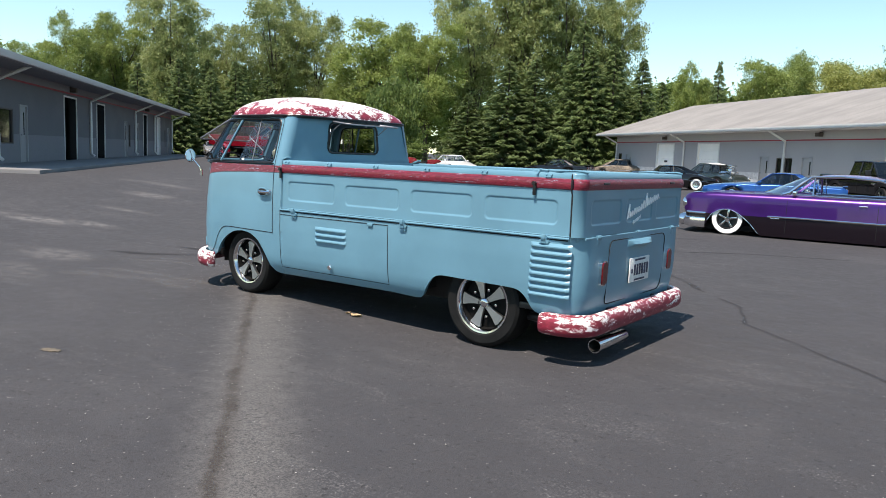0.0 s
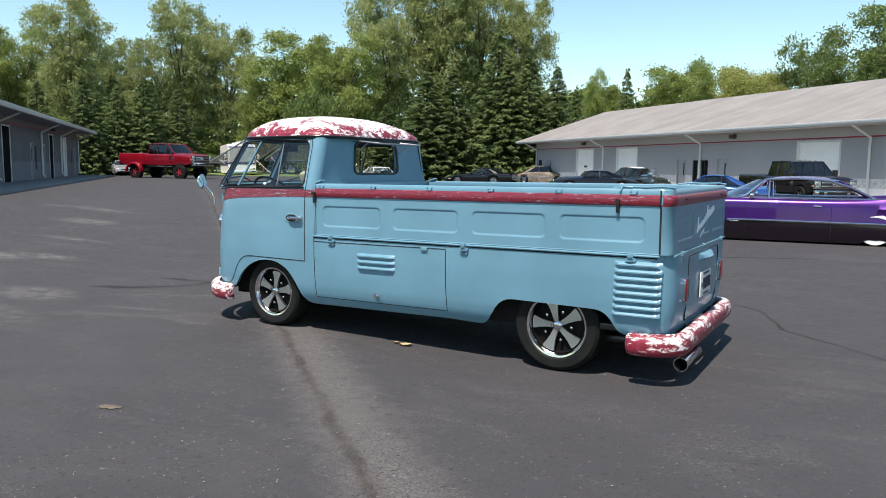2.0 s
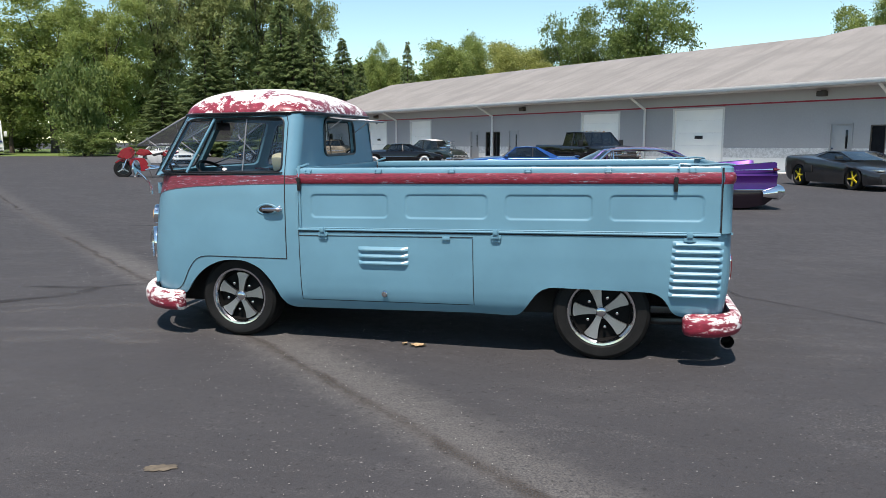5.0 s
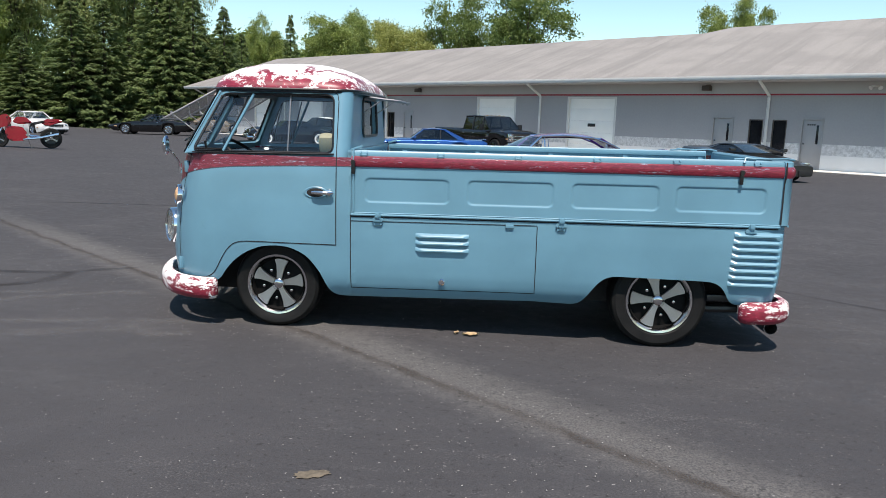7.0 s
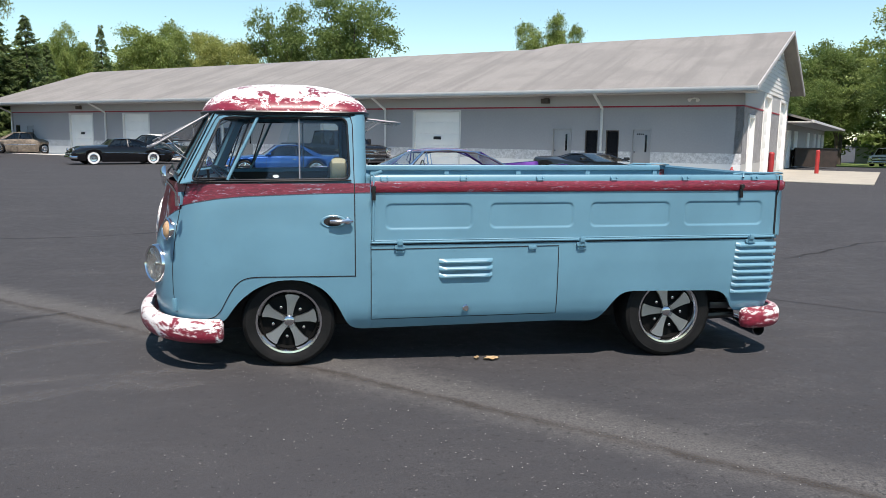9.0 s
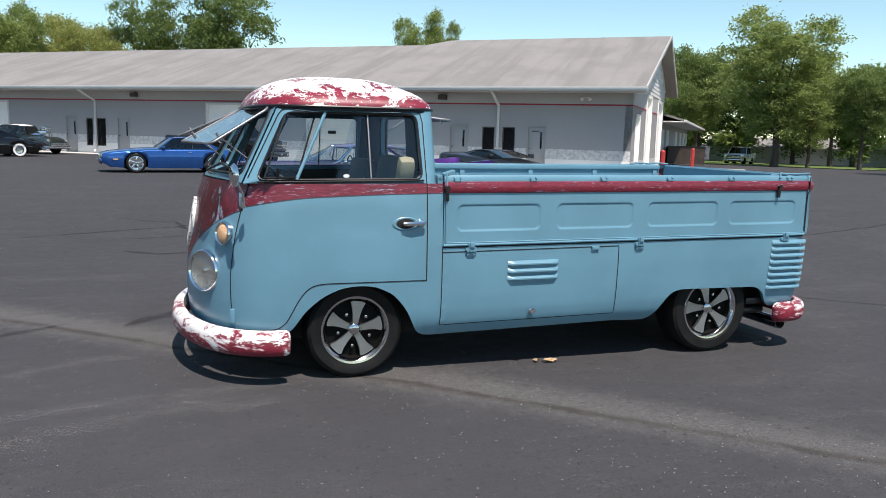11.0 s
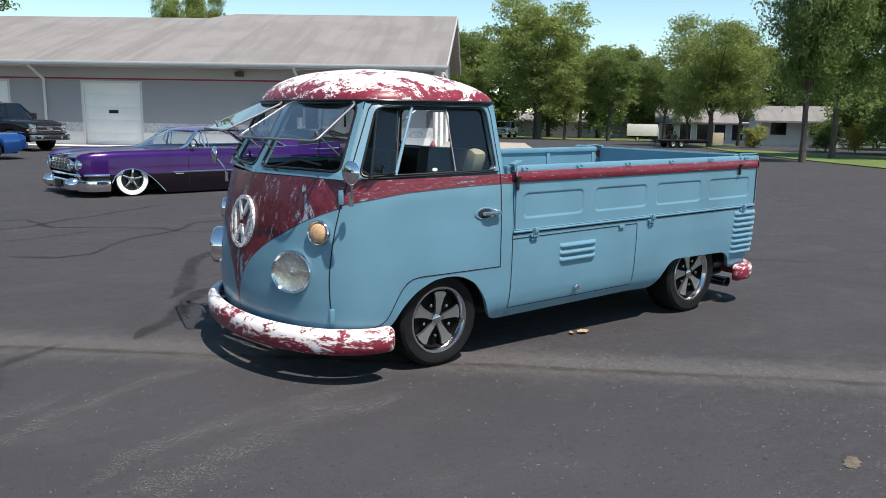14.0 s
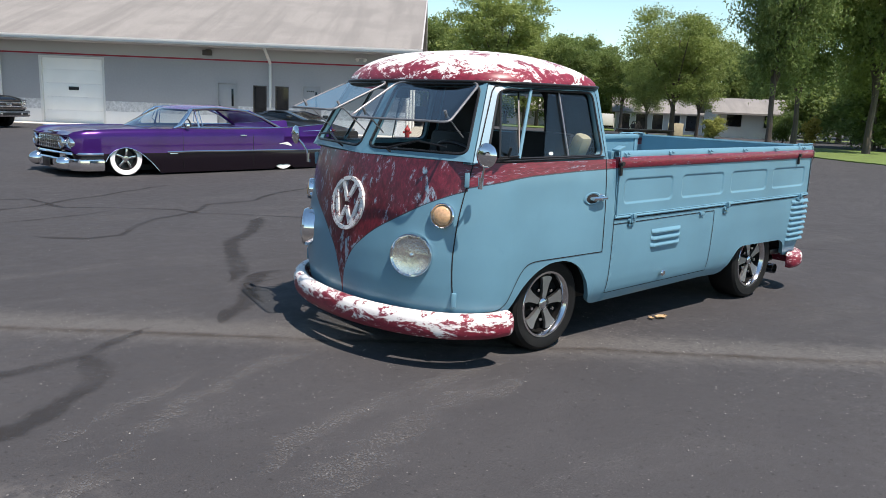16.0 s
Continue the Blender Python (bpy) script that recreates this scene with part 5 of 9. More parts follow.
both_sides("door_glass", lambda bm: pane(bm, [wpt(0.075, 1.12, -0.02), wpt(0.36, 1.12, -0.02), wpt(0.35, 1.474, -0.02), wpt(0.075, 1.474, -0.02)], 0.02), M_CABGLASS, "sliding rear door pane")
both_sides("door_glass_front", lambda bm: pane(bm, [wpt(-0.12, 1.12, -0.026), wpt(0.085, 1.12, -0.026), wpt(0.085, 1.474, -0.026), wpt(0.0, 1.474, -0.026)], 0.02), M_GLASS, "half-open front door pane")
both_sides("glass_edge", lambda bm: tube(bm, [wpt(0.075, 1.12, -0.015), wpt(0.075, 1.474, -0.015)], 0.0045, 6), M_FRAME)


def vent(bm, glass=True):
    """Quarter light, swung a little outwards."""
    m = Matrix.Translation((-0.36, -0.77, 1.3)) @ Matrix.Rotation(radians(20), 4, "Z") @ Matrix.Translation((0.36, 0.77, -1.3))
    c = [m @ Vector(wpt(*p)) for p in ((-0.515, 1.132), (-0.345, 1.132), (-0.182, 1.462), (-0.345, 1.46))]
    if glass:
        pane(bm, c, 0.02)
    else:
        tube(bm, [*c, c[0], c[1]], 0.006, 6, cap=False)
        tube(bm, [c[0].lerp(c[1], 0.4), c[0].lerp(c[1], 0.4) + Vector((0, -0.02, 0.05))], 0.008, 6)


both_sides("vent_glass", vent, M_GLASS)
both_sides("vent_frame", lambda bm: vent(bm, False), M_BLACK)


# windscreen frames: two flat halves each side of a middle post
def screen_corners(grow=0.0):
    base_mid, base_out = Vector((-0.765, -0.0, 1.1)), Vector((-0.6, cab_y(-0.6, 1.098), 1.098))
    top_out, top_mid = Vector((-0.398, cab_y(-0.398, 1.51), 1.507)), Vector((-0.53, 0.0, 1.507))
    return base_mid, base_out, top_out, top_mid


SC = quad_map(*screen_corners())
OPEN_UV = [(0.055, 0.08), (0.945, 0.08), (0.94, 0.94), (0.06, 0.94)]


def bow(u, v, d=0.0):
    """The flat half, bulged forward a little at mid width."""
    p = SC(u, v)
    n = Vector((-0.86, -0.24, 0.45)).normalized()
    return p + n * (0.03 * math.sin(math.pi * min(1, max(0, u)) * 0.9) - d)


def screen_frame(bm):
    frame_between(bm, [(0, 0), (1, 0), (1, 1), (0, 1)], OPEN_UV, lambda a, b, d: bow(a, b, d), 0.03, 0.002, 0.09)


both_sides("windscreen_frame", screen_frame, M_BLUE, "blue windscreen surround", 40)
both_sides("windscreen_seal", lambda bm: tube(bm, [bow(u, v, 0.0) for u, v in soften(OPEN_UV, 0.09, 5)] + [bow(*soften(OPEN_UV, 0.09, 5)[0], 0.0)], 0.008, 6, cap=False), M_BLACK)


def swung(glass, angle):
    """Safari pane, hinged at its top edge and swung out."""
    def make(bm):
        a, b = bow(0.06, 0.94), bow(0.94, 0.94)
        ax = (b - a).normalized()
        m = Matrix.Translation(a) @ Matrix.Rotation(radians(angle), 4, ax) @ Matrix.Translation(-a)
        pts = [m @ bow(u, v, -0.012) for u, v in soften(OPEN_UV, 0.1, 5)]
        if glass:
            bm.faces.new([bm.verts.new(p) for p in pts])
        else:
            tube(bm, [*pts, pts[0]], 0.0065, 8, cap=False)
    return make


def stay(u, angle):
    def make(bm):
        a, b = bow(0.06, 0.94), bow(0.94, 0.94)
        ax = (b - a).normalized()
        m = Matrix.Translation(a) @ Matrix.Rotation(radians(angle), 4, ax) @ Matrix.Translation(-a)
        tube(bm, [bow(u, 0.3, 0.02), m @ bow(u, 0.25, -0.01)], 0.004, 6)
        tube(bm, [m @ bow(u, 0.25, -0.03), m @ bow(u, 0.25, 0.015)], 0.008, 8)
    return make


for s, angle in ((1, -31.0), (-1, -36.0)):
    for name, make, material, label in (("swung_screen_frame", swung(False, angle), M_FRAME, "bright frame of the open windscreen pane"), ("swung_screen_glass", swung(True, angle), M_SCREENGLASS, "open safari windscreen pane"), ("screen_stay", stay(0.12, angle), M_FRAME, ""), ("screen_stay", stay(0.87, angle), M_FRAME, "")):
        bm = bmesh.new()
        make(bm)
        bmesh.ops.scale(bm, vec=(1, s, 1), verts=bm.verts)
        part(name, bm, material, TRUCK, label)


def wiper(bm):
    b = bow(0.3, 0.03)
    tube(bm, [b, b + Vector((-0.03, 0, 0.02)), bow(0.55, 0.16, -0.03), bow(0.8, 0.12, -0.03)], 0.006, 6)


both_sides("wiper", wiper, M_BLACK)


# back wall of the cab with its window
def back_wall(bm):
    frame_between(bm, [(-0.765, 1.09), (0.765, 1.09), (0.645, 1.505), (-0.645, 1.505)], [(-0.32, 1.218), (0.32, 1.218), (0.295, 1.472), (-0.295, 1.472)], lambda a, b, d: (0.463 - d - (b - 1.09) * 0.03, a, b), 0.03, 0.003, 0.06)


bm = bmesh.new()
back_wall(bm)
part("cab_back", bm, M_BLUE, TRUCK, "blue back wall of the cab", angle=40)
bm = bmesh.new()
frame_between(bm, [(-0.74, 1.1), (0.74, 1.1), (0.63, 1.495), (-0.63, 1.495)], [(-0.325, 1.213), (0.325, 1.213), (0.3, 1.477), (-0.3, 1.477)], lambda a, b, d: (0.428 - d - (b - 1.09) * 0.03, a, b), 0.006, 0.001, 0.06)
part("back_lining", bm, M_CABIN, TRUCK, "black lining inside the cab's back wall", angle=40)
both_sides("pillar_lining", lambda bm: sheet(bm, [[wpt(0.372, z, -0.045), wpt(0.43, z, -0.05)] for z in (1.12, 1.3, 1.48)]), M_CABIN)
bm = bmesh.new()
edge = soften([(-0.32, 1.218), (0.32, 1.218), (0.295, 1.472), (-0.295, 1.472)], 0.06, 5)
tube(bm, [(0.466 - (b - 1.09) * 0.03, a, b) for a, b in edge + edge[:1]], 0.01, 6, cap=False)
part("back_window_seal", bm, M_BLACK, TRUCK)


def swung_back(a, b):
    """Place on the rear pane, hinged along its top edge and swung out almost level."""
    d = 1.476 - b
    return (0.462 + d * 0.985, a, 1.486 - d * 0.11)


bm = bmesh.new()
bm.faces.new([bm.verts.new(swung_back(a, b)) for a, b in edge])
back_pane = part("back_window", bm, M_GLASS, TRUCK, "rear window pane swung out level")
bm = bmesh.new()
tube(bm, [swung_back(a, b) for a, b in edge + edge[:1]], 0.007, 6, cap=False)
for s in (-1, 1):
    tube(bm, [(0.45, s * 0.3, 1.37), swung_back(s * 0.3, 1.34)], 0.004, 6)
for s in (-0.12, 0.12):
    tube(bm, [swung_back(s, 1.222), (swung_back(s, 1.222)[0] - 0.005, s, 1.44)], 0.008, 6)
part("back_window_frame", bm, M_FRAME, back_pane, "alloy frame and stays of the rear pane")


# roof
def roof_edge(a, square=1.0):
    """Plan of the gutter: square at the back corners and rounder over the windscreen."""
    c, s = math.cos(a), math.sin(a)
    n = 3.0 + square * (5.0 if c > 0 else 0.3)
    k = (abs(c) ** n + abs(s) ** n) ** (-1 / n)
    return (-0.02 + 0.51 * c * k, 0.732 * s * k)


bm = bmesh.new()
rings = []
for k in range(21):
    rho = math.sin(math.pi / 2 * k / 20)
    rings.append([(-0.02 + (x + 0.02) * rho, y * rho, 1.513 + 0.186 * (1 - rho ** 2.9) ** 0.6) for x, y in (roof_edge(2 * math.pi * j / 120, rho ** 8) for j in range(120))])
rings[0] = [(-0.02, 0, 1.699)] * 120
sheet(bm, rings, close_u=True)
part("roof", bm, M_ROOF, TRUCK, "roof in torn white paint over red", angle=60)
bm = bmesh.new()
rim = [roof_edge(2 * math.pi * j / 120) for j in range(120)]
tube(bm, [(x * 1.012 + 0.001, y * 1.012, 1.507) for x, y in rim + rim[:2]], 0.008, 8, cap=False)
part("rain_gutter", bm, M_BLACK, TRUCK, "black rain gutter")
bm = bmesh.new()
bm.faces.new([bm.verts.new((x * 0.985, y * 0.985, 1.497)) for x, y in rim])
part("headlining", bm, M_CABIN, TRUCK)
bm = bmesh.new()
tube(bm, [(x * 1.006, y * 1.006, 1.494) for x, y in rim + rim[:2]], 0.006, 6, cap=False)
part("gutter_gap", bm, M_BLACK, TRUCK)


# inside the cab
bm = bmesh.new()
span(bm, (-0.5, -0.78, 0.56), (0.42, 0.78, 0.6))
span(bm, (0.41, -0.78, 0.6), (0.43, 0.78, 1.16))
for s in (-1, 1):
    span(bm, (-0.5, s * 0.78, 0.6), (0.4, s * 0.795, 1.1))
part("cab_lining", bm, M_CABIN, TRUCK)
bm = bmesh.new()
span(bm, (-0.62, -0.66, 0.93), (-0.5, 0.66, 1.09), 0.03)
span(bm, (-0.52, -0.72, 0.93), (-0.44, 0.72, 1.085), 0.03)
part("dashboard", bm, M_BLACK, TRUCK)
for y, hi in ((-0.4, 1.24), (0.38, 1.2)):
    bm = bmesh.new()
    span(bm, (-0.02, y - 0.27, 0.74), (0.3, y + 0.27, 0.88), 0.04)
    box(bm, (0.3, y, 0.5 * (0.86 + hi)), (0.1, 0.5, hi - 0.86), 0.045, Matrix.Rotation(radians(9), 4, "Y"))
    part("seat", bm, M_CABIN, TRUCK, "black vinyl seat")
bm = bmesh.new()
box(bm, (0.3, -0.7, 1.16), (0.1, 0.09, 0.17), 0.04, Matrix.Rotation(radians(24), 4, "X"))
part("cushion", bm, M_CREAM, TRUCK, "cream cushion by the door")
bm = bmesh.new()
wheel_m = Matrix.Translation((-0.3, -0.4, 1.06)) @ Matrix.Rotation(radians(-52), 4, "Y")
tube(bm, [wheel_m @ Vector((0, 0.2 * math.cos(a), 0.2 * math.sin(a))) for a in (2 * math.pi * k / 28 for k in range(29))], 0.011, 8, cap=False)
for a in (0.4, 2.75):
    tube(bm, [wheel_m @ Vector((0, 0, 0)), wheel_m @ Vector((0, 0.2 * math.cos(a), 0.2 * math.sin(a)))], 0.008, 6)
tube(bm, [wheel_m @ Vector((0, 0, 0)), (-0.5, -0.4, 0.75)], 0.02, 8)
part("steering_wheel", bm, M_BLACK, TRUCK)
bm = bmesh.new()
box(bm, (-0.5, 0.0, 1.44), (0.02, 0.2, 0.06), 0.012)
tube(bm, [(-0.5, 0, 1.46), (-0.52, 0, 1.5)], 0.008, 6)
part("inside_mirror", bm, M_BLACK, TRUCK)
bm = bmesh.new()
lathe(bm, [(0.0, -side_y(1.143) + 0.02), (0.017, -side_y(1.143) + 0.02), (0.017, -side_y(1.143) + 0.024)], 16, Matrix.Translation((-0.06, 0, 1.14)) @ Matrix.Diagonal((1, 1, 0.55, 1)))
part("window_sticker", bm, M_WPAINT, TRUCK, "small white window sticker")


# nose fittings
def facing(y, z):
    """A frame on the nose, its y axis pointing out of it."""
    p = Vector((front_at(y, z), y, z))
    e = 0.01
    du = Vector((front_at(y + e, z) - front_at(y - e, z), 2 * e, 0))
    dv = Vector((front_at(y, z + e) - front_at(y, z - e), 0, 2 * e))
    n = dv.cross(du).normalized()
    if n.x > 0:
        n = -n
    up = Vector((0, 0, 1))
    up = (up - n * up.dot(n)).normalized()
    side = n.cross(up)
    return Matrix((side, n, up)).transposed().to_4x4(), p


def lamp(y, z, r, ring_w, lens, label, bulge, toe=0.0):
    rot, p = facing(y, z)
    if toe:
        n = Vector((-math.cos(radians(toe)), math.copysign(math.sin(radians(toe)), y), 0.04)).normalized()
        up = (Vector((0, 0, 1)) - n * n.z).normalized()
        rot = Matrix((n.cross(up), n, up)).transposed().to_4x4()
        p = p + n * 0.012
    m = Matrix.Translation(p) @ rot
    bm = bmesh.new()
    lathe(bm, [(r, -0.05), (r, 0.006), (r * 0.97, 0.02), (r - ring_w * 0.5, 0.026), (r - ring_w, 0.016)], 36, m)
    b = part("headlamp" if bulge > 0.03 else "turn_signal", bm, M_CHROME, TRUCK, label)
    bm = bmesh.new()
    q = r - ring_w
    lathe(bm, [(q, 0.014)] + [(q * math.cos(t), 0.014 + bulge * math.sin(t)) for t in (math.pi / 2 * k / 7 for k in range(1, 7))] + [(0.0005, 0.014 + bulge)], 36, m)
    part("lens", bm, lens, b)
    if bulge > 0.03:
        bm = bmesh.new()
        lathe(bm, [(q, 0.014), (q * 0.85, 0.01), (q * 0.45, 0.006), (0.001, 0.004)], 36, m)
        part("reflector", bm, M_LAMP, b)
        bm = bmesh.new()
        lathe(bm, [(0.014, 0.002), (0.012, 0.014), (0.001, 0.017)], 16, m)
        part("bulb_cap", bm, M_CHROME, b)


for s in (-1, 1):
    lamp(s * 0.512, 0.603, 0.118, 0.017, M_LENS, "round chrome-ringed headlamp", 0.034, 38.0)
    lamp(s * 0.64, 0.822, 0.067, 0.016, M_AMBER, "round amber turn signal with chrome ring", 0.022)

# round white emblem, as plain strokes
rotL, pL = facing(0.0, 0.82)
mL = Matrix.Translation(pL) @ rotL
M_EMBLEM = patchy("chipped_white_emblem_paint", 0.45, 0.42, 0.6, 1.0, (1, 1, 1), 24.0, 5.0)
bm = bmesh.new()
lathe(bm, [(0.152, -0.012), (0.152, 0.01), (0.13, 0.01), (0.13, -0.012)], 48, mL)
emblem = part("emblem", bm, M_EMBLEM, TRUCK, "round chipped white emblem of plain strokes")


def stroke(bm, a, b, w=0.025):
    a, b = Vector((a[0], 0, a[1])), Vector((b[0], 0, b[1]))
    d = (b - a).normalized()
    n = Vector((-d.z, 0, d.x)) * w / 2
    q = [a + n, a - n, b - n, b + n]
    rows = [[mL @ (v + Vector((0, h, 0))) for v in q] for h in (-0.012, 0.009)]
    vs = sheet(bm, rows, close_u=True)
    bm.faces.new(vs[1])


for s in (-1, 1):
    for a, b in (((s * 0.062, 0.124), (s * 0.003, 0.012)), ((s * 0.118, 0.062), (s * 0.06, -0.12)), ((s * 0.05, -0.112), (s * 0.003, -0.02))):
        bm = bmesh.new()
        stroke(bm, a, b)
        part("stroke", bm, M_EMBLEM, emblem)


def door_hinge(bm, z):
    c = plan_at(-0.66)
    p = Vector(col_point(c, z)) + Vector((-c[2], -c[3], 0)) * 0.008
    box(bm, p, (0.026, 0.026, 0.075), 0.006, Matrix.Rotation(math.atan2(c[2], c[3]), 4, "Z"))


for z in (0.385, 1.01):
    both_sides("door_hinge", lambda bm, z=z: door_hinge(bm, z), M_BLUE, "blue door hinge")

# mirrors
for s in (-1, 1):
    bm = bmesh.new()
    tube(bm, [(-0.605, s * 0.825, 0.98), (-0.607, s * 0.84, 1.05), (-0.625, s * 0.865, 1.09), (-0.65, s * 0.89, 1.13)], 0.007, 8)
    tube(bm, [(-0.605, s * 0.825, 0.975), (-0.605, s * 0.825, 1.035)], 0.013, 8)
    arm = part("mirror_arm", bm, M_CHROME, TRUCK, "chrome mirror arm")
    bm = bmesh.new()
    mm = Matrix.Translation((-0.652, s * 0.905, 1.15)) @ Matrix.Rotation(radians(90 - s * 12), 4, "Z")
    lathe(bm, [(0.0, 0.022), (0.03, 0.02), (0.05, 0.012), (0.06, 0.0), (0.058, -0.006), (0.0, -0.006)], 28, mm)
    part("mirror_head", bm, M_CHROME, TRUCK, "round chrome mirror")


# bumpers
def bumper(path, z0, z1, name, label):
    """path: (x, y, nx, ny), sweeping a fat rounded bar along the plan."""
    sec = []
    for k in range(13):
        a = -math.pi / 2 + math.pi * k / 12
        sec.append((0.058 * max(0.0, math.cos(a)) ** 0.75, (z0 + z1) / 2 + (z1 - z0) / 2 * math.copysign(abs(math.sin(a)) ** 0.8, math.sin(a))))
    sec += [(-0.012, z1 - 0.004), (-0.012, z0 + 0.004)]
    rows = []
    n = len(path)
    mid = (z0 + z1) / 2
    for i, (x, y, nx, ny) in enumerate(path):
        e = min(i, n - 1 - i) / 3.0
        k = math.sqrt(max(0.02, 1 - (1 - min(1.0, e)) ** 2))
        rows.append([(x + nx * d * k, y + ny * d * k, mid + (z - mid) * (0.45 + 0.55 * k)) for d, z in sec])
    bm = bmesh.new()
    vs = sheet(bm, rows, close_u=True)
    bm.faces.new(vs[0])
    bm.faces.new(vs[-1])
    part(name, bm, M_BUMPER, TRUCK, label, angle=50)


half = [(x, y, -a, -b) for x, y, a, b in round_plan(-0.42, 0.495, W + 0.012, 2.05, 26)]
half += [(x, -W - 0.012 + 0.0 * x, 0.0, -1.0) for x in (-0.405, -0.39, -0.378, -0.37)]
half = [(x - 0.004, y * 0.98, nx, ny) for x, y, nx, ny in half]
bumper([(x, y, a, b) for x, y, a, b in reversed(half)] + [(x, -y, a, -b) for x, y, a, b in half[1:]], 0.182, 0.322, "front_bumper", "front bumper in torn white and red paint")
half = [(3.177, -0.06 * k, 1.0, 0.0) for k in range(0, 12)]
for k in range(1, 13):
    a = math.pi / 2 * k / 12
    half.append((2.997 + 0.18 * math.cos(a), -0.67 - 0.165 * math.sin(a), math.cos(a), -math.sin(a)))
half += [(2.95, -0.837, 0.0, -1.0), (2.92, -0.837, 0.0, -1.0), (2.895, -0.836, 0.0, -1.0), (2.88, -0.835, 0.0, -1.0)]
bumper([(x, y, a, b) for x, y, a, b in reversed(half)] + [(x, -y, a, -b) for x, y, a, b in half[1:]], 0.147, 0.286, "rear_bumper", "rear bumper in torn red and white paint")
for s in (-1, 1):
    for lo, hi in (((2.7, s * 0.7, 0.27), (2.95, s * 0.78, 0.31)), ((3.0, s * 0.35, 0.22), (3.152, s * 0.4, 0.28)), ((-0.9, s * 0.4, 0.22), (-0.7, s * 0.46, 0.28))):
        bm = bmesh.new()
        span(bm, lo, hi, 0.004)
        part("bumper_bracket", bm, M_BLACK, TRUCK)

# tail: lid, lamps, plate, pipe
bm = bmesh.new()
lid = soften([(-0.47, 0.31), (0.47, 0.31), (0.47, 0.725), (-0.47, 0.725)], 0.06, 5)


def tail_x(z):
    return 3.158 - lerp(z, TAIL_IN)


tube(bm, [(tail_x(z) + 0.001, y, z) for y, z in lid + lid[:1]], 0.0035, 5, cap=False)
part("engine_lid_gap", bm, M_GAP, TRUCK)
bm = bmesh.new()
rows = []
for k in range(13):
    t = k / 12
    y = -0.2 + 0.4 * t
    e = math.sin(math.pi * t) ** 0.5
    rows.append([(3.16, y, 0.715), (3.16 + 0.035 * e, y, 0.712 - 0.01 * e), (3.16 + 0.05 * e, y, 0.685), (3.16 + 0.035 * e, y, 0.668), (3.157, y, 0.672)])
sheet(bm, rows)
part("plate_light_hood", bm, M_BLUE, TRUCK, "blue pressed number-plate hood")
bm = bmesh.new()
box(bm, (3.171, 0.0, 0.505), (0.008, 0.33, 0.165), 0.003)
plate = part("number_plate", bm, M_PLATE, TRUCK, "white number plate with dark bars")
bm = bmesh.new()
for k in range(6):
    box(bm, (3.1765, -0.085 + 0.042 * k, 0.505), (0.003, 0.026, 0.075))
box(bm, (3.1765, -0.13, 0.5), (0.003, 0.02, 0.03))
for z in (0.572, 0.437):
    box(bm, (3.1765, 0.0, z), (0.003, 0.17, 0.012))
part("plate_bars", bm, M_INK, plate)
for s in (-1, 1):
    bm = bmesh.new()
    o = soften([(s * 0.553 - 0.044, 0.445), (s * 0.553 + 0.044, 0.445), (s * 0.553 + 0.044, 0.605), (s * 0.553 - 0.044, 0.605)], 0.044, 6)
    prism(bm, o, -0.004, 0.014, lambda a, b, c: (tail_x(b) + c, a, b))
    t = part("tail_lamp", bm, M_CHROME, TRUCK, "oval red tail lamp with chrome rim")
    bm = bmesh.new()
    o = soften([(s * 0.553 - 0.034, 0.453), (s * 0.553 + 0.034, 0.453), (s * 0.553 + 0.034, 0.597), (s * 0.553 - 0.034, 0.597)], 0.034, 6)
    prism(bm, o, 0.0, 0.02, lambda a, b, c: (tail_x(b) + c, a, b))
    part("lens", bm, M_TAIL, t)
bm = bmesh.new()
lathe(bm, [(0.04, -0.62), (0.044, -0.62), (0.044, -0.2), (0.036, -0.18), (0.0, -0.18)], 24, Matrix.Translation((3.165, 0, 0.07)))
pipe = part("exhaust_pipe", bm, M_POLISH, TRUCK, "chrome transverse exhaust tip")
bm = bmesh.new()
lathe(bm, [(0.0405, -0.621), (0.039, -0.5), (0.0, -0.5)], 24, Matrix.Translation((3.165, 0, 0.07)))
part("pipe_bore", bm, M_DARK, pipe, "black inside of the pipe")
bm = bmesh.new()
tube(bm, [(2.6, -0.62, 0.2), (2.75, -0.66, 0.2), (2.92, -0.68, 0.21)], 0.03, 10)
part("tail_pipe", bm, M_BLACK, TRUCK)


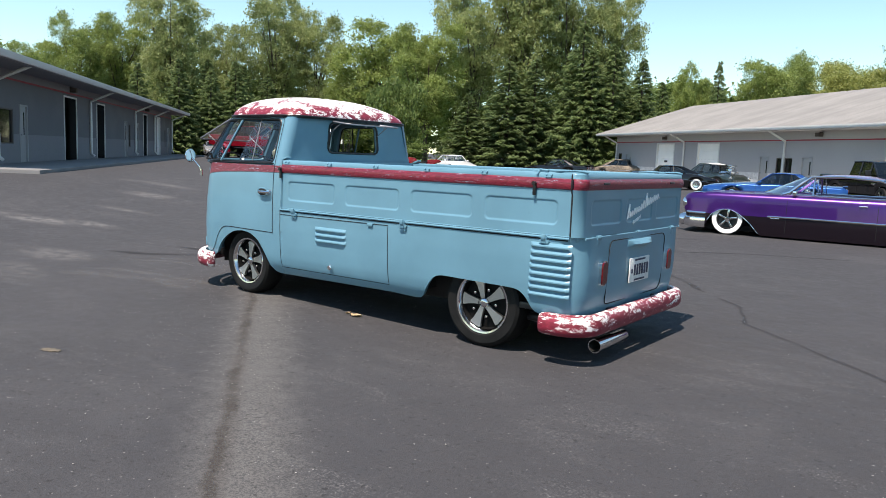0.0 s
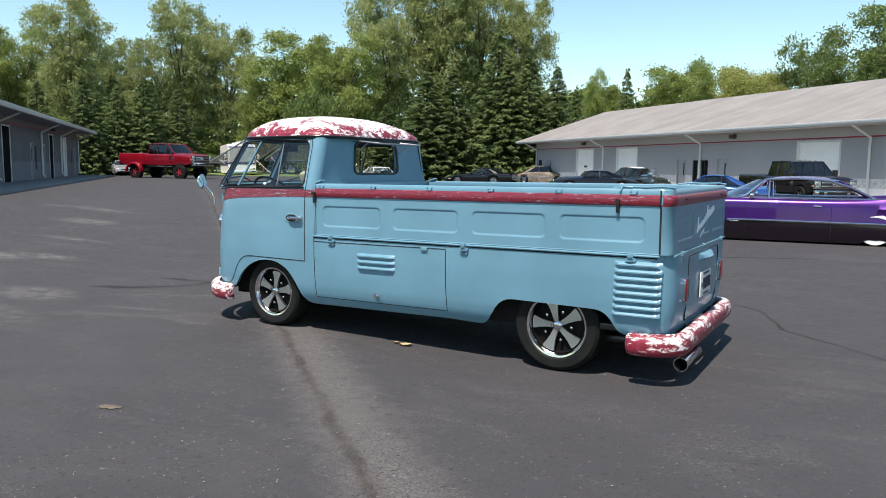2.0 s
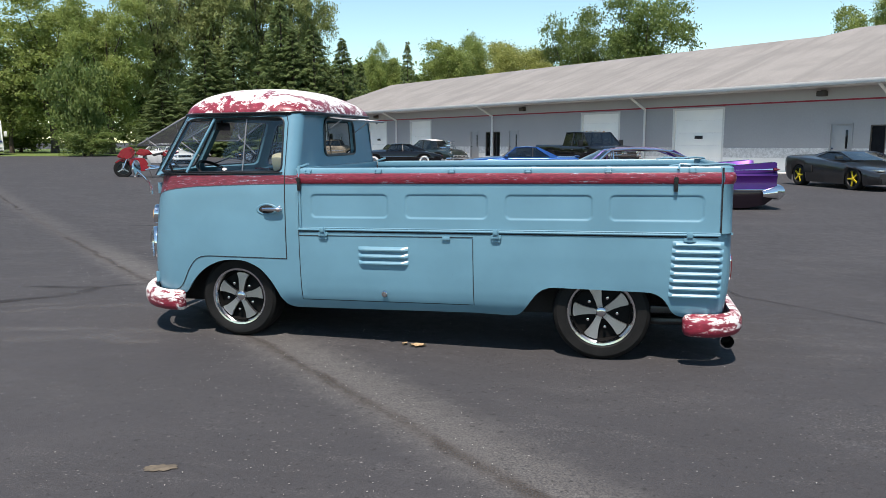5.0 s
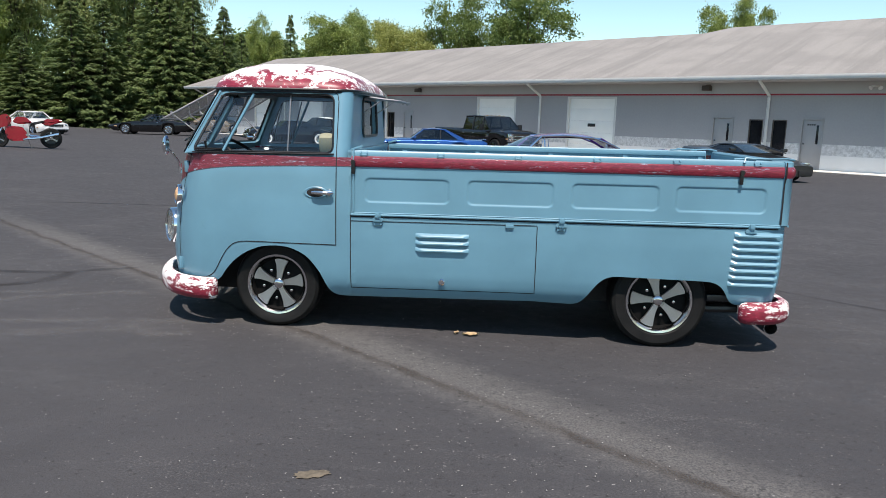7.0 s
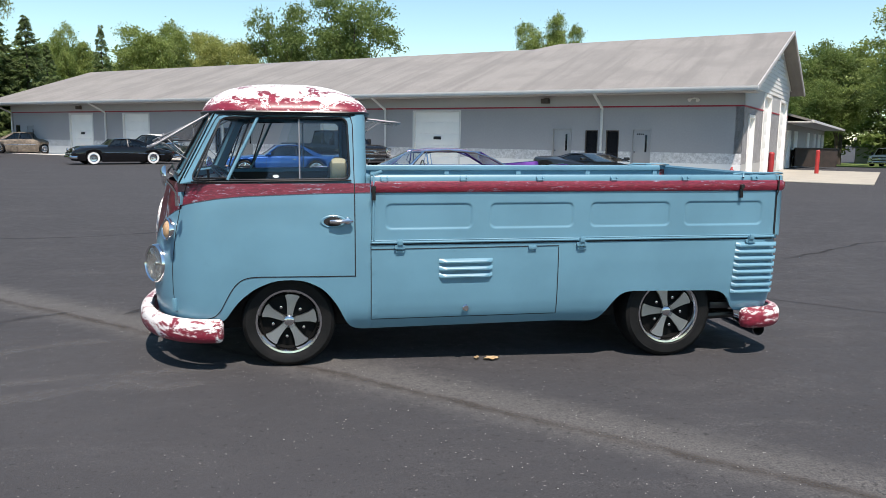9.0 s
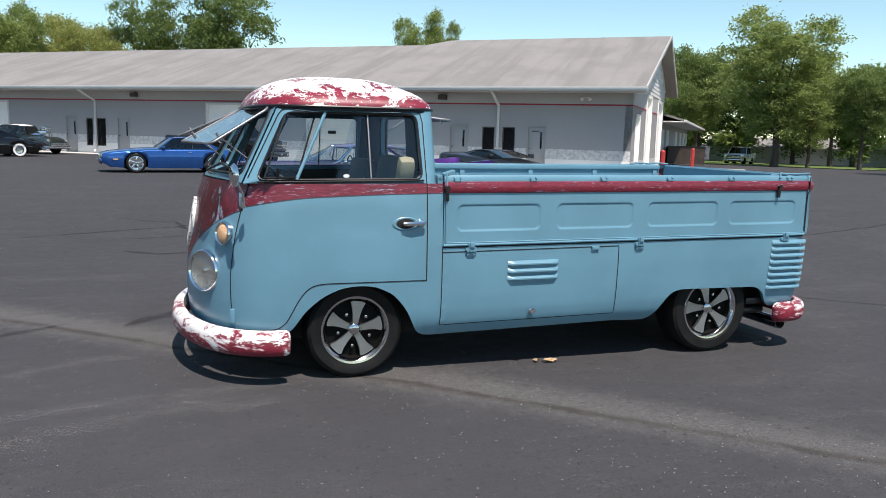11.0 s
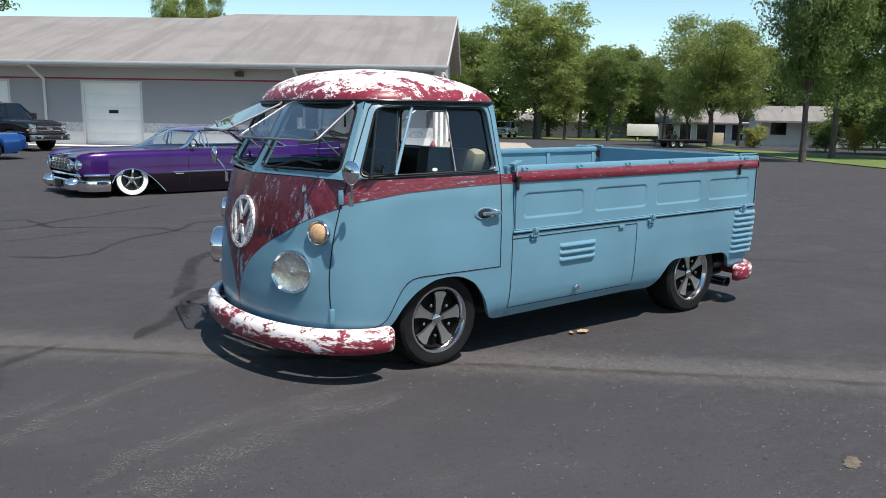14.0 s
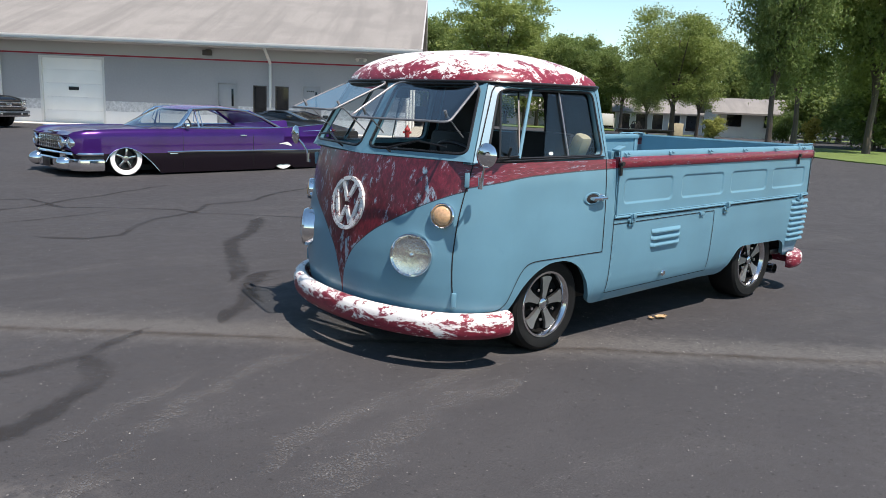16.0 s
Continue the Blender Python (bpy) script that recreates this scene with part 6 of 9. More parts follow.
# wheels
def five_spoke(r, rim_r, width):
    """Wheel with wide fan spokes; its outer face looks along -y."""
    hub = new("wheel")
    hub.parent = TRUCK
    bm = bmesh.new()
    w = width
    lathe(bm, [(rim_r - 0.004, -0.0), (rim_r + 0.012, -0.012), (r * 0.9, -0.016), (r * 0.965, -0.002), (r, 0.025), (r, w - 0.03), (r * 0.96, w), (rim_r, w)], 56)
    tyre = new("tyre", finish(bm, "tyre", M_RUBBER))
    tyre.parent = hub
    bm = bmesh.new()
    lathe(bm, [(rim_r + 0.004, -0.004), (rim_r, -0.01), (rim_r - 0.012, -0.008), (rim_r - 0.022, 0.008), (rim_r - 0.026, 0.02)], 56)
    rim = new("rim", finish(bm, "rim", M_POLISH))
    rim.parent = hub
    bm = bmesh.new()
    lathe(bm, [(rim_r - 0.0255, 0.018), (rim_r - 0.034, 0.05), (0.1, 0.048), (0.03, 0.036), (0.0, 0.036)], 48)
    dish = new("dish", finish(bm, "dish", M_DISH))
    dish.parent = hub
    bm = bmesh.new()
    for k in range(5):
        a = math.pi / 2 + 2 * math.pi * k / 5
        m = Matrix.Rotation(-a, 4, "Y")
        o = [(0.03, -0.016), (0.075, -0.02), (0.12, -0.029), (rim_r - 0.042, -0.043), (rim_r - 0.034, -0.03), (rim_r - 0.032, 0.0), (rim_r - 0.034, 0.03), (rim_r - 0.042, 0.043), (0.12, 0.029), (0.075, 0.02), (0.03, 0.016)]
        b2 = bmesh.new()
        prism(b2, o, 0.0, 0.02, lambda p, q, d: (p, 0.014 + d + 0.1 * (0.12 - p) ** 2, q))
        bmesh.ops.transform(b2, matrix=m, verts=b2.verts)
        me = bpy.data.meshes.new("t")
        b2.to_mesh(me)
        b2.free()
        bm.from_mesh(me)
    spokes = new("spokes", finish(bm, "spokes", M_ALLOY))
    spokes.parent = hub
    for k in range(5):
        a = math.pi / 2 + 2 * math.pi * (k + 0.5) / 5
        bm = bmesh.new()
        lathe(bm, [(0.0, 0.012), (0.009, 0.014), (0.012, 0.024), (0.012, 0.045)], 10, Matrix.Translation((0.095 * math.cos(a), 0, 0.095 * math.sin(a))))
        nut = new("wheel_nut", finish(bm, "wheel_nut", M_CHROME))
        nut.parent = hub
    bm = bmesh.new()
    lathe(bm, [(0.0, 0.006), (0.014, 0.007), (0.026, 0.01), (0.033, 0.017), (0.035, 0.04)], 24)
    cap = new("hub_cap", finish(bm, "hub_cap", M_POLISH))
    cap.parent = hub
    bm = bmesh.new()
    lathe(bm, [(0.041, 0.01), (0.041, 0.03)], 24)
    ring_ = new("cap_ring", finish(bm, "cap_ring", M_BLACK))
    ring_.parent = hub
    return hub


front_wheel = five_spoke(0.277, 0.194, 0.17)
front_wheel.matrix_basis = pose(-0.006, -0.778, 0.277, 0, 8, 0)
again(front_wheel, pose(-0.006, 0.778, 0.277, 0, 20, 180), TRUCK)
rear_wheel = five_spoke(0.298, 0.205, 0.2)
rear_wheel.matrix_basis = pose(2.41, -0.77, 0.2565, 0, -14, 0)
again(rear_wheel, pose(2.41, 0.77, 0.2565, 0, 33, 180), TRUCK)

# ---- other vehicles: x runs back from the front bumper, y across, z up ----
def car_paint(name, color, lower=None, split=0.0, rough=0.25, metal=0.3, flake=0.1, coat=0.8):
    m, nt, p = nodes_of(name)
    v = coords(nt)
    n, fine = noise_of(nt, v, 1.5, 3.0), noise_of(nt, v, 220.0, 2.0)
    col = mixed(nt, ramp(nt, calc(nt, "ADD", calc(nt, "MULTIPLY", n, 0.6), calc(nt, "MULTIPLY", fine, 0.4)), 0.35, 0.65), tone(color, 1 - flake), tone(color, 1 + flake))
    if lower:
        t = nt.nodes.new("ShaderNodeTexCoord")
        s = nt.nodes.new("ShaderNodeSeparateXYZ")
        link(nt, t.outputs["Object"], s.inputs[0])
        col = mixed(nt, calc(nt, "LESS_THAN", s.outputs[2], split), col, lower)
    put(nt, p.inputs["Base Color"], col)
    p.inputs["Metallic"].default_value = metal
    p.inputs["Roughness"].default_value = rough
    p.inputs["Coat Weight"].default_value = coat
    p.inputs["Specular IOR Level"].default_value = 0.3 + 0.25 * coat
    p.inputs["Coat Roughness"].default_value = 0.04
    return m


def shell(sill, top, belt, half, L, wheels, arch, tuck=0.06, crown=0.35, stepx=0.05, skirt=0.0):
    """A car's lower body: profiles along its length, with the wheel openings cut into its sides."""
    bm = bmesh.new()
    xs = sorted({round(L * k / int(L / stepx), 4) for k in range(int(L / stepx) + 1)} | {round(w + s * arch * q, 4) for w in wheels for s in (-1, 1) for q in (0.3, 0.6, 0.8, 0.92, 0.985, 1.0)} | {0.01, L - 0.01})
    rows = []
    for x in xs:
        z0, zt, zb, h = lerp(x, sill), lerp(x, top), lerp(x, belt), lerp(x, half)
        for w in wheels:
            d = abs(x - w)
            if d < arch:
                z0 = max(z0, ARCH_Z + math.sqrt(max(0.0, arch * arch - d * d)) - 0.04)
        if skirt and abs(x - skirt) < 0.22:
            z0 = max(z0, 0.065 * math.sqrt(1 - ((x - skirt) / 0.22) ** 2))
        z0 = min(z0, zb - 0.06)
        zm = z0 + (zb - z0) * 0.55
        row = [(x, -h + tuck, z0), (x, -h + tuck * 0.25, z0 + (zm - z0) * 0.5), (x, -h, zm), (x, -h + 0.008, zb - 0.05), (x, -h + 0.035, zb - 0.012), (x, -h + 0.08, zb)]
        for q in (0.75, 0.5, 0.25, 0.0):
            row.append((x, -(h - 0.08) * q, zb + (zt - zb) * (1 - q ** 2) ** crown))
        row += [(a, -b, c) for a, b, c in reversed(row[:-1])]
        rows.append(row)
    vs = sheet(bm, rows)
    bm.faces.new(vs[0])
    bm.faces.new(vs[-1])
    return bm


ARCH_Z = 0.3


def road_wheel(parent, at, r, rim_r, w, style="spoke", white=0.0, rim_mat=None, n_spoke=5, dark=None):
    """Wheel > tyre (> whitewall), rim, spokes; outer face along -y."""
    hub = new("wheel")
    hub.parent = parent
    hub.matrix_basis = at
    bm = bmesh.new()
    lathe(bm, [(rim_r, 0.0), (rim_r + 0.01, -0.012), (r * 0.9, -0.016), (r * 0.97, -0.002), (r, 0.03), (r, w - 0.03), (r * 0.95, w), (rim_r, w)], 40)
    tyre = new("tyre", finish(bm, "tyre", M_RUBBER))
    tyre.parent = hub
    if white:
        bm = bmesh.new()
        lathe(bm, [(rim_r + 0.004, -0.013), ((rim_r + white) * 0.5, -0.021), (white, -0.019), (white, -0.01)], 40)
        q = new("whitewall", finish(bm, "whitewall", M_WHITEWALL))
        q.parent = tyre
    bm = bmesh.new()
    lathe(bm, [(rim_r + 0.003, -0.006), (rim_r - 0.012, -0.008), (rim_r - 0.02, 0.02), (rim_r - 0.03, 0.06), (0.0, 0.075)], 40)
    rim = new("rim", finish(bm, "rim", dark or rim_mat or M_POLISH))
    rim.parent = hub
    bm = bmesh.new()
    if style == "spoke":
        for k in range(n_spoke):
            a = math.pi / 2 + 2 * math.pi * k / n_spoke
            box(bm, ((rim_r * 0.5) * math.cos(a), 0.015, (rim_r * 0.5) * math.sin(a)), (rim_r * 0.96, 0.03, rim_r * 0.2 if n_spoke < 8 else 0.02), 0.006, Matrix.Rotation(-a, 4, "Y"))
    lathe(bm, [(0.0, -0.012), (0.045, -0.008), (0.06, 0.01), (0.062, 0.05)], 20)
    sp = new("spokes", finish(bm, "spokes", rim_mat or M_POLISH))
    sp.parent = hub
    return hub


def four_wheels(car, front, rear, half, r, rim_r, w, rear_r=None, inset=0.03, **kw):
    rr = rear_r or r
    a = road_wheel(car, pose(front, -half + inset, r, 0, 7, 0), r, rim_r, w, **kw)
    b = a if rr == r else road_wheel(car, pose(rear, -half + inset, rr, 0, 31, 0), rr, rim_r, w, **kw)
    if rr == r:
        again(a, pose(rear, -half + inset, r, 0, 31, 0), car)
    again(a, pose(front, half - inset, r, 0, 50, 180), car)
    again(b, pose(rear, half - inset, rr, 0, 13, 180), car)


def greenhouse(car, paint, a0, a1, c1, c0, zb, zr, wb, wt, posts=(), glass=None, crown=0.05, c_panel=0.0, pillar=0.028, trim=None, roof_paint=None, seats=(), seat_mat=None, bowed=0.1, closed=True):
    """Roof, pillars, panes and seats. a: windscreen foot and head, c: rear pane head and foot."""
    glass = glass or M_GLASS
    bm = bmesh.new()
    rows = []
    for k in range(13):
        t = k / 12
        x = a1 + (c1 - a1) * t
        e = 1 - (2 * t - 1) ** 4
        rows.append([(x, wt * q, zr - 0.015 - 0.03 * (1 - e) + crown * e * (1 - abs(q) ** 2.6)) for q in (-1, -0.96, -0.85, -0.6, -0.3, 0, 0.3, 0.6, 0.85, 0.96, 1)])
    sheet(bm, rows)
    sheet(bm, [[(x, y, z - 0.03) for x, y, z in r] for r in rows])
    part("roof", bm, roof_paint or paint, car, angle=50)
    for s in (-1, 1):
        bm = bmesh.new()
        tube(bm, [(a0, s * wb, zb), (a1, s * wt, zr - 0.035), ((a1 + c1) / 2, s * wt, zr - 0.012), (c1, s * wt, zr - 0.035)], pillar, 8)
        part("roof_rail", bm, trim or paint, car)
        bm = bmesh.new()
        if c_panel:
            sheet(bm, [[(c1 - c_panel * 0.35, s * wt, zr - 0.02), (c1, s * (wt - 0.05), zr - 0.015)], [(c0 - c_panel, s * wb, zb), (c0, s * (wb - 0.06), zb)]])
        tube(bm, [(c1, s * (wt - 0.04), zr - 0.03), (c0, s * (wb - 0.06), zb)], pillar * 1.2, 8)
        part("rear_pillar", bm, paint, car)
        for p in posts:
            bm = bmesh.new()
            xt = a1 + (c1 - a1) * (p - a1) / max(0.01, (c1 - a1))
            tube(bm, [(p, s * wb, zb), (xt, s * wt, zr - 0.03)], pillar, 8)
            part("door_post", bm, trim or M_BLACK, car)
        if not closed:
            continue
        bm = bmesh.new()
        pane(bm, [(a0 + 0.03, s * (wb - 0.012), zb), (c0 - max(c_panel, 0.05), s * (wb - 0.012), zb), (c1 - c_panel * 0.35, s * (wt - 0.012), zr - 0.04), (a1, s * (wt - 0.012), zr - 0.04)], 0.02)
        part("side_glass", bm, glass, car)
    bm = bmesh.new()
    n = 9
    sheet(bm, [[(a0 - bowed * (1 - (2 * k / n - 1) ** 2), wb * 0.97 * (2 * k / n - 1), zb + 0.005), (a1 - 0.3 * bowed * (1 - (2 * k / n - 1) ** 2), wt * 0.95 * (2 * k / n - 1), zr - 0.03)] for k in range(n + 1)])
    part("windscreen", bm, glass, car)
    bm = bmesh.new()
    sheet(bm, [[(c0 + 0.06 * (1 - (2 * k / n - 1) ** 2), wb * 0.92 * (2 * k / n - 1), zb + 0.005), (c1, wt * 0.92 * (2 * k / n - 1), zr - 0.03)] for k in range(n + 1)])
    part("rear_window", bm, glass, car)
    for x in seats:
        for s in (-1, 1):
            bm = bmesh.new()
            box(bm, (x, s * wb * 0.48, zb - 0.08), (0.14, wb * 0.62, 0.42), 0.06, Matrix.Rotation(radians(10), 4, "Y"))
            part("seat", bm, seat_mat or M_CABIN, car)
    bm = bmesh.new()
    tube(bm, [(a0 + 0.42, -wb * 0.5 + 0.17 * math.cos(a), zb - 0.02 + 0.17 * math.sin(a)) for a in (2 * math.pi * k / 16 for k in range(17))], 0.012, 6, cap=False)
    part("steering_wheel", bm, M_BLACK, car)


def blocks(car, name, material, items, label="", bevel=0.01, mirrored=True):
    """Small boxed fittings, each one a part; (x, y, z, sx, sy, sz)."""
    for x, y, z, sx, sy, sz in items:
        for s in (-1, 1) if mirrored and abs(y) > 1e-6 else (1,):
            bm = bmesh.new()
            box(bm, (x, s * y, z), (sx, sy, sz), min(bevel, sx * 0.3, sy * 0.3, sz * 0.3))
            part(name, bm, material, car, label)


def discs(car, name, material, items, label=""):
    """Round lamps looking forwards or back; (x, y, z, r, along)."""
    for x, y, z, r, d in items:
        for s in (-1, 1) if abs(y) > 1e-6 else (1,):
            bm = bmesh.new()
            lathe(bm, [(r, 0.0), (r, 0.03), (r * 0.8, 0.045), (0.001, 0.06)], 20, Matrix.Translation((x, s * y, z)) @ Matrix.Rotation(radians(90 if d < 0 else -90), 4, "Z"))
            part(name, bm, material, car, label)


def floor_pan(car, L, half, z):
    bm = bmesh.new()
    span(bm, (0.25, -half * 0.72, z), (L - 0.25, half * 0.72, z + 0.1))
    part("underbody", bm, M_DARK, car)


def chrome_line(car, pts, half_at, name="chrome_strip", r=0.012, mat_=None):
    for s in (-1, 1):
        bm = bmesh.new()
        tube(bm, [(x, s * (lerp(x, half_at) + 0.004), z) for x, z in pts], r, 6)
        part(name, bm, mat_ or M_CHROME, car)


# long purple fin-tailed hardtop
def swept_bar(bm, path, section):
    """A bar along (x, y, nx, ny), with its section as (out, z); the ends are closed."""
    vs = sheet(bm, [[(x + nx * d, y + ny * d, z) for d, z in section] for x, y, nx, ny in path], close_u=True)
    bm.faces.new(vs[0])
    bm.faces.new(vs[-1])


def finned_hardtop():
    L, FW, RW = 5.17, 0.81, 3.89
    # black below the split holds the dark two-tone and the flank's shade
    paint = car_paint("purple_over_shaded_black_paint", (0.046, 0.008, 0.115), (0.012, 0.006, 0.012), 0.375, 0.28, 0.55, 0.2, 0.45)
    car = thing("finned_hardtop_car", pose(-5.08, 15.4, 0, 0, 0, 6.0), "low purple and black finned hardtop with whitewall tyres", "car", "parked cars")
    half = [(0, 0.8), (0.12, 0.895), (0.4, 0.955), (0.9, 0.97), (2.6, 0.985), (4.3, 0.965), (4.9, 0.93), (L, 0.9)]
    crest = [(0, 0.675), (0.06, 0.715), (0.2, 0.745), (0.6, 0.765), (1.8, 0.775), (2.8, 0.775), (3.3, 0.78), (3.9, 0.8), (4.5, 0.838), (5.12, 0.89), (L, 0.88)]
    deck = [(0, 0.655), (0.1, 0.7), (0.5, 0.745), (1.2, 0.775), (1.8, 0.785), (3.3, 0.77), (4.2, 0.74), (4.9, 0.69), (L, 0.62)]
    sill = [(0, 0.42), (0.1, 0.2), (0.3, 0.1), (0.6, 0.06), (1.3, 0.035), (4.6, 0.035), (4.95, 0.09), (L, 0.26)]

    def opening(x):
        if FW - 0.36 < x <= FW:
            return 0.17 + 0.3 * math.sqrt(1 - ((FW - x) / 0.36) ** 2)
        if FW < x < FW + 0.6:
            return 0.47 * (1 - ((x - FW) / 0.6) ** 1.7)
        if abs(x - RW) < 0.22:
            return 0.035 + 0.08 * math.sqrt(1 - ((x - RW) / 0.22) ** 2)
        return 0.0

    xs = sorted({round(L * k / 100, 4) for k in range(101)} | {FW - 0.359, FW - 0.35, FW - 0.33, FW + 0.59})
    rows = []
    for x in xs:
        h, zc, zd = lerp(x, half), lerp(x, crest), lerp(x, deck)
        z0, cut = lerp(x, sill), opening(x)
        fin = step(x, 3.2, 4.4)
        zs = min(0.66, zc - 0.1)
        row = [(h - 0.03, z0), (h - 0.006, z0 + (0.375 - z0) * 0.6 if z0 < 0.37 else z0 + 0.002), (h, max(z0 + 0.004, 0.385)), (h - 0.016 - 0.03 * fin, max(z0 + 0.008, 0.5)), (h - 0.006, zs - 0.02), (h - 0.02 - 0.05 * fin, zs + (zc - zs) * 0.45), (h - 0.055 - 0.035 * fin, zc - 0.014), (h - 0.085 - 0.012 * fin, zc), (h - 0.13 + 0.02 * fin, zc - 0.016), (h - 0.22, min(zd, zc - 0.03)), ((h - 0.1) * 0.55, zd - 0.004), ((h - 0.1) * 0.25, zd + 0.004), (0.0, zd + 0.006)]
        # the wheel opening cuts the flank off without bending it
        flank = [(z, y) for y, z in row[:5]]
        row = [(lerp(cut + 0.0008 * k, flank), cut + 0.0008 * k) if k < 5 and z < cut + 0.0008 * k else (y, z) for k, (y, z) in enumerate(row)]
        side = [(x, -y, z) for y, z in row]
        rows.append(side + [(a, -b, c) for a, b, c in reversed(side[:-1])])
    bm = bmesh.new()
    vs = sheet(bm, rows)
    bm.faces.new(vs[0])
    bm.faces.new(vs[-1])
    part("body", bm, paint, car, "purple upper body over black lower sides", angle=40)
    floor_pan(car, L, 0.95, 0.07)
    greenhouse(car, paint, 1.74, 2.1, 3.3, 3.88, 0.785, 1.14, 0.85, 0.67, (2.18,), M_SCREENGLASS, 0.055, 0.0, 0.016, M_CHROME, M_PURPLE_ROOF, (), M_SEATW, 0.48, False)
    four_wheels(car, FW, RW, 0.97, 0.288, 0.185, 0.2, inset=0.05, white=0.266, dark=M_BLACK)
    for s in (-1, 1):
        fin = part("fin_trim", tube(bmesh.new(), [(x, s * (lerp(x, half) - 0.096), lerp(x, crest) + 0.004) for x in (3.3, 3.7, 4.1, 4.5, 4.8, 5.08)], 0.008, 6), M_CHROME, car, "chrome edge of the tail fin")
        bm = bmesh.new()
        tube(bm, [(4.35, s * 0.955, 0.745), (4.9, s * 0.93, 0.755), (5.06, s * 0.91, 0.755)], [0.004, 0.012, 0.024], 10)
        part("lamp_pod", bm, M_CHROME, car, "chrome tail lamp spear")
        bm = bmesh.new()
        tube(bm, [(5.08, s * 0.91, 0.755), (5.13, s * 0.908, 0.755), (5.2, s * 0.905, 0.755)], [0.032, 0.03, 0.004], 10)
        part("bullet_lamp", bm, M_TAIL, car)
        # bright edges of the glass, the roof line and the wheel opening
        bm = bmesh.new()
        tube(bm, [(1.74, s * 0.865, 0.79), (2.7, s * 0.885, 0.79), (3.4, s * 0.875, 0.792), (3.86, s * 0.86, 0.8)], 0.015, 6)
        part("belt_trim", bm, M_CHROME, car)
        bm = bmesh.new()
        tube(bm, [(1.68, s * 0.87, 0.785), (1.81, s * 0.86, 0.83), (1.99, s * 0.79, 1.0), (2.12, s * 0.7, 1.11)], [0.02, 0.032, 0.028, 0.016], 8)
        part("screen_pillar", bm, M_CHROME, car, "bright swept windscreen pillar")
        bm = bmesh.new()
        tube(bm, [(2.1, s * 0.685, 1.11), (2.6, s * 0.695, 1.14), (3.18, s * 0.7, 1.1), (3.52, s * 0.76, 0.985), (3.88, s * 0.85, 0.795)], 0.019, 6)
        part("roof_trim", bm, M_CHROME, car)
        bm = bmesh.new()
        tube(bm, [(2.22, s * 0.83, 0.8), (2.1, s * 0.79, 0.9), (2.15, s * 0.72, 1.07), (2.24, s * 0.715, 1.08), (2.26, s * 0.83, 0.8)], 0.008, 6)
        part("quarter_light_frame", bm, M_CHROME, car)
        bm = bmesh.new()
        tube(bm, [(x, s * (lerp(x, half) + 0.002), max(0.04, opening(x))) for x in [FW - 0.35 + 0.06 * k for k in range(16)]], 0.006, 6)
        part("arch_trim", bm, M_CHROME, car)
        # chrome front bumper, wrapped round to the wheel opening
        bm = bmesh.new()
        path = [(-0.05, 0.0, -1, 0), (-0.05, 0.3, -1, 0), (-0.03, 0.58, -1, 0), (0.02, 0.76, -0.9, 0.43), (0.09, 0.88, -0.7, 0.7), (0.18, 0.94, -0.34, 0.94), (0.28, 0.96, 0, 1), (0.43, 0.968, 0, 1)]
        swept_bar(bm, [(x, s * y, nx, s * ny) for x, y, nx, ny in path], [(-0.05, 0.1), (0.0, 0.105), (0.024, 0.14), (0.03, 0.2), (0.024, 0.27), (0.0, 0.29), (-0.05, 0.29)])
        part("front_bumper", bm, M_CHROME, car, "chrome wrap-round bumper")
        bm = bmesh.new()
        swept_bar(bm, [(x, s * y, nx, s * ny) for x, y, nx, ny in path[3:]], [(-0.05, 0.292), (-0.012, 0.295), (-0.012, 0.345), (-0.05, 0.348)])
        part("bumper_vent", bm, M_BLACK, car)
        bm = bmesh.new()
        swept_bar(bm, [(x, s * y, nx, s * ny) for x, y, nx, ny in path], [(-0.05, 0.35), (0.0, 0.352), (0.012, 0.37), (0.0, 0.392), (-0.05, 0.395)])
        part("bumper_lip", bm, M_CHROME, car)
        bm = bmesh.new()
        tube(bm, [(0.03, s * 0.6, 0.215), (-0.06, s * 0.6, 0.215), (-0.12, s * 0.6, 0.215), (-0.16, s * 0.6, 0.215), (-0.175, s * 0.6, 0.215)], [0.12, 0.115, 0.09, 0.05, 0.012], 18)
        part("bumper_bullet", bm, M_CHROME, car)
        bm = bmesh.new()
        tube(bm, [(4.9, s * 0.93, 0.3), (5.1, s * 0.92, 0.33), (5.19, s * 0.8, 0.33), (5.2, s * 0.4, 0.3), (5.2, 0.0, 0.3)], [0.06, 0.12, 0.15, 0.1, 0.09], 14)
        part("rear_bumper", bm, M_CHROME, car)
        for y, back in ((0.56, -0.03), (0.735, 0.03)):
            bm = bmesh.new()
            m = Matrix.Translation((back, s * y, 0.54)) @ Matrix.Rotation(radians(90), 4, "Z")
            lathe(bm, [(0.092, -0.05), (0.092, 0.03), (0.08, 0.045), (0.074, 0.025)], 24, m)
            lamp_ring = part("headlamp", bm, M_CHROME, car, "round headlamp in chrome ring")
            bm = bmesh.new()
            lathe(bm, [(0.076, 0.022), (0.055, 0.042), (0.001, 0.05)], 24, m)
            part("lens", bm, M_LAMP, lamp_ring)
        bm = bmesh.new()
        swept_bar(bm, [(0.2, s * 0.46, -1, 0), (0.22, s * 0.62, -1, 0), (0.27, s * 0.84, -0.95, 0.3)], [(0.0, 0.632), (0.245, 0.64), (0.255, 0.662), (0.0, 0.7)])
        part("lamp_brow", bm, paint, car, "purple brow over the headlamps")
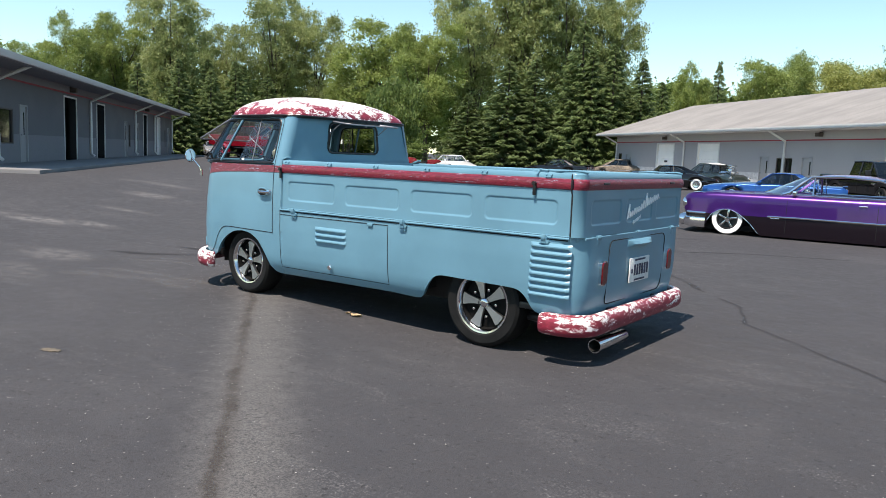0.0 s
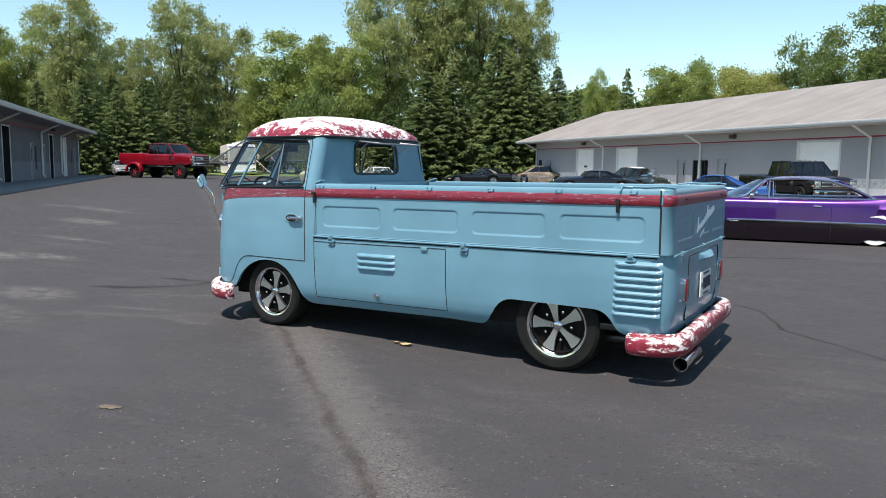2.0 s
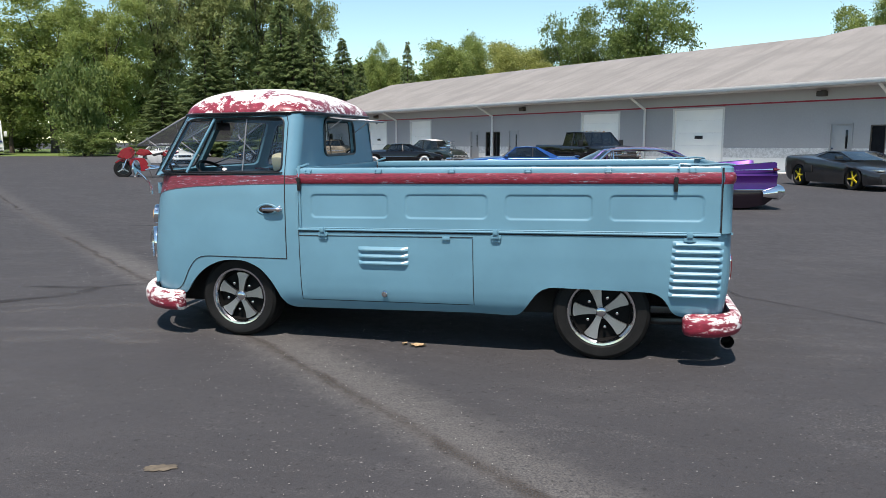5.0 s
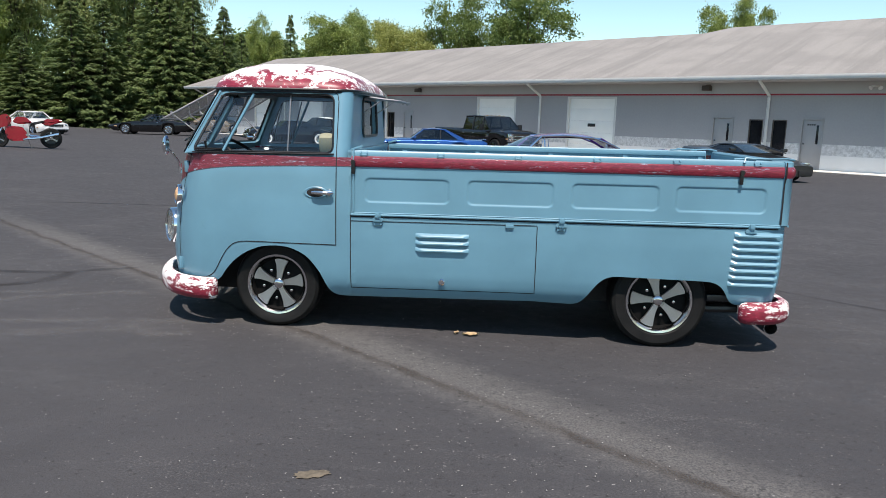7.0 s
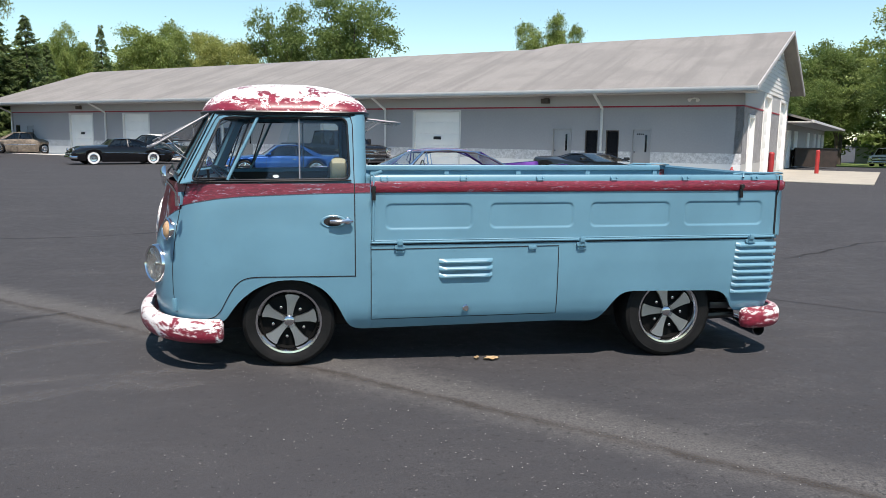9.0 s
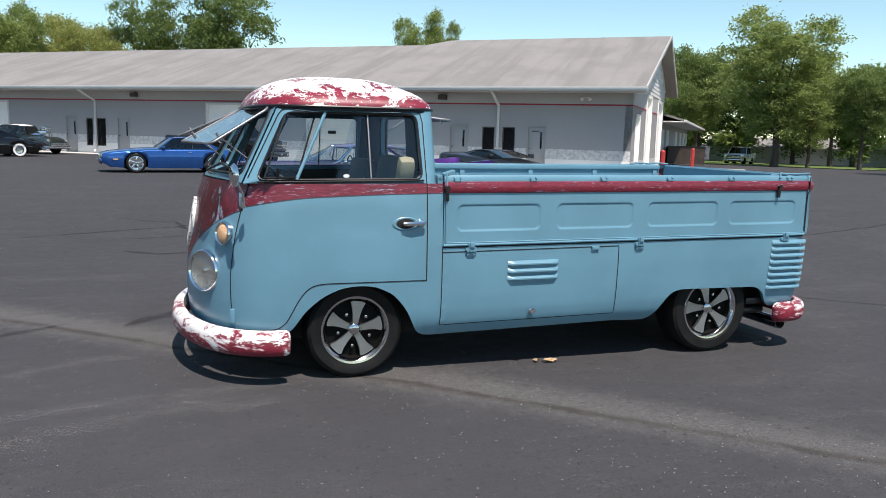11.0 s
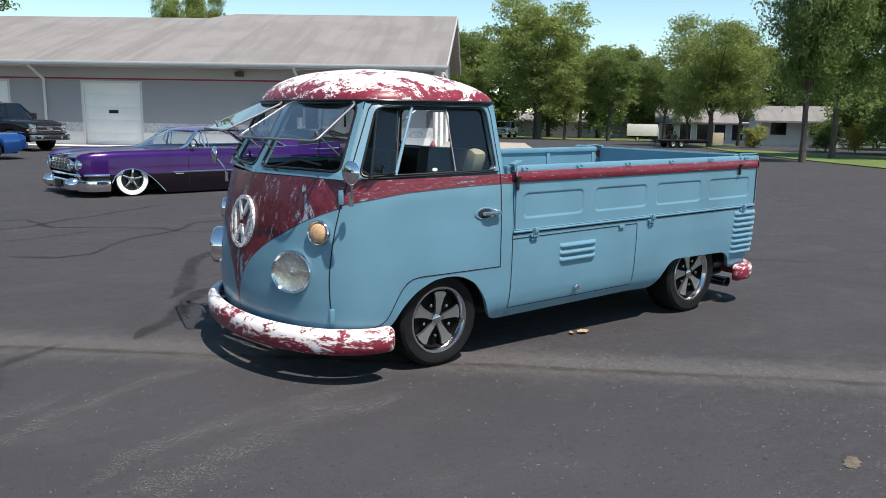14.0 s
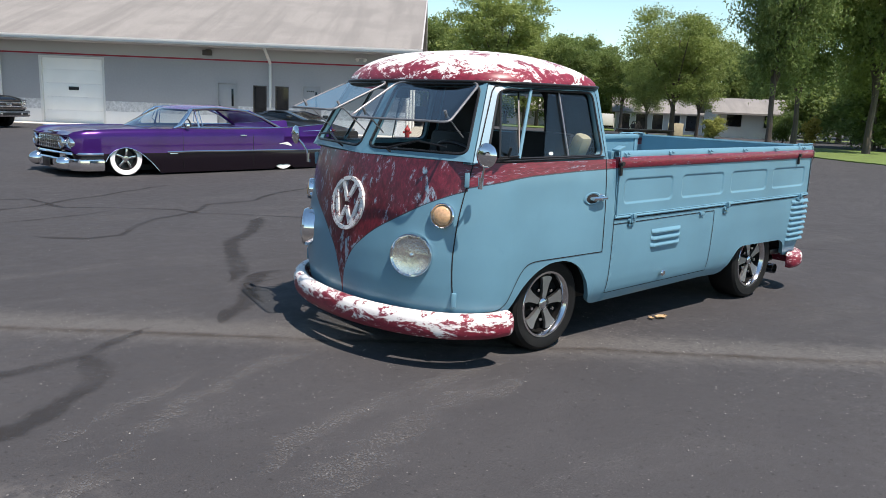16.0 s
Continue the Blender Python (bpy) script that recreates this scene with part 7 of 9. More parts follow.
    chrome_line(car, [(1.5, 0.385), (2.0, 0.392), (3.1, 0.386), (5.05, 0.375)], [(x, w + 0.006) for x, w in half], r=0.017)
    blocks(car, "fender_badge", M_CHROME, [(1.62, 0.982, 0.36, 0.15, 0.012, 0.018)])
    blocks(car, "grille", M_LEAD, [(0.0, 0.0, 0.53, 0.06, 0.94, 0.23)])
    for k in range(4):
        blocks(car, "grille_bar", M_CHROME, [(-0.028, 0.0, 0.44 + 0.058 * k, 0.02, 0.94, 0.011)])
    for k in range(6):
        blocks(car, "grille_stud", M_CHROME, [(-0.03, 0.045 + 0.08 * k, 0.53, 0.022, 0.011, 0.2)])
    blocks(car, "number_plate", M_BLACK, [(-0.1, 0.0, 0.2, 0.02, 0.28, 0.14)])
    blocks(car, "hood_ornament", M_CHROME, [(0.05, 0.0, 0.695, 0.12, 0.26, 0.02)])
    blocks(car, "fender_ornament", M_CHROME, [(0.28, 0.86, 0.752, 0.22, 0.02, 0.012)])
    blocks(car, "door_handle", M_CHROME, [(2.98, 0.985, 0.665, 0.13, 0.02, 0.022)])
    blocks(car, "wing_mirror", M_CHROME, [(1.9, 0.93, 0.83, 0.06, 0.09, 0.07)])
    for x in (1.8, 3.2):
        for s in (-1, 1):
            bm = bmesh.new()
            tube(bm, [(x, s * (lerp(x, half) - 0.004), 0.1), (x, s * (lerp(x, half) - 0.001), 0.39), (x, s * (lerp(x, half) - 0.014), 0.5), (x, s * (lerp(x, half) - 0.006), 0.64), (x, s * (lerp(x, half) - 0.03), 0.73)], 0.004, 5)
            part("door_gap", bm, M_GAP, car)
    bm = bmesh.new()
    tube(bm, [(1.2, -0.5, 0.785), (1.5, -0.5, 0.8), (1.62, -0.42, 0.83)], 0.007, 6)
    part("wiper", bm, M_CHROME, car)
    return car


# body purple made lighter and pinker, painting the roof's reflection
M_PURPLE_ROOF = surface("purple_roof_sheen_paint", (0.13, 0.03, 0.17), 0.22, 0.3, vary=0.15, coat=0.5)
M_SEATW = surface("pale_vinyl", (0.55, 0.54, 0.5), 0.5, vary=0.1)
finned_hardtop()


# blue two-door coupe
def sport_coupe(name, at, paint, label, L, wb0, wb1, hgt, half_w, wheel_r, rim_mat, low=0.16, dark_glass=None, nose=0.62, deck=0.84, group="parked cars", n_spoke=5, rim=0.22, rim_dark=None, blunt=0.0):
    """A low two-door car; blunt raises the leading edge of its hood."""
    global ARCH_Z
    ARCH_Z = wheel_r
    car = thing(name, at, label, "car", group)
    h = half_w
    half = [(0, h * 0.82), (0.2, h * 0.93), (0.8, h), (L * 0.45, h * 0.97), (L * 0.75, h), (L - 0.2, h * 0.93), (L, h * 0.84)]
    belt = [(0, nose - 0.06 + blunt), (0.25, nose + blunt), (0.7, nose + 0.07 + blunt * 0.8), (1.5, nose + 0.2), (L * 0.5, nose + 0.22), (L * 0.74, deck - 0.02), (L - 0.12, deck - 0.03), (L, deck - 0.1)]
    top = [(0, nose - 0.03 + blunt), (0.3, nose + 0.05 + blunt), (0.7, nose + 0.12 + blunt * 0.8), (1.5, nose + 0.26), (L * 0.5, nose + 0.28), (L * 0.8, deck + 0.03), (L - 0.1, deck + 0.02), (L, deck - 0.08)]
    sill = [(0, 0.34), (0.3, low + 0.04), (0.9, low), (L - 0.9, low), (L - 0.2, low + 0.12), (L, 0.4)]
    bm = shell(sill, top, belt, half, L, [wb0, wb1], wheel_r + 0.06)
    part("body", bm, paint, car, angle=40)
    floor_pan(car, L, h, low + 0.04)
    zb = nose + 0.24
    greenhouse(car, paint, L * 0.385, L * 0.485, L * 0.66, L * 0.82, zb, hgt, h * 0.83, h * 0.64, (L * 0.62,), dark_glass, 0.04, 0.3, 0.02, None, None, (L * 0.55,))
    four_wheels(car, wb0, wb1, h, wheel_r, rim, 0.22, inset=0.05, rim_mat=rim_mat, n_spoke=n_spoke, dark=rim_dark)
    discs(car, "headlamp", M_LAMP, [(0.03, h * 0.66, nose - 0.1 + blunt * 0.7, 0.085, -1)])
    blocks(car, "grille", M_BLACK, [(0.0, 0.0, nose - 0.12 + blunt * 0.6, 0.05, h * 0.9, 0.13 + blunt), (-0.01, 0.0, 0.34, 0.05, h * 1.1, 0.1)])
    for k in range(4):
        blocks(car, "grille_bar", M_CHROME, [(-0.03, 0.11 + 0.11 * k, nose - 0.12 + blunt * 0.6, 0.012, 0.012, 0.12 + blunt)])
    blocks(car, "front_bumper", paint, [(-0.02, 0.0, 0.42, 0.12, h * 1.6, 0.1)], bevel=0.03)
    blocks(car, "rear_bumper", paint, [(L, 0.0, 0.46, 0.14, h * 1.66, 0.16)], bevel=0.04)
    blocks(car, "tail_lamp", M_TAIL, [(L - 0.005, h * 0.55, deck - 0.14, 0.04, 0.36, 0.1)])
    blocks(car, "side_marker", M_AMBER, [(0.42, h * 0.965, 0.47, 0.16, 0.02, 0.045)])
    blocks(car, "door_handle", M_CHROME, [(L * 0.6, h * 0.985, 0.72, 0.12, 0.02, 0.03)])
    blocks(car, "wing_mirror", paint, [(L * 0.41, h * 0.95, zb + 0.05, 0.12, 0.13, 0.09)], bevel=0.03)
    blocks(car, "spoiler", paint, [(L - 0.1, 0.0, deck + 0.025, 0.16, h * 1.6, 0.03)], bevel=0.02)
    for x in (L * 0.385, L * 0.655):
        for s in (-1, 1):
            bm = bmesh.new()
            tube(bm, [(x, s * (lerp(x, half) + 0.0005), low + 0.08), (x, s * (lerp(x, half) + 0.0005), zb - 0.06)], 0.004, 5)
            part("door_gap", bm, M_GAP, car)
    return car


P_BLUE = car_paint("bright_blue_car_paint", (0.01, 0.075, 0.27), None, 0, 0.24, 0.5, 0.2)
# its windows stand open; the added dark panes give the cabin's shade
sport_coupe("muscle_coupe", pose(-8.36, 26.02, 0, 0, 0, 9) @ Matrix.Scale(0.87, 4), P_BLUE, "bright metallic blue two-door muscle coupe with polished wheels", 4.86, 1.08, 3.76, 1.26, 0.93, 0.335, M_CHROME, deck=0.86, rim=0.25, dark_glass=M_SMOKE, blunt=0.09)
P_BLACK = car_paint("black_car_paint", (0.005, 0.005, 0.006), None, 0, 0.15, 0.0, 0.1, 0.35)
sport_coupe("black_coupe", pose(-27.4, 45.6, ground_z(-27, 45), 0, 0, 8), P_BLACK, "black wedge-shaped sports coupe with silver wheels", 4.8, 0.98, 3.55, 1.22, 0.9, 0.32, M_POLISH, nose=0.58, deck=0.86)


# mid-engined black wedge with yellow wheels
def wedge_car():
    global ARCH_Z
    ARCH_Z = 0.33
    L = 4.3
    car = thing("supercar", pose(4.16, 20.78, 0, 0, 0, 111.4) @ Matrix.Scale(0.9, 4), "low matt black wedge supercar with yellow wheels", "car", "parked cars")
    P = car_paint("satin_black_paint", (0.012, 0.012, 0.013), None, 0, 0.3, 0.0, 0.1)
    half = [(0, 0.8), (0.3, 0.92), (1.0, 0.97), (2.2, 0.94), (3.4, 1.0), (4.1, 0.97), (4.3, 0.9)]
    belt = [(0, 0.5), (0.5, 0.6), (1.4, 0.74), (2.4, 0.84), (3.4, 0.9), (4.2, 0.92), (4.3, 0.86)]
    top = [(0, 0.52), (0.5, 0.64), (1.3, 0.78), (2.4, 0.9), (3.4, 0.98), (4.2, 0.96), (4.3, 0.88)]
    sill = [(0, 0.2), (0.5, 0.15), (3.9, 0.15), (4.3, 0.3)]
    bm = shell(sill, top, belt, half, L, [0.92, 3.48], 0.385)
    part("body", bm, P, car, angle=40)
    floor_pan(car, L, 0.95, 0.18)
    greenhouse(car, P, 1.15, 2.0, 2.75, 3.6, 0.84, 1.09, 0.76, 0.56, (), M_TINT, 0.03, 0.4, 0.02)
    Y = surface("yellow_wheel_paint", (0.65, 0.48, 0.02), 0.35, vary=0.1)
    four_wheels(car, 0.92, 3.48, 0.97, 0.33, 0.24, 0.25, inset=0.04, rim_mat=Y, dark=M_BLACK)
    blocks(car, "headlamp", M_LAMP, [(0.25, 0.66, 0.57, 0.3, 0.2, 0.05)])
    blocks(car, "air_intake", M_GAP, [(-0.01, 0.5, 0.3, 0.06, 0.5, 0.14), (2.95, 0.985, 0.55, 0.4, 0.03, 0.22)])
    blocks(car, "tail_lamp", M_TAIL, [(4.3, 0.6, 0.76, 0.04, 0.4, 0.07)])
    blocks(car, "wing_mirror", P, [(1.5, 0.98, 0.92, 0.12, 0.2, 0.1)], bevel=0.03)
    return car


wedge_car()


# crew-cab pickups
def crew_pickup(name, at, paint, label, L, wb0, wb1, lift, wheel_r, rim_r, trim, rim_mat, dually=False):
    global ARCH_Z
    ARCH_Z = wheel_r
    car = thing(name, at, label, "pickup truck", "parked cars")
    h, b = 1.0, lift
    half = [(0, 0.92), (0.2, 0.98), (1.0, h), (L, h)]
    belt = [(0, 1.04 + b), (0.15, 1.14 + b), (0.4, 1.2 + b), (1.5, 1.24 + b), (3.9, 1.24 + b), (3.95, 1.28 + b), (L, 1.3 + b)]
    top = [(0, 1.08 + b), (0.15, 1.2 + b), (0.4, 1.27 + b), (1.5, 1.34 + b), (3.9, 1.26 + b), (3.95, 1.29 + b), (L, 1.31 + b)]
    sill = [(0, 0.62 + b), (0.5, 0.52 + b), (L - 0.5, 0.52 + b), (L, 0.62 + b)]
    part("body", shell(sill, top, belt, half, L, [wb0, wb1], wheel_r + 0.1, 0.05), paint, car, angle=40)
    bm = bmesh.new()
    span(bm, (0.4, -0.5, 0.42 + b * 0.8), (L - 0.3, 0.5, 0.62 + b))
    for w in (wb0, wb1):
        tube(bm, [(w, -0.85, wheel_r), (w, 0.85, wheel_r)], 0.07, 10)
    part("chassis", bm, M_DARK, car)
    greenhouse(car, paint, 1.45, 2.2, 3.75, 3.92, 1.24 + b, 1.93 + b, 0.92, 0.78, (2.2, 3.02), M_SMOKE, 0.05, 0.0, 0.035, None, None, (2.75, 3.55))
    kw = dict(rim_mat=rim_mat, dark=M_BLACK)
    four_wheels(car, wb0, wb1, h, wheel_r, rim_r, 0.3, inset=0.0 if not dually else -0.06, **kw)
    for z in (0.84, 0.99):
        blocks(car, "grille_bar", trim, [(-0.035, 0.0, z + b, 0.06, 1.26, 0.075)], bevel=0.02)
    for z in (0.76, 0.915, 1.06):
        blocks(car, "grille_slat", M_LEAD, [(-0.03, 0.0, z + b, 0.03, 1.24, 0.02)])
    blocks(car, "grille_badge", trim, [(-0.06, 0.0, 0.915 + b, 0.03, 0.3, 0.12)], bevel=0.01)
    blocks(car, "grille", M_BLACK, [(0.0, 0.0, 0.91 + b, 0.08, 1.34, 0.4)])
    blocks(car, "headlamp_bezel", trim, [(0.0, 0.8, 0.92 + b, 0.12, 0.3, 0.4)], bevel=0.03)
    blocks(car, "headlamp", M_LAMP, [(-0.03, 0.8, 0.98 + b, 0.1, 0.22, 0.15), (-0.03, 0.82, 0.83 + b, 0.1, 0.16, 0.1)], bevel=0.03)
    blocks(car, "turn_signal", M_AMBER, [(0.08, 0.955, 0.86 + b, 0.1, 0.03, 0.06)])
    blocks(car, "front_bumper", trim, [(-0.09, 0.0, 0.56 + b, 0.2, 1.96, 0.24)], bevel=0.05)
    blocks(car, "bumper_vent", M_BLACK, [(-0.19, 0.0, 0.55 + b, 0.04, 0.9, 0.1), (-0.18, 0.7, 0.55 + b, 0.05, 0.22, 0.1)])
    blocks(car, "rear_bumper", trim, [(L + 0.06, 0.0, 0.62 + b, 0.18, 1.9, 0.2)], bevel=0.04)
    blocks(car, "tail_lamp", M_TAIL, [(L, 0.92, 1.0 + b, 0.05, 0.14, 0.34)])
    blocks(car, "wing_mirror", M_BLACK, [(1.85, 1.16, 1.38 + b, 0.12, 0.22, 0.32)], bevel=0.04)
    blocks(car, "door_handle", trim, [(2.85, 1.012, 1.08 + b, 0.2, 0.03, 0.04), (3.7, 1.012, 1.08 + b, 0.2, 0.03, 0.04)])
    blocks(car, "fender_vent", trim, [(1.62, 1.012, 0.98 + b, 0.24, 0.02, 0.1)])
    blocks(car, "side_step", trim, [(2.75, 0.98, 0.42 + b, 2.2, 0.14, 0.07)], bevel=0.02)
    blocks(car, "roof_marker", M_AMBER, [(2.35, 0.24, 1.975 + b, 0.08, 0.07, 0.025), (2.35, 0.0, 1.985 + b, 0.08, 0.07, 0.025), (2.35, 0.5, 1.955 + b, 0.08, 0.07, 0.025)])
    bm = bmesh.new()
    span(bm, (4.05, -0.86, 1.0 + b), (L - 0.06, 0.86, 1.295 + b))
    part("bed_liner", bm, M_CABIN, car)
    for x in (2.05, 3.02, 3.9):
        for s in (-1, 1):
            bm = bmesh.new()
            tube(bm, [(x, s * 1.0015, 0.6 + b), (x, s * 1.0015, 1.17 + b)], 0.005, 5)
            part("door_gap", bm, M_GAP, car)
    if dually:
        for s in (-1, 1):
            bm = bmesh.new()
            rows = []
            for k in range(15):
                a = math.pi * k / 14
                x, z = wb1 - 0.72 * math.cos(a), wheel_r + 0.02 + 0.66 * math.sin(a)
                rows.append([(x, s * 0.98, z + 0.03), (x, s * 1.2, z), (x, s * 1.25, z - 0.06), (wb1 - 0.6 * math.cos(a), s * 1.25, wheel_r + 0.54 * math.sin(a))])
            sheet(bm, rows)
            part("wide_fender", bm, paint, car, angle=50)
    return car


P_TRUCK = car_paint("black_truck_paint", (0.005, 0.005, 0.006), None, 0, 0.15, 0.0, 0.1, 0.35)
crew_pickup("crew_cab_pickup", pose(-2.67, 30.85, 0, 0, 0, 126) @ Matrix.Scale(0.85, 4), P_TRUCK, "black heavy-duty crew-cab pickup with dark grille", 6.5, 1.02, 5.0, 0.0, 0.42, 0.27, M_POLISH, M_CHROME)
P_REDT = car_paint("red_truck_paint", (0.22, 0.004, 0.012), None, 0, 0.2, 0.2, 0.15)
crew_pickup("lifted_dually_pickup", pose(-42.6, 37.3, ground_z(-45, 37) - 0.1, 0, 0, 186) @ Matrix.Scale(1.04, 4), P_REDT, "lifted bright red dually pickup on large black tyres", 6.5, 1.02, 5.0, 0.5, 0.52, 0.27, M_CHROME, M_REDLINE, True)


# chopped black lead sled and the others of its age
def old_sedan(name, at, paint, label, roof_paint=None, hgt=1.32, wheel_r=0.34, white=0.3, L=5.2, engine=False, sill_z=0.14):
    global ARCH_Z
    ARCH_Z = wheel_r
    car = thing(name, at, label, "car", "parked cars")
    half = [(0, 0.72), (0.15, 0.84), (0.5, 0.93), (1.2, 0.97), (3.4, 0.97), (4.6, 0.93), (L - 0.1, 0.82), (L, 0.7)]
    belt = [(0, 0.6), (0.15, 0.74), (0.5, 0.84), (1.6, 0.9), (3.2, 0.9), (4.2, 0.84), (L - 0.2, 0.68), (L, 0.55)]
    top = [(0, 0.64), (0.15, 0.8), (0.5, 0.95), (1.6, 1.02), (3.2, 1.0), (4.2, 0.92), (L - 0.2, 0.72), (L, 0.58)]
    sill = [(0, 0.36), (0.3, sill_z + 0.08), (1.4, sill_z), (L - 1.0, sill_z), (L, 0.34)]
    part("body", shell(sill, top, belt, half, L, [0.98, 3.98], wheel_r + 0.04), paint, car, angle=40)
    floor_pan(car, L, 0.95, sill_z + 0.04)
    greenhouse(car, paint, 1.75, 2.1, 3.2, 4.1, 0.93, hgt, 0.78, 0.58, (2.75,), M_TINT, 0.06, 0.35, 0.03, None, roof_paint, (2.5, 3.3))
    four_wheels(car, 0.98, 3.98, 0.97, wheel_r, 0.2, 0.19, inset=0.06, white=white, style="cap")
    discs(car, "headlamp", M_LAMP, [(0.1, 0.66, 0.74, 0.1, -1)])
    for k in range(2):
        blocks(car, "grille_bar", M_CHROME, [(0.0, 0.0, 0.48 + 0.1 * k, 0.1, 1.2, 0.035)])
    for k in range(5):
        blocks(car, "grille_tooth", M_CHROME, [(-0.03, 0.1 + 0.12 * k, 0.53, 0.04, 0.03, 0.12)])
    for x in (-0.06, L + 0.05):
        bm = bmesh.new()
        q = -1 if x < 1 else 1
        tube(bm, [(x - q * 0.28, -0.92, 0.38), (x - q * 0.05, -0.8, 0.38), (x, -0.4, 0.38), (x, 0.4, 0.38), (x - q * 0.05, 0.8, 0.38), (x - q * 0.28, 0.92, 0.38)], 0.075, 12)
        part("bumper", bm, M_CHROME, car, "chrome bumper")
    blocks(car, "tail_lamp", M_TAIL, [(L - 0.1, 0.7, 0.62, 0.06, 0.16, 0.08)])
    chrome_line(car, [(1.5, 0.62), (3.0, 0.6), (4.6, 0.5)], half, r=0.01)
    chrome_line(car, [(1.75, 0.92), (3.0, 0.925), (4.0, 0.9)], [(0, 0.8), (5, 0.78)], "belt_trim", 0.008)
    if engine:
        bm = bmesh.new()
        box(bm, (0.95, 0, 1.12), (0.6, 0.4, 0.26), 0.03)
        box(bm, (0.9, 0, 1.32), (0.42, 0.3, 0.14), 0.03)
        box(bm, (0.85, 0, 1.44), (0.36, 0.42, 0.12), 0.04)
        eng = part("engine", bm, M_CHROME, car, "chrome supercharged engine standing out of the hood")
        for k in range(4):
            for s in (-1, 1):
                bm = bmesh.new()
                tube(bm, [(0.75 + 0.14 * k, s * 0.2, 1.06), (0.78 + 0.14 * k, s * 0.42, 1.1), (0.9 + 0.14 * k, s * 0.5, 1.02)], 0.03, 8)
                part("exhaust_stub", bm, M_CHROME, eng)
    return car


old_sedan("lead_sled", pose(-15.95, 36.3, 0, 0, 0, 29) @ Matrix.Scale(0.87, 4), P_BLACK, "chopped black lead-sled coupe with wide whitewalls and chrome grille")
P_GREEN = car_paint("dark_green_paint", (0.012, 0.02, 0.018), None, 0, 0.2, 0.0, 0.2)
old_sedan("drag_coupe", pose(-11.5, 41.0, 0, 0, 0, 146) @ Matrix.Scale(0.87, 4), P_GREEN, "dark vintage drag coupe with white roof and exposed engine", M_WPAINT, 1.55, 0.36, 0.0, 4.6 + 0.4, True, 0.3)
M_RUST = surface("rusty_tan_paint", (0.16, 0.13, 0.1), 0.7, vary=0.6, scale=3, fine=12)
old_sedan("rat_rod_sedan", pose(-21.6, 54.6, 0, 0, 0, 170), M_RUST, "rusty tan weathered vintage sedan", None, 1.4, 0.34, 0.0)
P_SILVER = car_paint("silver_car_paint", (0.45, 0.46, 0.48), None, 0, 0.25, 0.4, 0.1)
sport_coupe("silver_coupe", pose(-55.4, 40.8, ground_z(-55, 40), 0, 0, 150), P_SILVER, "silver sports coupe parked at the wood's edge", 4.6, 0.95, 3.5, 1.28, 0.9, 0.32, M_BLACK)
P_WHITE = car_paint("white_car_paint", (0.7, 0.7, 0.69), None, 0, 0.25, 0.0, 0.05)
sport_coupe("white_coupe", pose(-25.6, 36.4, ground_z(-24, 32) - 0.12, 0, 0, 150) @ Matrix.Scale(0.85, 4), P_WHITE, "white older coupe parked behind the motorcycle", 4.9, 1.0, 3.7, 1.38, 0.92, 0.34, M_CHROME, nose=0.72, deck=0.92)

# ---- motor home, vans and trucks far off ----
def motor_home():
    car = thing("motor_home", pose(-54.4, 52.8, ground_z(-54, 53) - 0.22, 0, 0, 141) @ Matrix.Scale(1.06, 4), "white and blue-striped motor home with curtained windscreen", "motor home")
    bm = bmesh.new()
    o = [(0.05, 0.35), (0.0, 0.5), (0.05, 1.35), (0.3, 2.75), (0.55, 3.0), (9.0, 3.0), (9.1, 2.8), (9.1, 0.5), (8.8, 0.35)]
    prism(bm, o, -1.22, 1.22, lambda a, b, c: (a, c, b))
    part("body", bm, M_WPAINT, car)
    bm = bmesh.new()
    m = quad_map((0.04, -1.1, 1.42), (0.04, 1.1, 1.42), (0.26, 1.06, 2.6), (0.26, -1.06, 2.6))
    for u0, u1 in ((0.0, 0.49), (0.51, 1.0)):
        vs = [bm.verts.new(m(u, v) + Vector((-0.02, 0, 0))) for u, v in ((u0, 0), (u1, 0), (u1, 1), (u0, 1))]
        bm.faces.new(vs)
    part("windscreen", bm, surface("curtained_glass", (0.42, 0.46, 0.42), 0.15, vary=0.35, scale=3, stretch=(1, 4, 0.4)), car, "windscreen with pale curtains behind")
    stripe = surface("blue_stripe", (0.05, 0.06, 0.2), 0.4, vary=0.1)
    blocks(car, "stripe", stripe, [(0.02, 0.0, 1.3, 0.05, 2.3, 0.16), (0.3, 0.0, 2.74, 0.1, 2.3, 0.1)])
    blocks(car, "side_stripe", stripe, [(4.6, 1.225, 1.25, 8.2, 0.012, 0.4)])
    blocks(car, "side_window", M_DARKGLASS, [(1.2, 1.226, 1.95, 0.9, 0.012, 0.7), (3.0, 1.226, 1.95, 1.6, 0.012, 0.7), (5.6, 1.226, 1.95, 1.4, 0.012, 0.7), (7.6, 1.226, 1.95, 0.9, 0.012, 0.6)])
    blocks(car, "headlamp", M_LAMP, [(0.0, 0.85, 0.78, 0.05, 0.5, 0.16)])
    blocks(car, "bumper", M_CHROME, [(-0.05, 0.0, 0.5, 0.16, 2.36, 0.24)], bevel=0.04)
    blocks(car, "air_conditioner", M_WPAINT, [(2.0, 0.0, 3.13, 0.9, 0.7, 0.26), (6.0, 0.0, 3.13, 0.9, 0.7, 0.26)], bevel=0.05)
    blocks(car, "mirror", M_WPAINT, [(0.25, 1.45, 1.9, 0.15, 0.22, 0.4)], bevel=0.04)
    four_wheels(car, 1.0, 6.4, 1.2, 0.42, 0.25, 0.28, inset=0.05, style="cap")
    return car


motor_home()


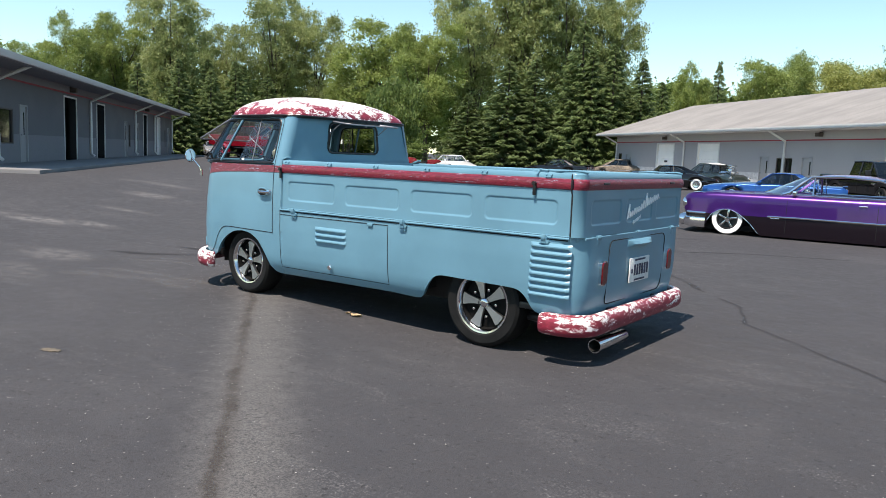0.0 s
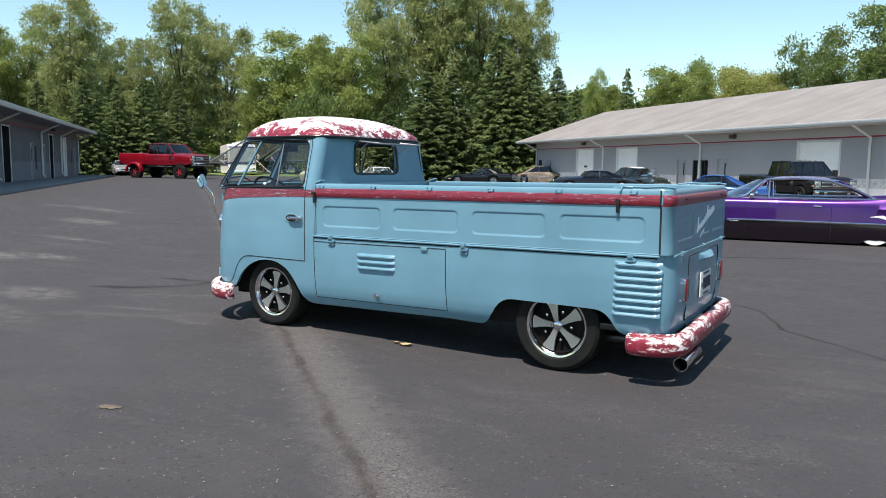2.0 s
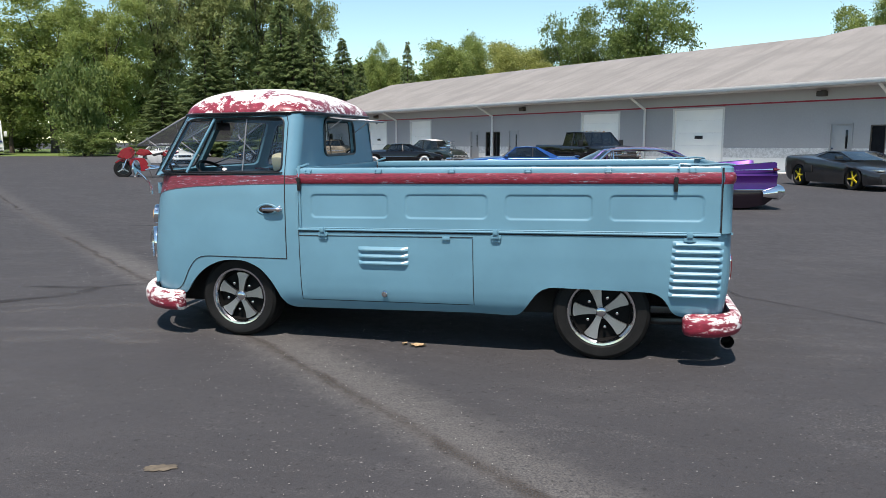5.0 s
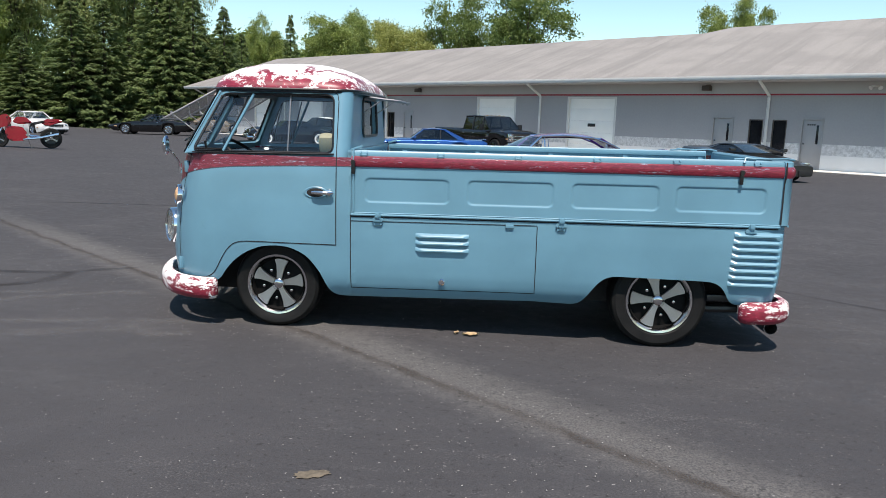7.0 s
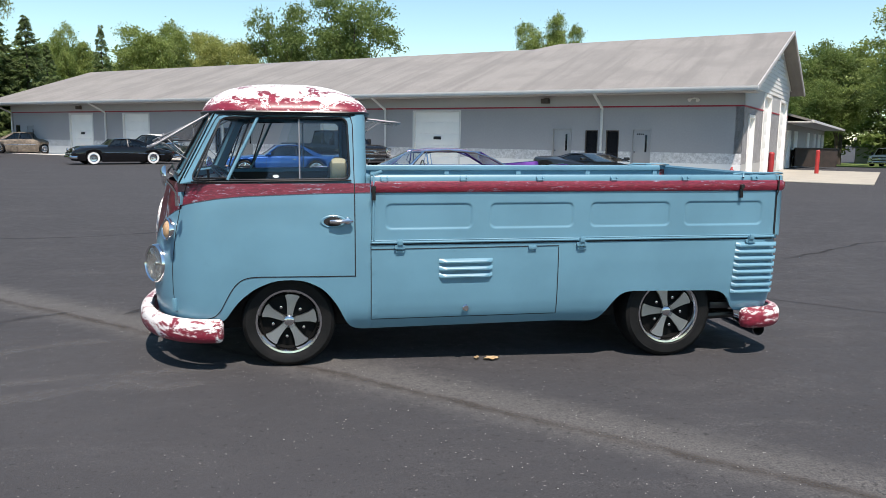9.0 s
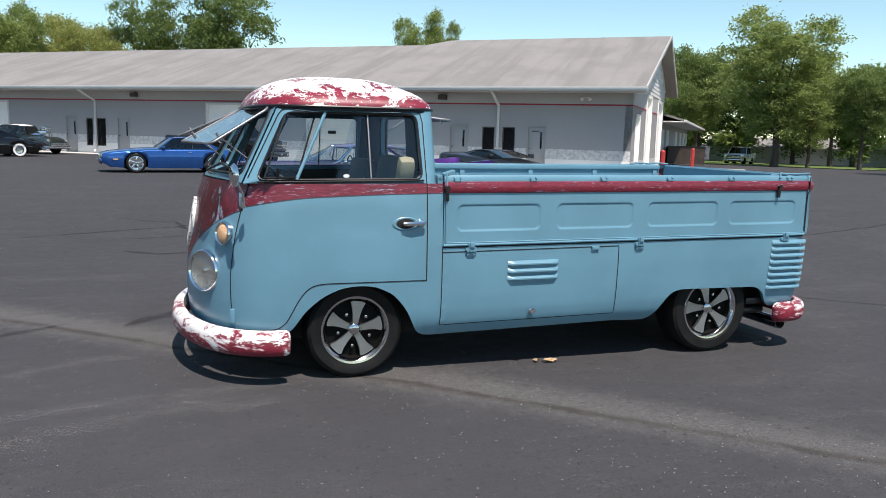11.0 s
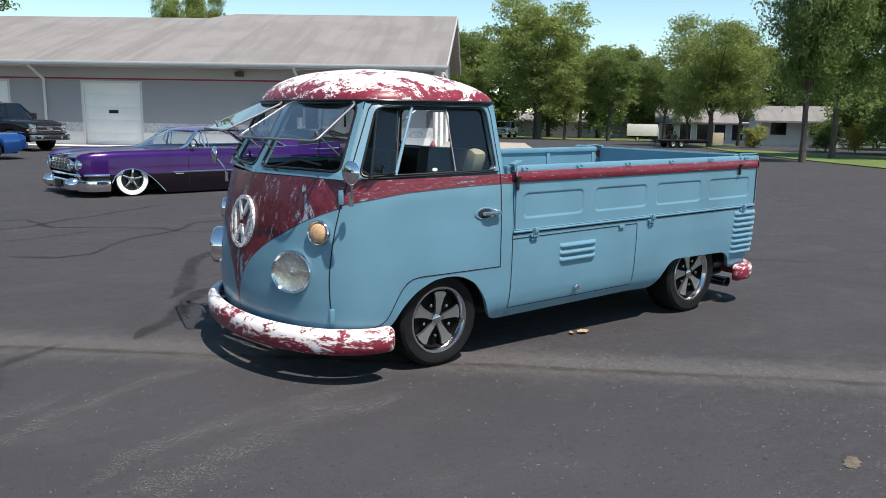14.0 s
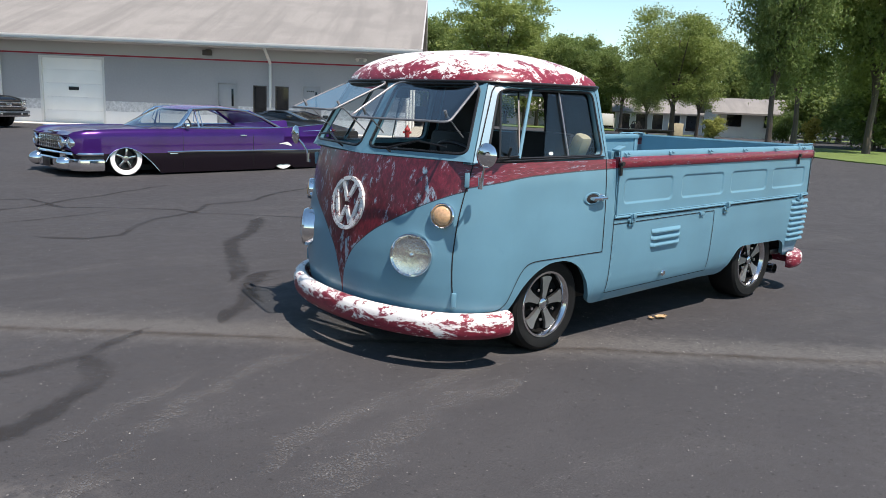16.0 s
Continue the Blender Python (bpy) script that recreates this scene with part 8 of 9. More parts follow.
def panel_van():
    car = thing("white_van", pose(-69.5, 47.0, ground_z(-70, 47), 0, 0, 140), "white van with roof beacon beside the trees", "van")
    bm = bmesh.new()
    prism(bm, [(0, 0.4), (0.0, 0.95), (0.9, 1.15), (1.5, 1.85), (4.6, 1.9), (4.8, 1.0), (4.8, 0.4)], -0.9, 0.9, lambda a, b, c: (a, c, b))
    part("body", bm, M_WPAINT, car)
    blocks(car, "side_window", M_DARKGLASS, [(2.0, 0.905, 1.5, 0.8, 0.012, 0.45), (3.3, 0.905, 1.5, 1.2, 0.012, 0.45)])
    bm = bmesh.new()
    bm.faces.new([bm.verts.new(p) for p in ((0.94, -0.8, 1.2), (0.94, 0.8, 1.2), (1.42, 0.75, 1.78), (1.42, -0.75, 1.78))])
    part("windscreen", bm, M_DARKGLASS, car)
    blocks(car, "beacon", M_AMBER, [(2.2, 0.0, 1.96, 0.3, 0.3, 0.14)])
    blocks(car, "headlamp", M_LAMP, [(0.0, 0.7, 0.8, 0.04, 0.3, 0.18)])
    blocks(car, "grille", M_BLACK, [(-0.005, 0.0, 0.78, 0.03, 0.9, 0.2)])
    four_wheels(car, 0.9, 3.8, 0.9, 0.34, 0.2, 0.2, style="cap")


panel_van()


def box_truck():
    car = thing("box_truck", pose(64.6, 54.9, ground_z(64.6, 54.9), 0, 0, 130) @ Matrix.Scale(0.66, 4), "white box truck parked by the trees", "truck")
    bm = bmesh.new()
    span(bm, (1.9, -1.15, 0.85), (7.0, 1.15, 2.85), 0.03)
    part("cargo_box", bm, M_WPAINT, car)
    bm = bmesh.new()
    prism(bm, [(0.0, 0.55), (0.0, 1.1), (0.55, 1.3), (0.85, 2.1), (1.8, 2.15), (1.8, 0.55)], -1.0, 1.0, lambda a, b, c: (a, c, b))
    part("cab", bm, M_WPAINT, car)
    blocks(car, "side_window", M_DARKGLASS, [(1.25, 1.005, 1.7, 0.6, 0.012, 0.45)])
    blocks(car, "bumper", M_BLACK, [(-0.05, 0.0, 0.55, 0.15, 2.0, 0.2)])
    bm = bmesh.new()
    span(bm, (1.5, -0.5, 0.6), (7.0, 0.5, 0.85))
    part("chassis", bm, M_DARK, car)
    four_wheels(car, 0.9, 5.2, 1.05, 0.42, 0.25, 0.25, style="cap")


box_truck()


def flat_trailer():
    car = thing("flatbed_trailer", pose(25.8, 27.1, 0, 0, 0, -24) @ Matrix.Scale(0.5, 4), "black flatbed trailer with wheels and winch frame", "trailer")
    bm = bmesh.new()
    span(bm, (0.6, -1.1, 0.72), (6.6, 1.1, 0.86), 0.02)
    part("deck", bm, M_BLACK, car)
    bm = bmesh.new()
    for y in (-0.5, 0.5):
        span(bm, (0.2, y - 0.06, 0.5), (6.4, y + 0.06, 0.72))
    part("frame", bm, M_DARK, car)
    bm = bmesh.new()
    tube(bm, [(1.9, -0.6, 0.86), (2.4, -0.55, 1.7), (2.4, 0.55, 1.7), (1.9, 0.6, 0.86)], 0.06, 8)
    tube(bm, [(2.9, -0.6, 0.86), (2.45, -0.5, 1.6)], 0.05, 8)
    tube(bm, [(2.9, 0.6, 0.86), (2.45, 0.5, 1.6)], 0.05, 8)
    box(bm, (2.4, 0, 1.15), (0.7, 0.8, 0.5), 0.05)
    part("winch_frame", bm, M_DARK, car)
    bm = bmesh.new()
    tube(bm, [(0.4, 0.0, 0.6), (0.4, 0.0, 0.0)], 0.05, 8)
    part("stand", bm, M_DARK, car)
    four_wheels(car, 2.0, 2.95, 1.1, 0.38, 0.22, 0.25, style="cap")


flat_trailer()


def motorcycle():
    z0 = ground_z(-18.4, 23)
    car = thing("sport_motorcycle", pose(-19.25, 22.55, z0, 0, 0, 32), "red sport motorcycle with black tyres on its stand", "motorcycle")
    RD = car_paint("red_motorcycle_paint", (0.24, 0.005, 0.015), None, 0, 0.18, 0.1, 0.1)
    for x, r, w in ((0.0, 0.31, 0.12), (1.48, 0.32, 0.19)):
        road_wheel(car, pose(x, -w / 2, r), r, 0.21, w, n_spoke=3, rim_mat=M_ALLOY, dark=M_BLACK)
    def fair(name, o, w, m, label=""):
        bm = bmesh.new()
        prism(bm, soften(o, 0.06, 3), -w, w, lambda a, b, c: (a, c, b))
        bmesh.ops.bevel(bm, geom=[e for e in bm.edges if abs(e.verts[0].co.y - e.verts[1].co.y) < 1e-6], offset=w * 0.35, segments=2, affect="EDGES")
        part(name, bm, m, car, label)
    fair("front_fairing", [(-0.18, 0.72), (0.0, 0.98), (0.28, 1.06), (0.42, 0.9), (0.35, 0.7), (0.05, 0.62)], 0.17, RD, "red front fairing")
    fair("belly_fairing", [(0.2, 0.7), (0.7, 0.66), (0.85, 0.42), (0.75, 0.24), (0.35, 0.22), (0.22, 0.4)], 0.19, RD)
    fair("tank", [(0.42, 0.82), (0.55, 0.98), (0.82, 0.96), (0.98, 0.78), (0.6, 0.74)], 0.16, RD)
    fair("seat", [(0.92, 0.78), (1.05, 0.82), (1.35, 0.88), (1.35, 0.82), (1.0, 0.72)], 0.13, M_CABIN)
    fair("tail", [(1.2, 0.78), (1.35, 0.92), (1.75, 0.93), (1.85, 0.84), (1.4, 0.7)], 0.12, RD)
    fair("front_mudguard", [(-0.28, 0.5), (-0.1, 0.64), (0.14, 0.66), (0.22, 0.52), (0.0, 0.58)], 0.075, RD)
    fair("engine", [(0.35, 0.62), (0.85, 0.62), (0.9, 0.34), (0.4, 0.28)], 0.15, M_ALLOY)
    for s in (-1, 1):
        bm = bmesh.new()
        tube(bm, [(0.0, s * 0.1, 0.31), (0.26, s * 0.1, 0.92)], 0.028, 8)
        part("fork", bm, M_CHROME, car)
        bm = bmesh.new()
        tube(bm, [(0.85, s * 0.13, 0.4), (1.48, s * 0.13, 0.32)], 0.03, 8)
        part("swing_arm", bm, M_CHROME, car)
        bm = bmesh.new()
        tube(bm, [(0.26, s * 0.1, 0.95), (0.32, s * 0.36, 0.96)], 0.017, 8)
        part("handlebar", bm, M_BLACK, car)
        bm = bmesh.new()
        tube(bm, [(0.7, s * 0.16, 0.28), (1.15, s * 0.2, 0.33), (1.7, s * 0.22, 0.46)], [0.03, 0.04, 0.05], 10)
        part("silencer", bm, M_CHROME, car)
    bm = bmesh.new()
    tube(bm, [(0.82, -0.16, 0.3), (0.92, -0.32, 0.0)], 0.014, 6)
    part("side_stand", bm, M_BLACK, car)
    bm = bmesh.new()
    pane(bm, [(0.02, -0.13, 1.0), (0.02, 0.13, 1.0), (0.26, 0.1, 1.18), (0.26, -0.1, 1.18)], 0.1)
    part("windshield", bm, M_TINT, car)


motorcycle()


# small white pickup, far
crew_pickup("white_pickup", pose(48.1, 65.0, ground_z(48.1, 65.0), 0, 0, 36), P_WHITE, "white pickup parked under the trees", 5.4, 0.95, 4.1, -0.12, 0.36, 0.22, M_CHROME, M_POLISH)


# ---- fixtures by the gable end ----
M_HYD = surface("red_hydrant_paint", (0.4, 0.03, 0.03), 0.5, vary=0.2)
HB = Matrix.Translation((0, 35, 0)) @ Matrix.Rotation(radians(-40), 4, "Z")


def bollard(x, y, h=1.1):
    bm = bmesh.new()
    lathe(bm, [(0.09, 0.0), (0.09, h - 0.05), (0.06, h - 0.01), (0.001, h)], 16, Matrix.Rotation(radians(90), 4, "X"))
    solo("bollard", bm, M_HYD, "round steel bollard painted bright red at the concrete apron", "bollard", pose(x, y, ground_z(x, y)), "bollards at the gable end")


for x, y in ((9.20, 22.07), (17.42, 31.29)):
    bollard(x, y)


def hydrant():
    car = thing("fire_hydrant", HB @ pose(14.0, -2.9, 0) @ Matrix.Scale(0.78, 4), "red cast-iron fire hydrant on the asphalt", "hydrant")
    bm = bmesh.new()
    r90 = Matrix.Rotation(radians(90), 4, "X")
    lathe(bm, [(0.16, 0.0), (0.16, 0.05), (0.11, 0.06), (0.1, 0.45), (0.14, 0.47), (0.14, 0.5), (0.11, 0.56), (0.05, 0.64), (0.04, 0.7), (0.001, 0.71)], 20, r90)
    part("barrel", bm, M_HYD, car)
    bm = bmesh.new()
    tube(bm, [(-0.2, 0, 0.38), (0.2, 0, 0.38)], 0.055, 12)
    tube(bm, [(0, -0.2, 0.34), (0, 0, 0.34)], 0.07, 12)
    part("outlets", bm, M_HYD, car)


hydrant()


def dumpster():
    car = thing("dumpster", pose(23.6, 40.2, ground_z(23.6, 40.2), 0, 0, -30) @ Matrix.Scale(0.78, 4), "brown steel rubbish container", "dumpster")
    bm = bmesh.new()
    M_DUMP = surface("brown_dumpster_paint", (0.06, 0.045, 0.038), 0.6, vary=0.3)
    prism(bm, [(-0.9, 0.12), (0.8, 0.12), (1.0, 1.25), (-1.0, 1.45)], -1.4, 1.4, lambda a, b, c: (c, a, b))
    part("bin", bm, M_DUMP, car)
    bm = bmesh.new()
    prism(bm, [(-1.05, 1.46), (1.05, 1.26), (1.05, 1.31), (-1.05, 1.51)], -1.45, 1.45, lambda a, b, c: (c, a, b))
    part("lid", bm, M_BLACK, car)
    for s in (-1, 1):
        bm = bmesh.new()
        span(bm, (s * 1.42, -0.5, 0.7), (s * 1.55, 0.5, 0.9))
        part("fork_pocket", bm, M_DUMP, car)


dumpster()


# ---- far houses beyond the lawn ----
def far_house(at, w, d, eave, ridge, wall_mat, label, wins):
    car = thing("far_house", at, label, "house")
    bm = bmesh.new()
    prism(bm, [(0, -0.2), (d, -0.2), (d, eave), (d / 2, ridge), (0, eave)], -w / 2, w / 2, lambda a, b, c: (c, a, b))
    part("wall", bm, wall_mat, car)
    bm = bmesh.new()
    roof_slab(bm, [(-w / 2 - 0.5, -0.7, eave - 0.1), (w / 2 + 0.5, -0.7, eave - 0.1), (w / 2 + 0.5, d / 2, ridge + 0.12), (-w / 2 - 0.5, d / 2, ridge + 0.12)])
    roof_slab(bm, [(-w / 2 - 0.5, d / 2, ridge + 0.12), (w / 2 + 0.5, d / 2, ridge + 0.12), (w / 2 + 0.5, d + 0.7, eave - 0.1), (-w / 2 - 0.5, d + 0.7, eave - 0.1)])
    part("roof", bm, M_SHINGLE, car, angle=10)
    for x0, x1, z0, z1 in wins:
        bm = bmesh.new()
        span(bm, (x0, -0.05, z0), (x1, 0.02, z1))
        p = part("window", bm, M_DARKGLASS, car)
        bm = bmesh.new()
        for a, b in (((x0 - 0.06, -0.07, z0 - 0.06), (x0, 0.0, z1 + 0.06)), ((x1, -0.07, z0 - 0.06), (x1 + 0.06, 0.0, z1 + 0.06)), ((x0 - 0.05, -0.066, z1 + 0.002), (x1 + 0.05, -0.004, z1 + 0.058)), ((x0 - 0.05, -0.074, z0 - 0.058), (x1 + 0.05, -0.004, z0 - 0.002))):
            span(bm, a, b)
        part("window_frame", bm, M_TRIM, p)
    return car


far_house(pose(57.8, 44.7, -0.66, 0, 0, -52), 10, 8, 2.1, 3.3, M_FRIEZE, "long low grey building with a porch of dark bays", [(-4.7 + 1.6 * k, -3.7 + 1.6 * k, 0.3, 1.8) for k in range(6)])
far_house(pose(43.1, 28.2, -0.1, 0, 0, -52), 5, 7, 1.75, 2.6, M_BASE, "white one-storey house behind the trees", [(-1.9, -0.9, 0.7, 1.6), (0.6, 1.8, 0.7, 1.6)])
far_house(pose(76, 72, -1.0, 0, 0, -45), 40, 6, 2.2, 3.2, M_WPAINT, "long white building far behind the trees", [])

bm = bmesh.new()
span(bm, (-0.8, -0.05, 0.0), (0.8, 0.05, 1.3), 0.02)
solo("utility_board", bm, M_CREAM, "pale tan board standing on the lawn", "board", pose(33.6, 28.4, 0, 0, 0, -50) @ Matrix.Scale(0.58, 4))

# ---- lawns ----
M_LAWN = surface("mown_lawn", (0.1, 0.15, 0.03), 0.9, vary=0.35, scale=1.2, fine=40, bump=0.8)


def lawn(name, pts, label):
    """A lawn with an uneven edge, just proud of the asphalt."""
    bm = bmesh.new()
    out, rnd = [], random.Random(len(pts))
    for a, b in zip(pts, pts[1:] + pts[:1]):
        n = max(1, min(60, int((Vector(b) - Vector(a)).length / 0.5)))
        for k in range(n):
            p = Vector(a).lerp(Vector(b), k / n)
            out.append((p.x + rnd.uniform(-0.06, 0.06), p.y + rnd.uniform(-0.06, 0.06)))
    top = [bm.verts.new((x, y, ground_z(x, y) + 0.035)) for x, y in out]
    low = [bm.verts.new((x, y, ground_z(x, y) - 0.05)) for x, y in out]
    bm.faces.new(top)
    for i in range(len(top)):
        j = (i + 1) % len(top)
        bm.faces.new((top[i], top[j], low[j], low[i]))
    solo(name, bm, M_LAWN, label, "lawn", kind="structure")


lawn("lawn", [(15.5, 4.0), (18.6, 12.2), (21.5, 17.0), (26.5, 23.5), (31.5, 29.3), (44.0, 33.5), (60.0, 30.0), (90.0, 10.0), (60.0, -30.0), (15.0, -20.0)], "sunlit mown lawn along the yard's edge")
lawn("lawn", [(-72.0, 52.0), (-60.0, 54.5), (-54.0, 49.8), (-46.0, 50.8), (-40.0, 53.0), (-33.0, 58.0), (-28.0, 62.0), (-20.0, 66.0), (-20.0, 110.0), (-90.0, 110.0), (-110.0, 60.0)], "rough grass under the wood's edge")
lawn("lawn", [(55.0, 45.0), (75.0, 60.0), (60.0, 90.0), (20.0, 90.0), (24.0, 62.0), (40.0, 62.0)], "shaded grass under the far trees")


# ---- trees ----
def leaf_mesh(name, pos, size, material, rng, up=0.35):
    """Many small pointed leaves at the given places."""
    n = len(pos)
    d = rng.normal(size=(n, 3))
    d /= np.linalg.norm(d, axis=1)[:, None]
    nrm = rng.normal(size=(n, 3)) + np.array([0, 0, up])
    side = np.cross(d, nrm)
    side /= np.maximum(1e-6, np.linalg.norm(side, axis=1))[:, None]
    s = (size * rng.uniform(0.6, 1.3, n))[:, None]
    v = np.stack([pos - d * s * 0.5 - side * s * 0.3, pos - d * s * 0.5 + side * s * 0.3, pos + d * s * 0.6], 1).reshape(-1, 3)
    me = bpy.data.meshes.new(name)
    me.from_pydata(v.tolist(), [], np.arange(3 * n).reshape(n, 3).tolist())
    me.materials.append(material)
    return me


def crown_points(rng, lobes, per_lobe, per_clump, clump_r):
    pos = []
    for c, r in lobes:
        u = rng.normal(size=(per_lobe, 3))
        u /= np.linalg.norm(u, axis=1)[:, None]
        u[:, 2] = np.where(u[:, 2] < -0.5, -u[:, 2], u[:, 2])
        cc = np.array(c) + u * np.array(r) * rng.uniform(0.55, 1.05, (per_lobe, 1))
        q = rng.normal(size=(per_lobe, per_clump, 3)) * 0.5
        k = clump_r * rng.uniform(0.6, 1.3, (per_lobe, 1, 1))
        pos.append((cc[:, None] + q * k * np.array([1, 1, 0.6])).reshape(-1, 3))
    return np.concatenate(pos)


def broad_template(name, seed, h, r, material, base=0.22, lobes=11, per_lobe=26, per_clump=34, leaf=0.3, clump=0.75, trunk_r=0.22, label=""):
    rng = np.random.default_rng(seed)
    rnd = random.Random(seed)
    tree = thing(name, pose(0, 0, -200), label, "tree")
    ls = []
    for k in range(lobes):
        t = (k + 0.5) / lobes
        z = h * (base + 0.1 + (0.86 - base) * t)
        ring_r = r * (0.72 * math.sin(math.pi * min(1, 0.2 + 0.78 * (1 - t) + 0.08)) ** 0.8)
        a = 2.4 * k + rnd.uniform(-0.5, 0.5)
        q = r * rnd.uniform(0.32, 0.5) * (1.1 - 0.35 * t)
        ls.append(((ring_r * math.cos(a) * rnd.uniform(0.5, 1.0), ring_r * math.sin(a) * rnd.uniform(0.5, 1.0), z), (q, q, q * rnd.uniform(0.7, 1.0) * h / (2.2 * r))))
    ls.append(((0, 0, h * 0.6), (r * 0.4, r * 0.4, h * 0.26)))
    bm = bmesh.new()
    top = h * 0.82
    tube(bm, [(0, 0, -0.2), (0.04, 0, h * 0.12), (rnd.uniform(-0.15, 0.15), rnd.uniform(-0.15, 0.15), h * 0.4), (rnd.uniform(-0.3, 0.3), rnd.uniform(-0.3, 0.3), top)], [trunk_r * 1.35, trunk_r, trunk_r * 0.7, trunk_r * 0.15], 10)
    for c, q in ls[:-1]:
        z0 = min(c[2] * 0.7, h * rnd.uniform(base * 0.9, 0.5))
        tube(bm, [(0, 0, z0), (c[0] * 0.45, c[1] * 0.45, z0 + (c[2] - z0) * 0.55), (c[0], c[1], c[2])], [trunk_r * 0.5, trunk_r * 0.3, trunk_r * 0.08], 6)
    part("trunk", bm, M_BARK, tree)
    crown = new("crown", leaf_mesh("crown", crown_points(rng, ls, per_lobe, per_clump, clump), leaf, material, rng))
    crown.parent = tree
    return tree, h, r


def spruce_template(name, seed, h, r, material, leaf=0.3, label=""):
    rng = np.random.default_rng(seed)
    rnd = random.Random(seed)
    tree = thing(name, pose(0, 0, -200), label, "tree")
    bm = bmesh.new()
    tube(bm, [(0, 0, -0.2), (0, 0, h * 0.5), (0, 0, h)], [0.2, 0.12, 0.02], 8)
    part("trunk", bm, M_BARK, tree)
    pos, way, size = [], [], []
    levels = 46
    for i in range(levels):
        t = (i + 0.5) / levels
        z = h * (0.03 + 0.97 * t)
        reach = r * (1 - t) ** 0.85 + 0.1
        nb = max(6, int(12 * (1 - t) + 5))
        zb = z
        for b in range(nb):
            a = 2 * math.pi * (b / nb) + rnd.uniform(-0.3, 0.3) + i * 1.3
            q = reach * rnd.uniform(0.66, 1.14)
            z = zb + h / levels * rnd.uniform(-0.8, 0.8)
            m = max(26, int(84 * q / r))
            s = np.sqrt(rng.uniform(0.06, 1.0, m))
            out = np.array([math.cos(a), math.sin(a), 0.0])
            side = np.array([-math.sin(a), math.cos(a), 0.0])
            w = rng.choice([-1.0, 1.0], m) * rng.uniform(0.1, 0.9, m)
            droop = -0.42 * s * q + 0.2 * (s ** 3) * q
            pos.append(out * (s * q)[:, None] + side * (w * 0.22 * q ** 0.5 * (1.2 - s))[:, None] + np.array([0, 0, 1]) * (z + droop + rng.normal(size=m) * 0.05)[:, None])
            way.append(out * 0.8 + side * (w * 0.75)[:, None] + np.array([0, 0, 1]) * rng.uniform(-0.55, -0.1, m)[:, None])
            size.append(leaf * rng.uniform(0.8, 1.5, m) * (1.1 - 0.2 * t))
    pos, way, size = np.concatenate(pos), np.concatenate(way), np.concatenate(size)[:, None]
    way /= np.linalg.norm(way, axis=1)[:, None]
    flat = np.cross(way, np.array([0, 0, 1]) + rng.normal(size=way.shape) * 0.45)
    flat /= np.maximum(1e-6, np.linalg.norm(flat, axis=1))[:, None]
    tip = pos + way * size
    v = np.stack([pos + flat * size * 0.22, tip, pos - flat * size * 0.22], 1).reshape(-1, 3)
    me = bpy.data.meshes.new("crown")
    me.from_pydata(v.tolist(), [], np.arange(len(v)).reshape(-1, 3).tolist())
    me.materials.append(material)
    crown = new("crown", me)
    crown.parent = tree
    return tree, h, r


L_A, L_D, L_C = "tall green broadleaf tree at the wood's edge", "dark green broadleaf tree in full leaf", "dense dark green spruce with drooping boughs"
broadleaf = [broad_template("broadleaf_tree", 10 + k, 12.0, 4.6, M_LEAF, 0.14, 18, 46, 50, 0.185, 0.62, label=L_A) for k in range(3)]
grey_broadleaf = [broad_template("broadleaf_tree", 15 + k, 12.0, 4.6, M_LEAFG, 0.2, 17, 40, 48, 0.175, 0.56, label="tall grey-green cottonwood tree at the wood's edge") for k in range(2)]
far_broadleaf = [broad_template("broadleaf_tree", 70 + k, 11.0, 4.4, M_LEAFD, 0.04, 11, 18, 26, 0.5, 1.1, label=L_D) for k in range(2)]
park_broadleaf = [broad_template("broadleaf_tree", 80 + k, 11.0, 4.4, M_LEAFD, 0.27, 15, 32, 46, 0.22, 0.75, 0.2, label="dark green park tree with a bare trunk") for k in range(2)]
dark_broadleaf = [broad_template("broadleaf_tree", 20 + k, 11.0, 4.4, M_LEAFD, 0.1, 14, 34, 44, 0.22, 0.78, label=L_D) for k in range(2)]
pale_broadleaf = [broad_template("broadleaf_tree", 30, 11.0, 5.0, M_LEAFY, 0.1, 14, 42, 46, 0.21, 0.7, label="pale yellow-green broadleaf tree behind the roof")]
yard_tree = [broad_template("yard_tree", 40 + k, 8.5, 3.8, M_LEAF, 0.24, 16, 40, 56, 0.14, 0.62, 0.16, label="broad green tree with low boughs standing on the lawn") for k in range(2)]
airy_tree = [broad_template("yard_tree", 45 + k, 9.0, 3.4, M_LEAFD, 0.2, 17, 40, 50, 0.135, 0.56, 0.15, label="tall airy green tree with gaps standing on the lawn") for k in range(2)]
pale_bush = [broad_template("bush", 62, 1.4, 0.9, M_LEAFY, 0.02, 7, 20, 26, 0.12, 0.3, 0.05, label="pale green clump of tall grass on the lawn")]
spruce = [spruce_template("spruce_tree", 50 + k, 10.0, 3.2, M_NEEDLE, 0.25, L_C) for k in range(3)]
bush = [broad_template("bush", 60, 3.0, 2.0, M_LEAFD, 0.02, 9, 22, 30, 0.17, 0.5, 0.08, label="rounded green bush at the edge of the grass")]
golden_bush = [broad_template("bush", 61, 1.8, 0.9, M_GOLD, 0.05, 7, 16, 22, 0.12, 0.3, 0.05, label="small golden yellow bush growing on the lawn")]
PLANTED = [0]


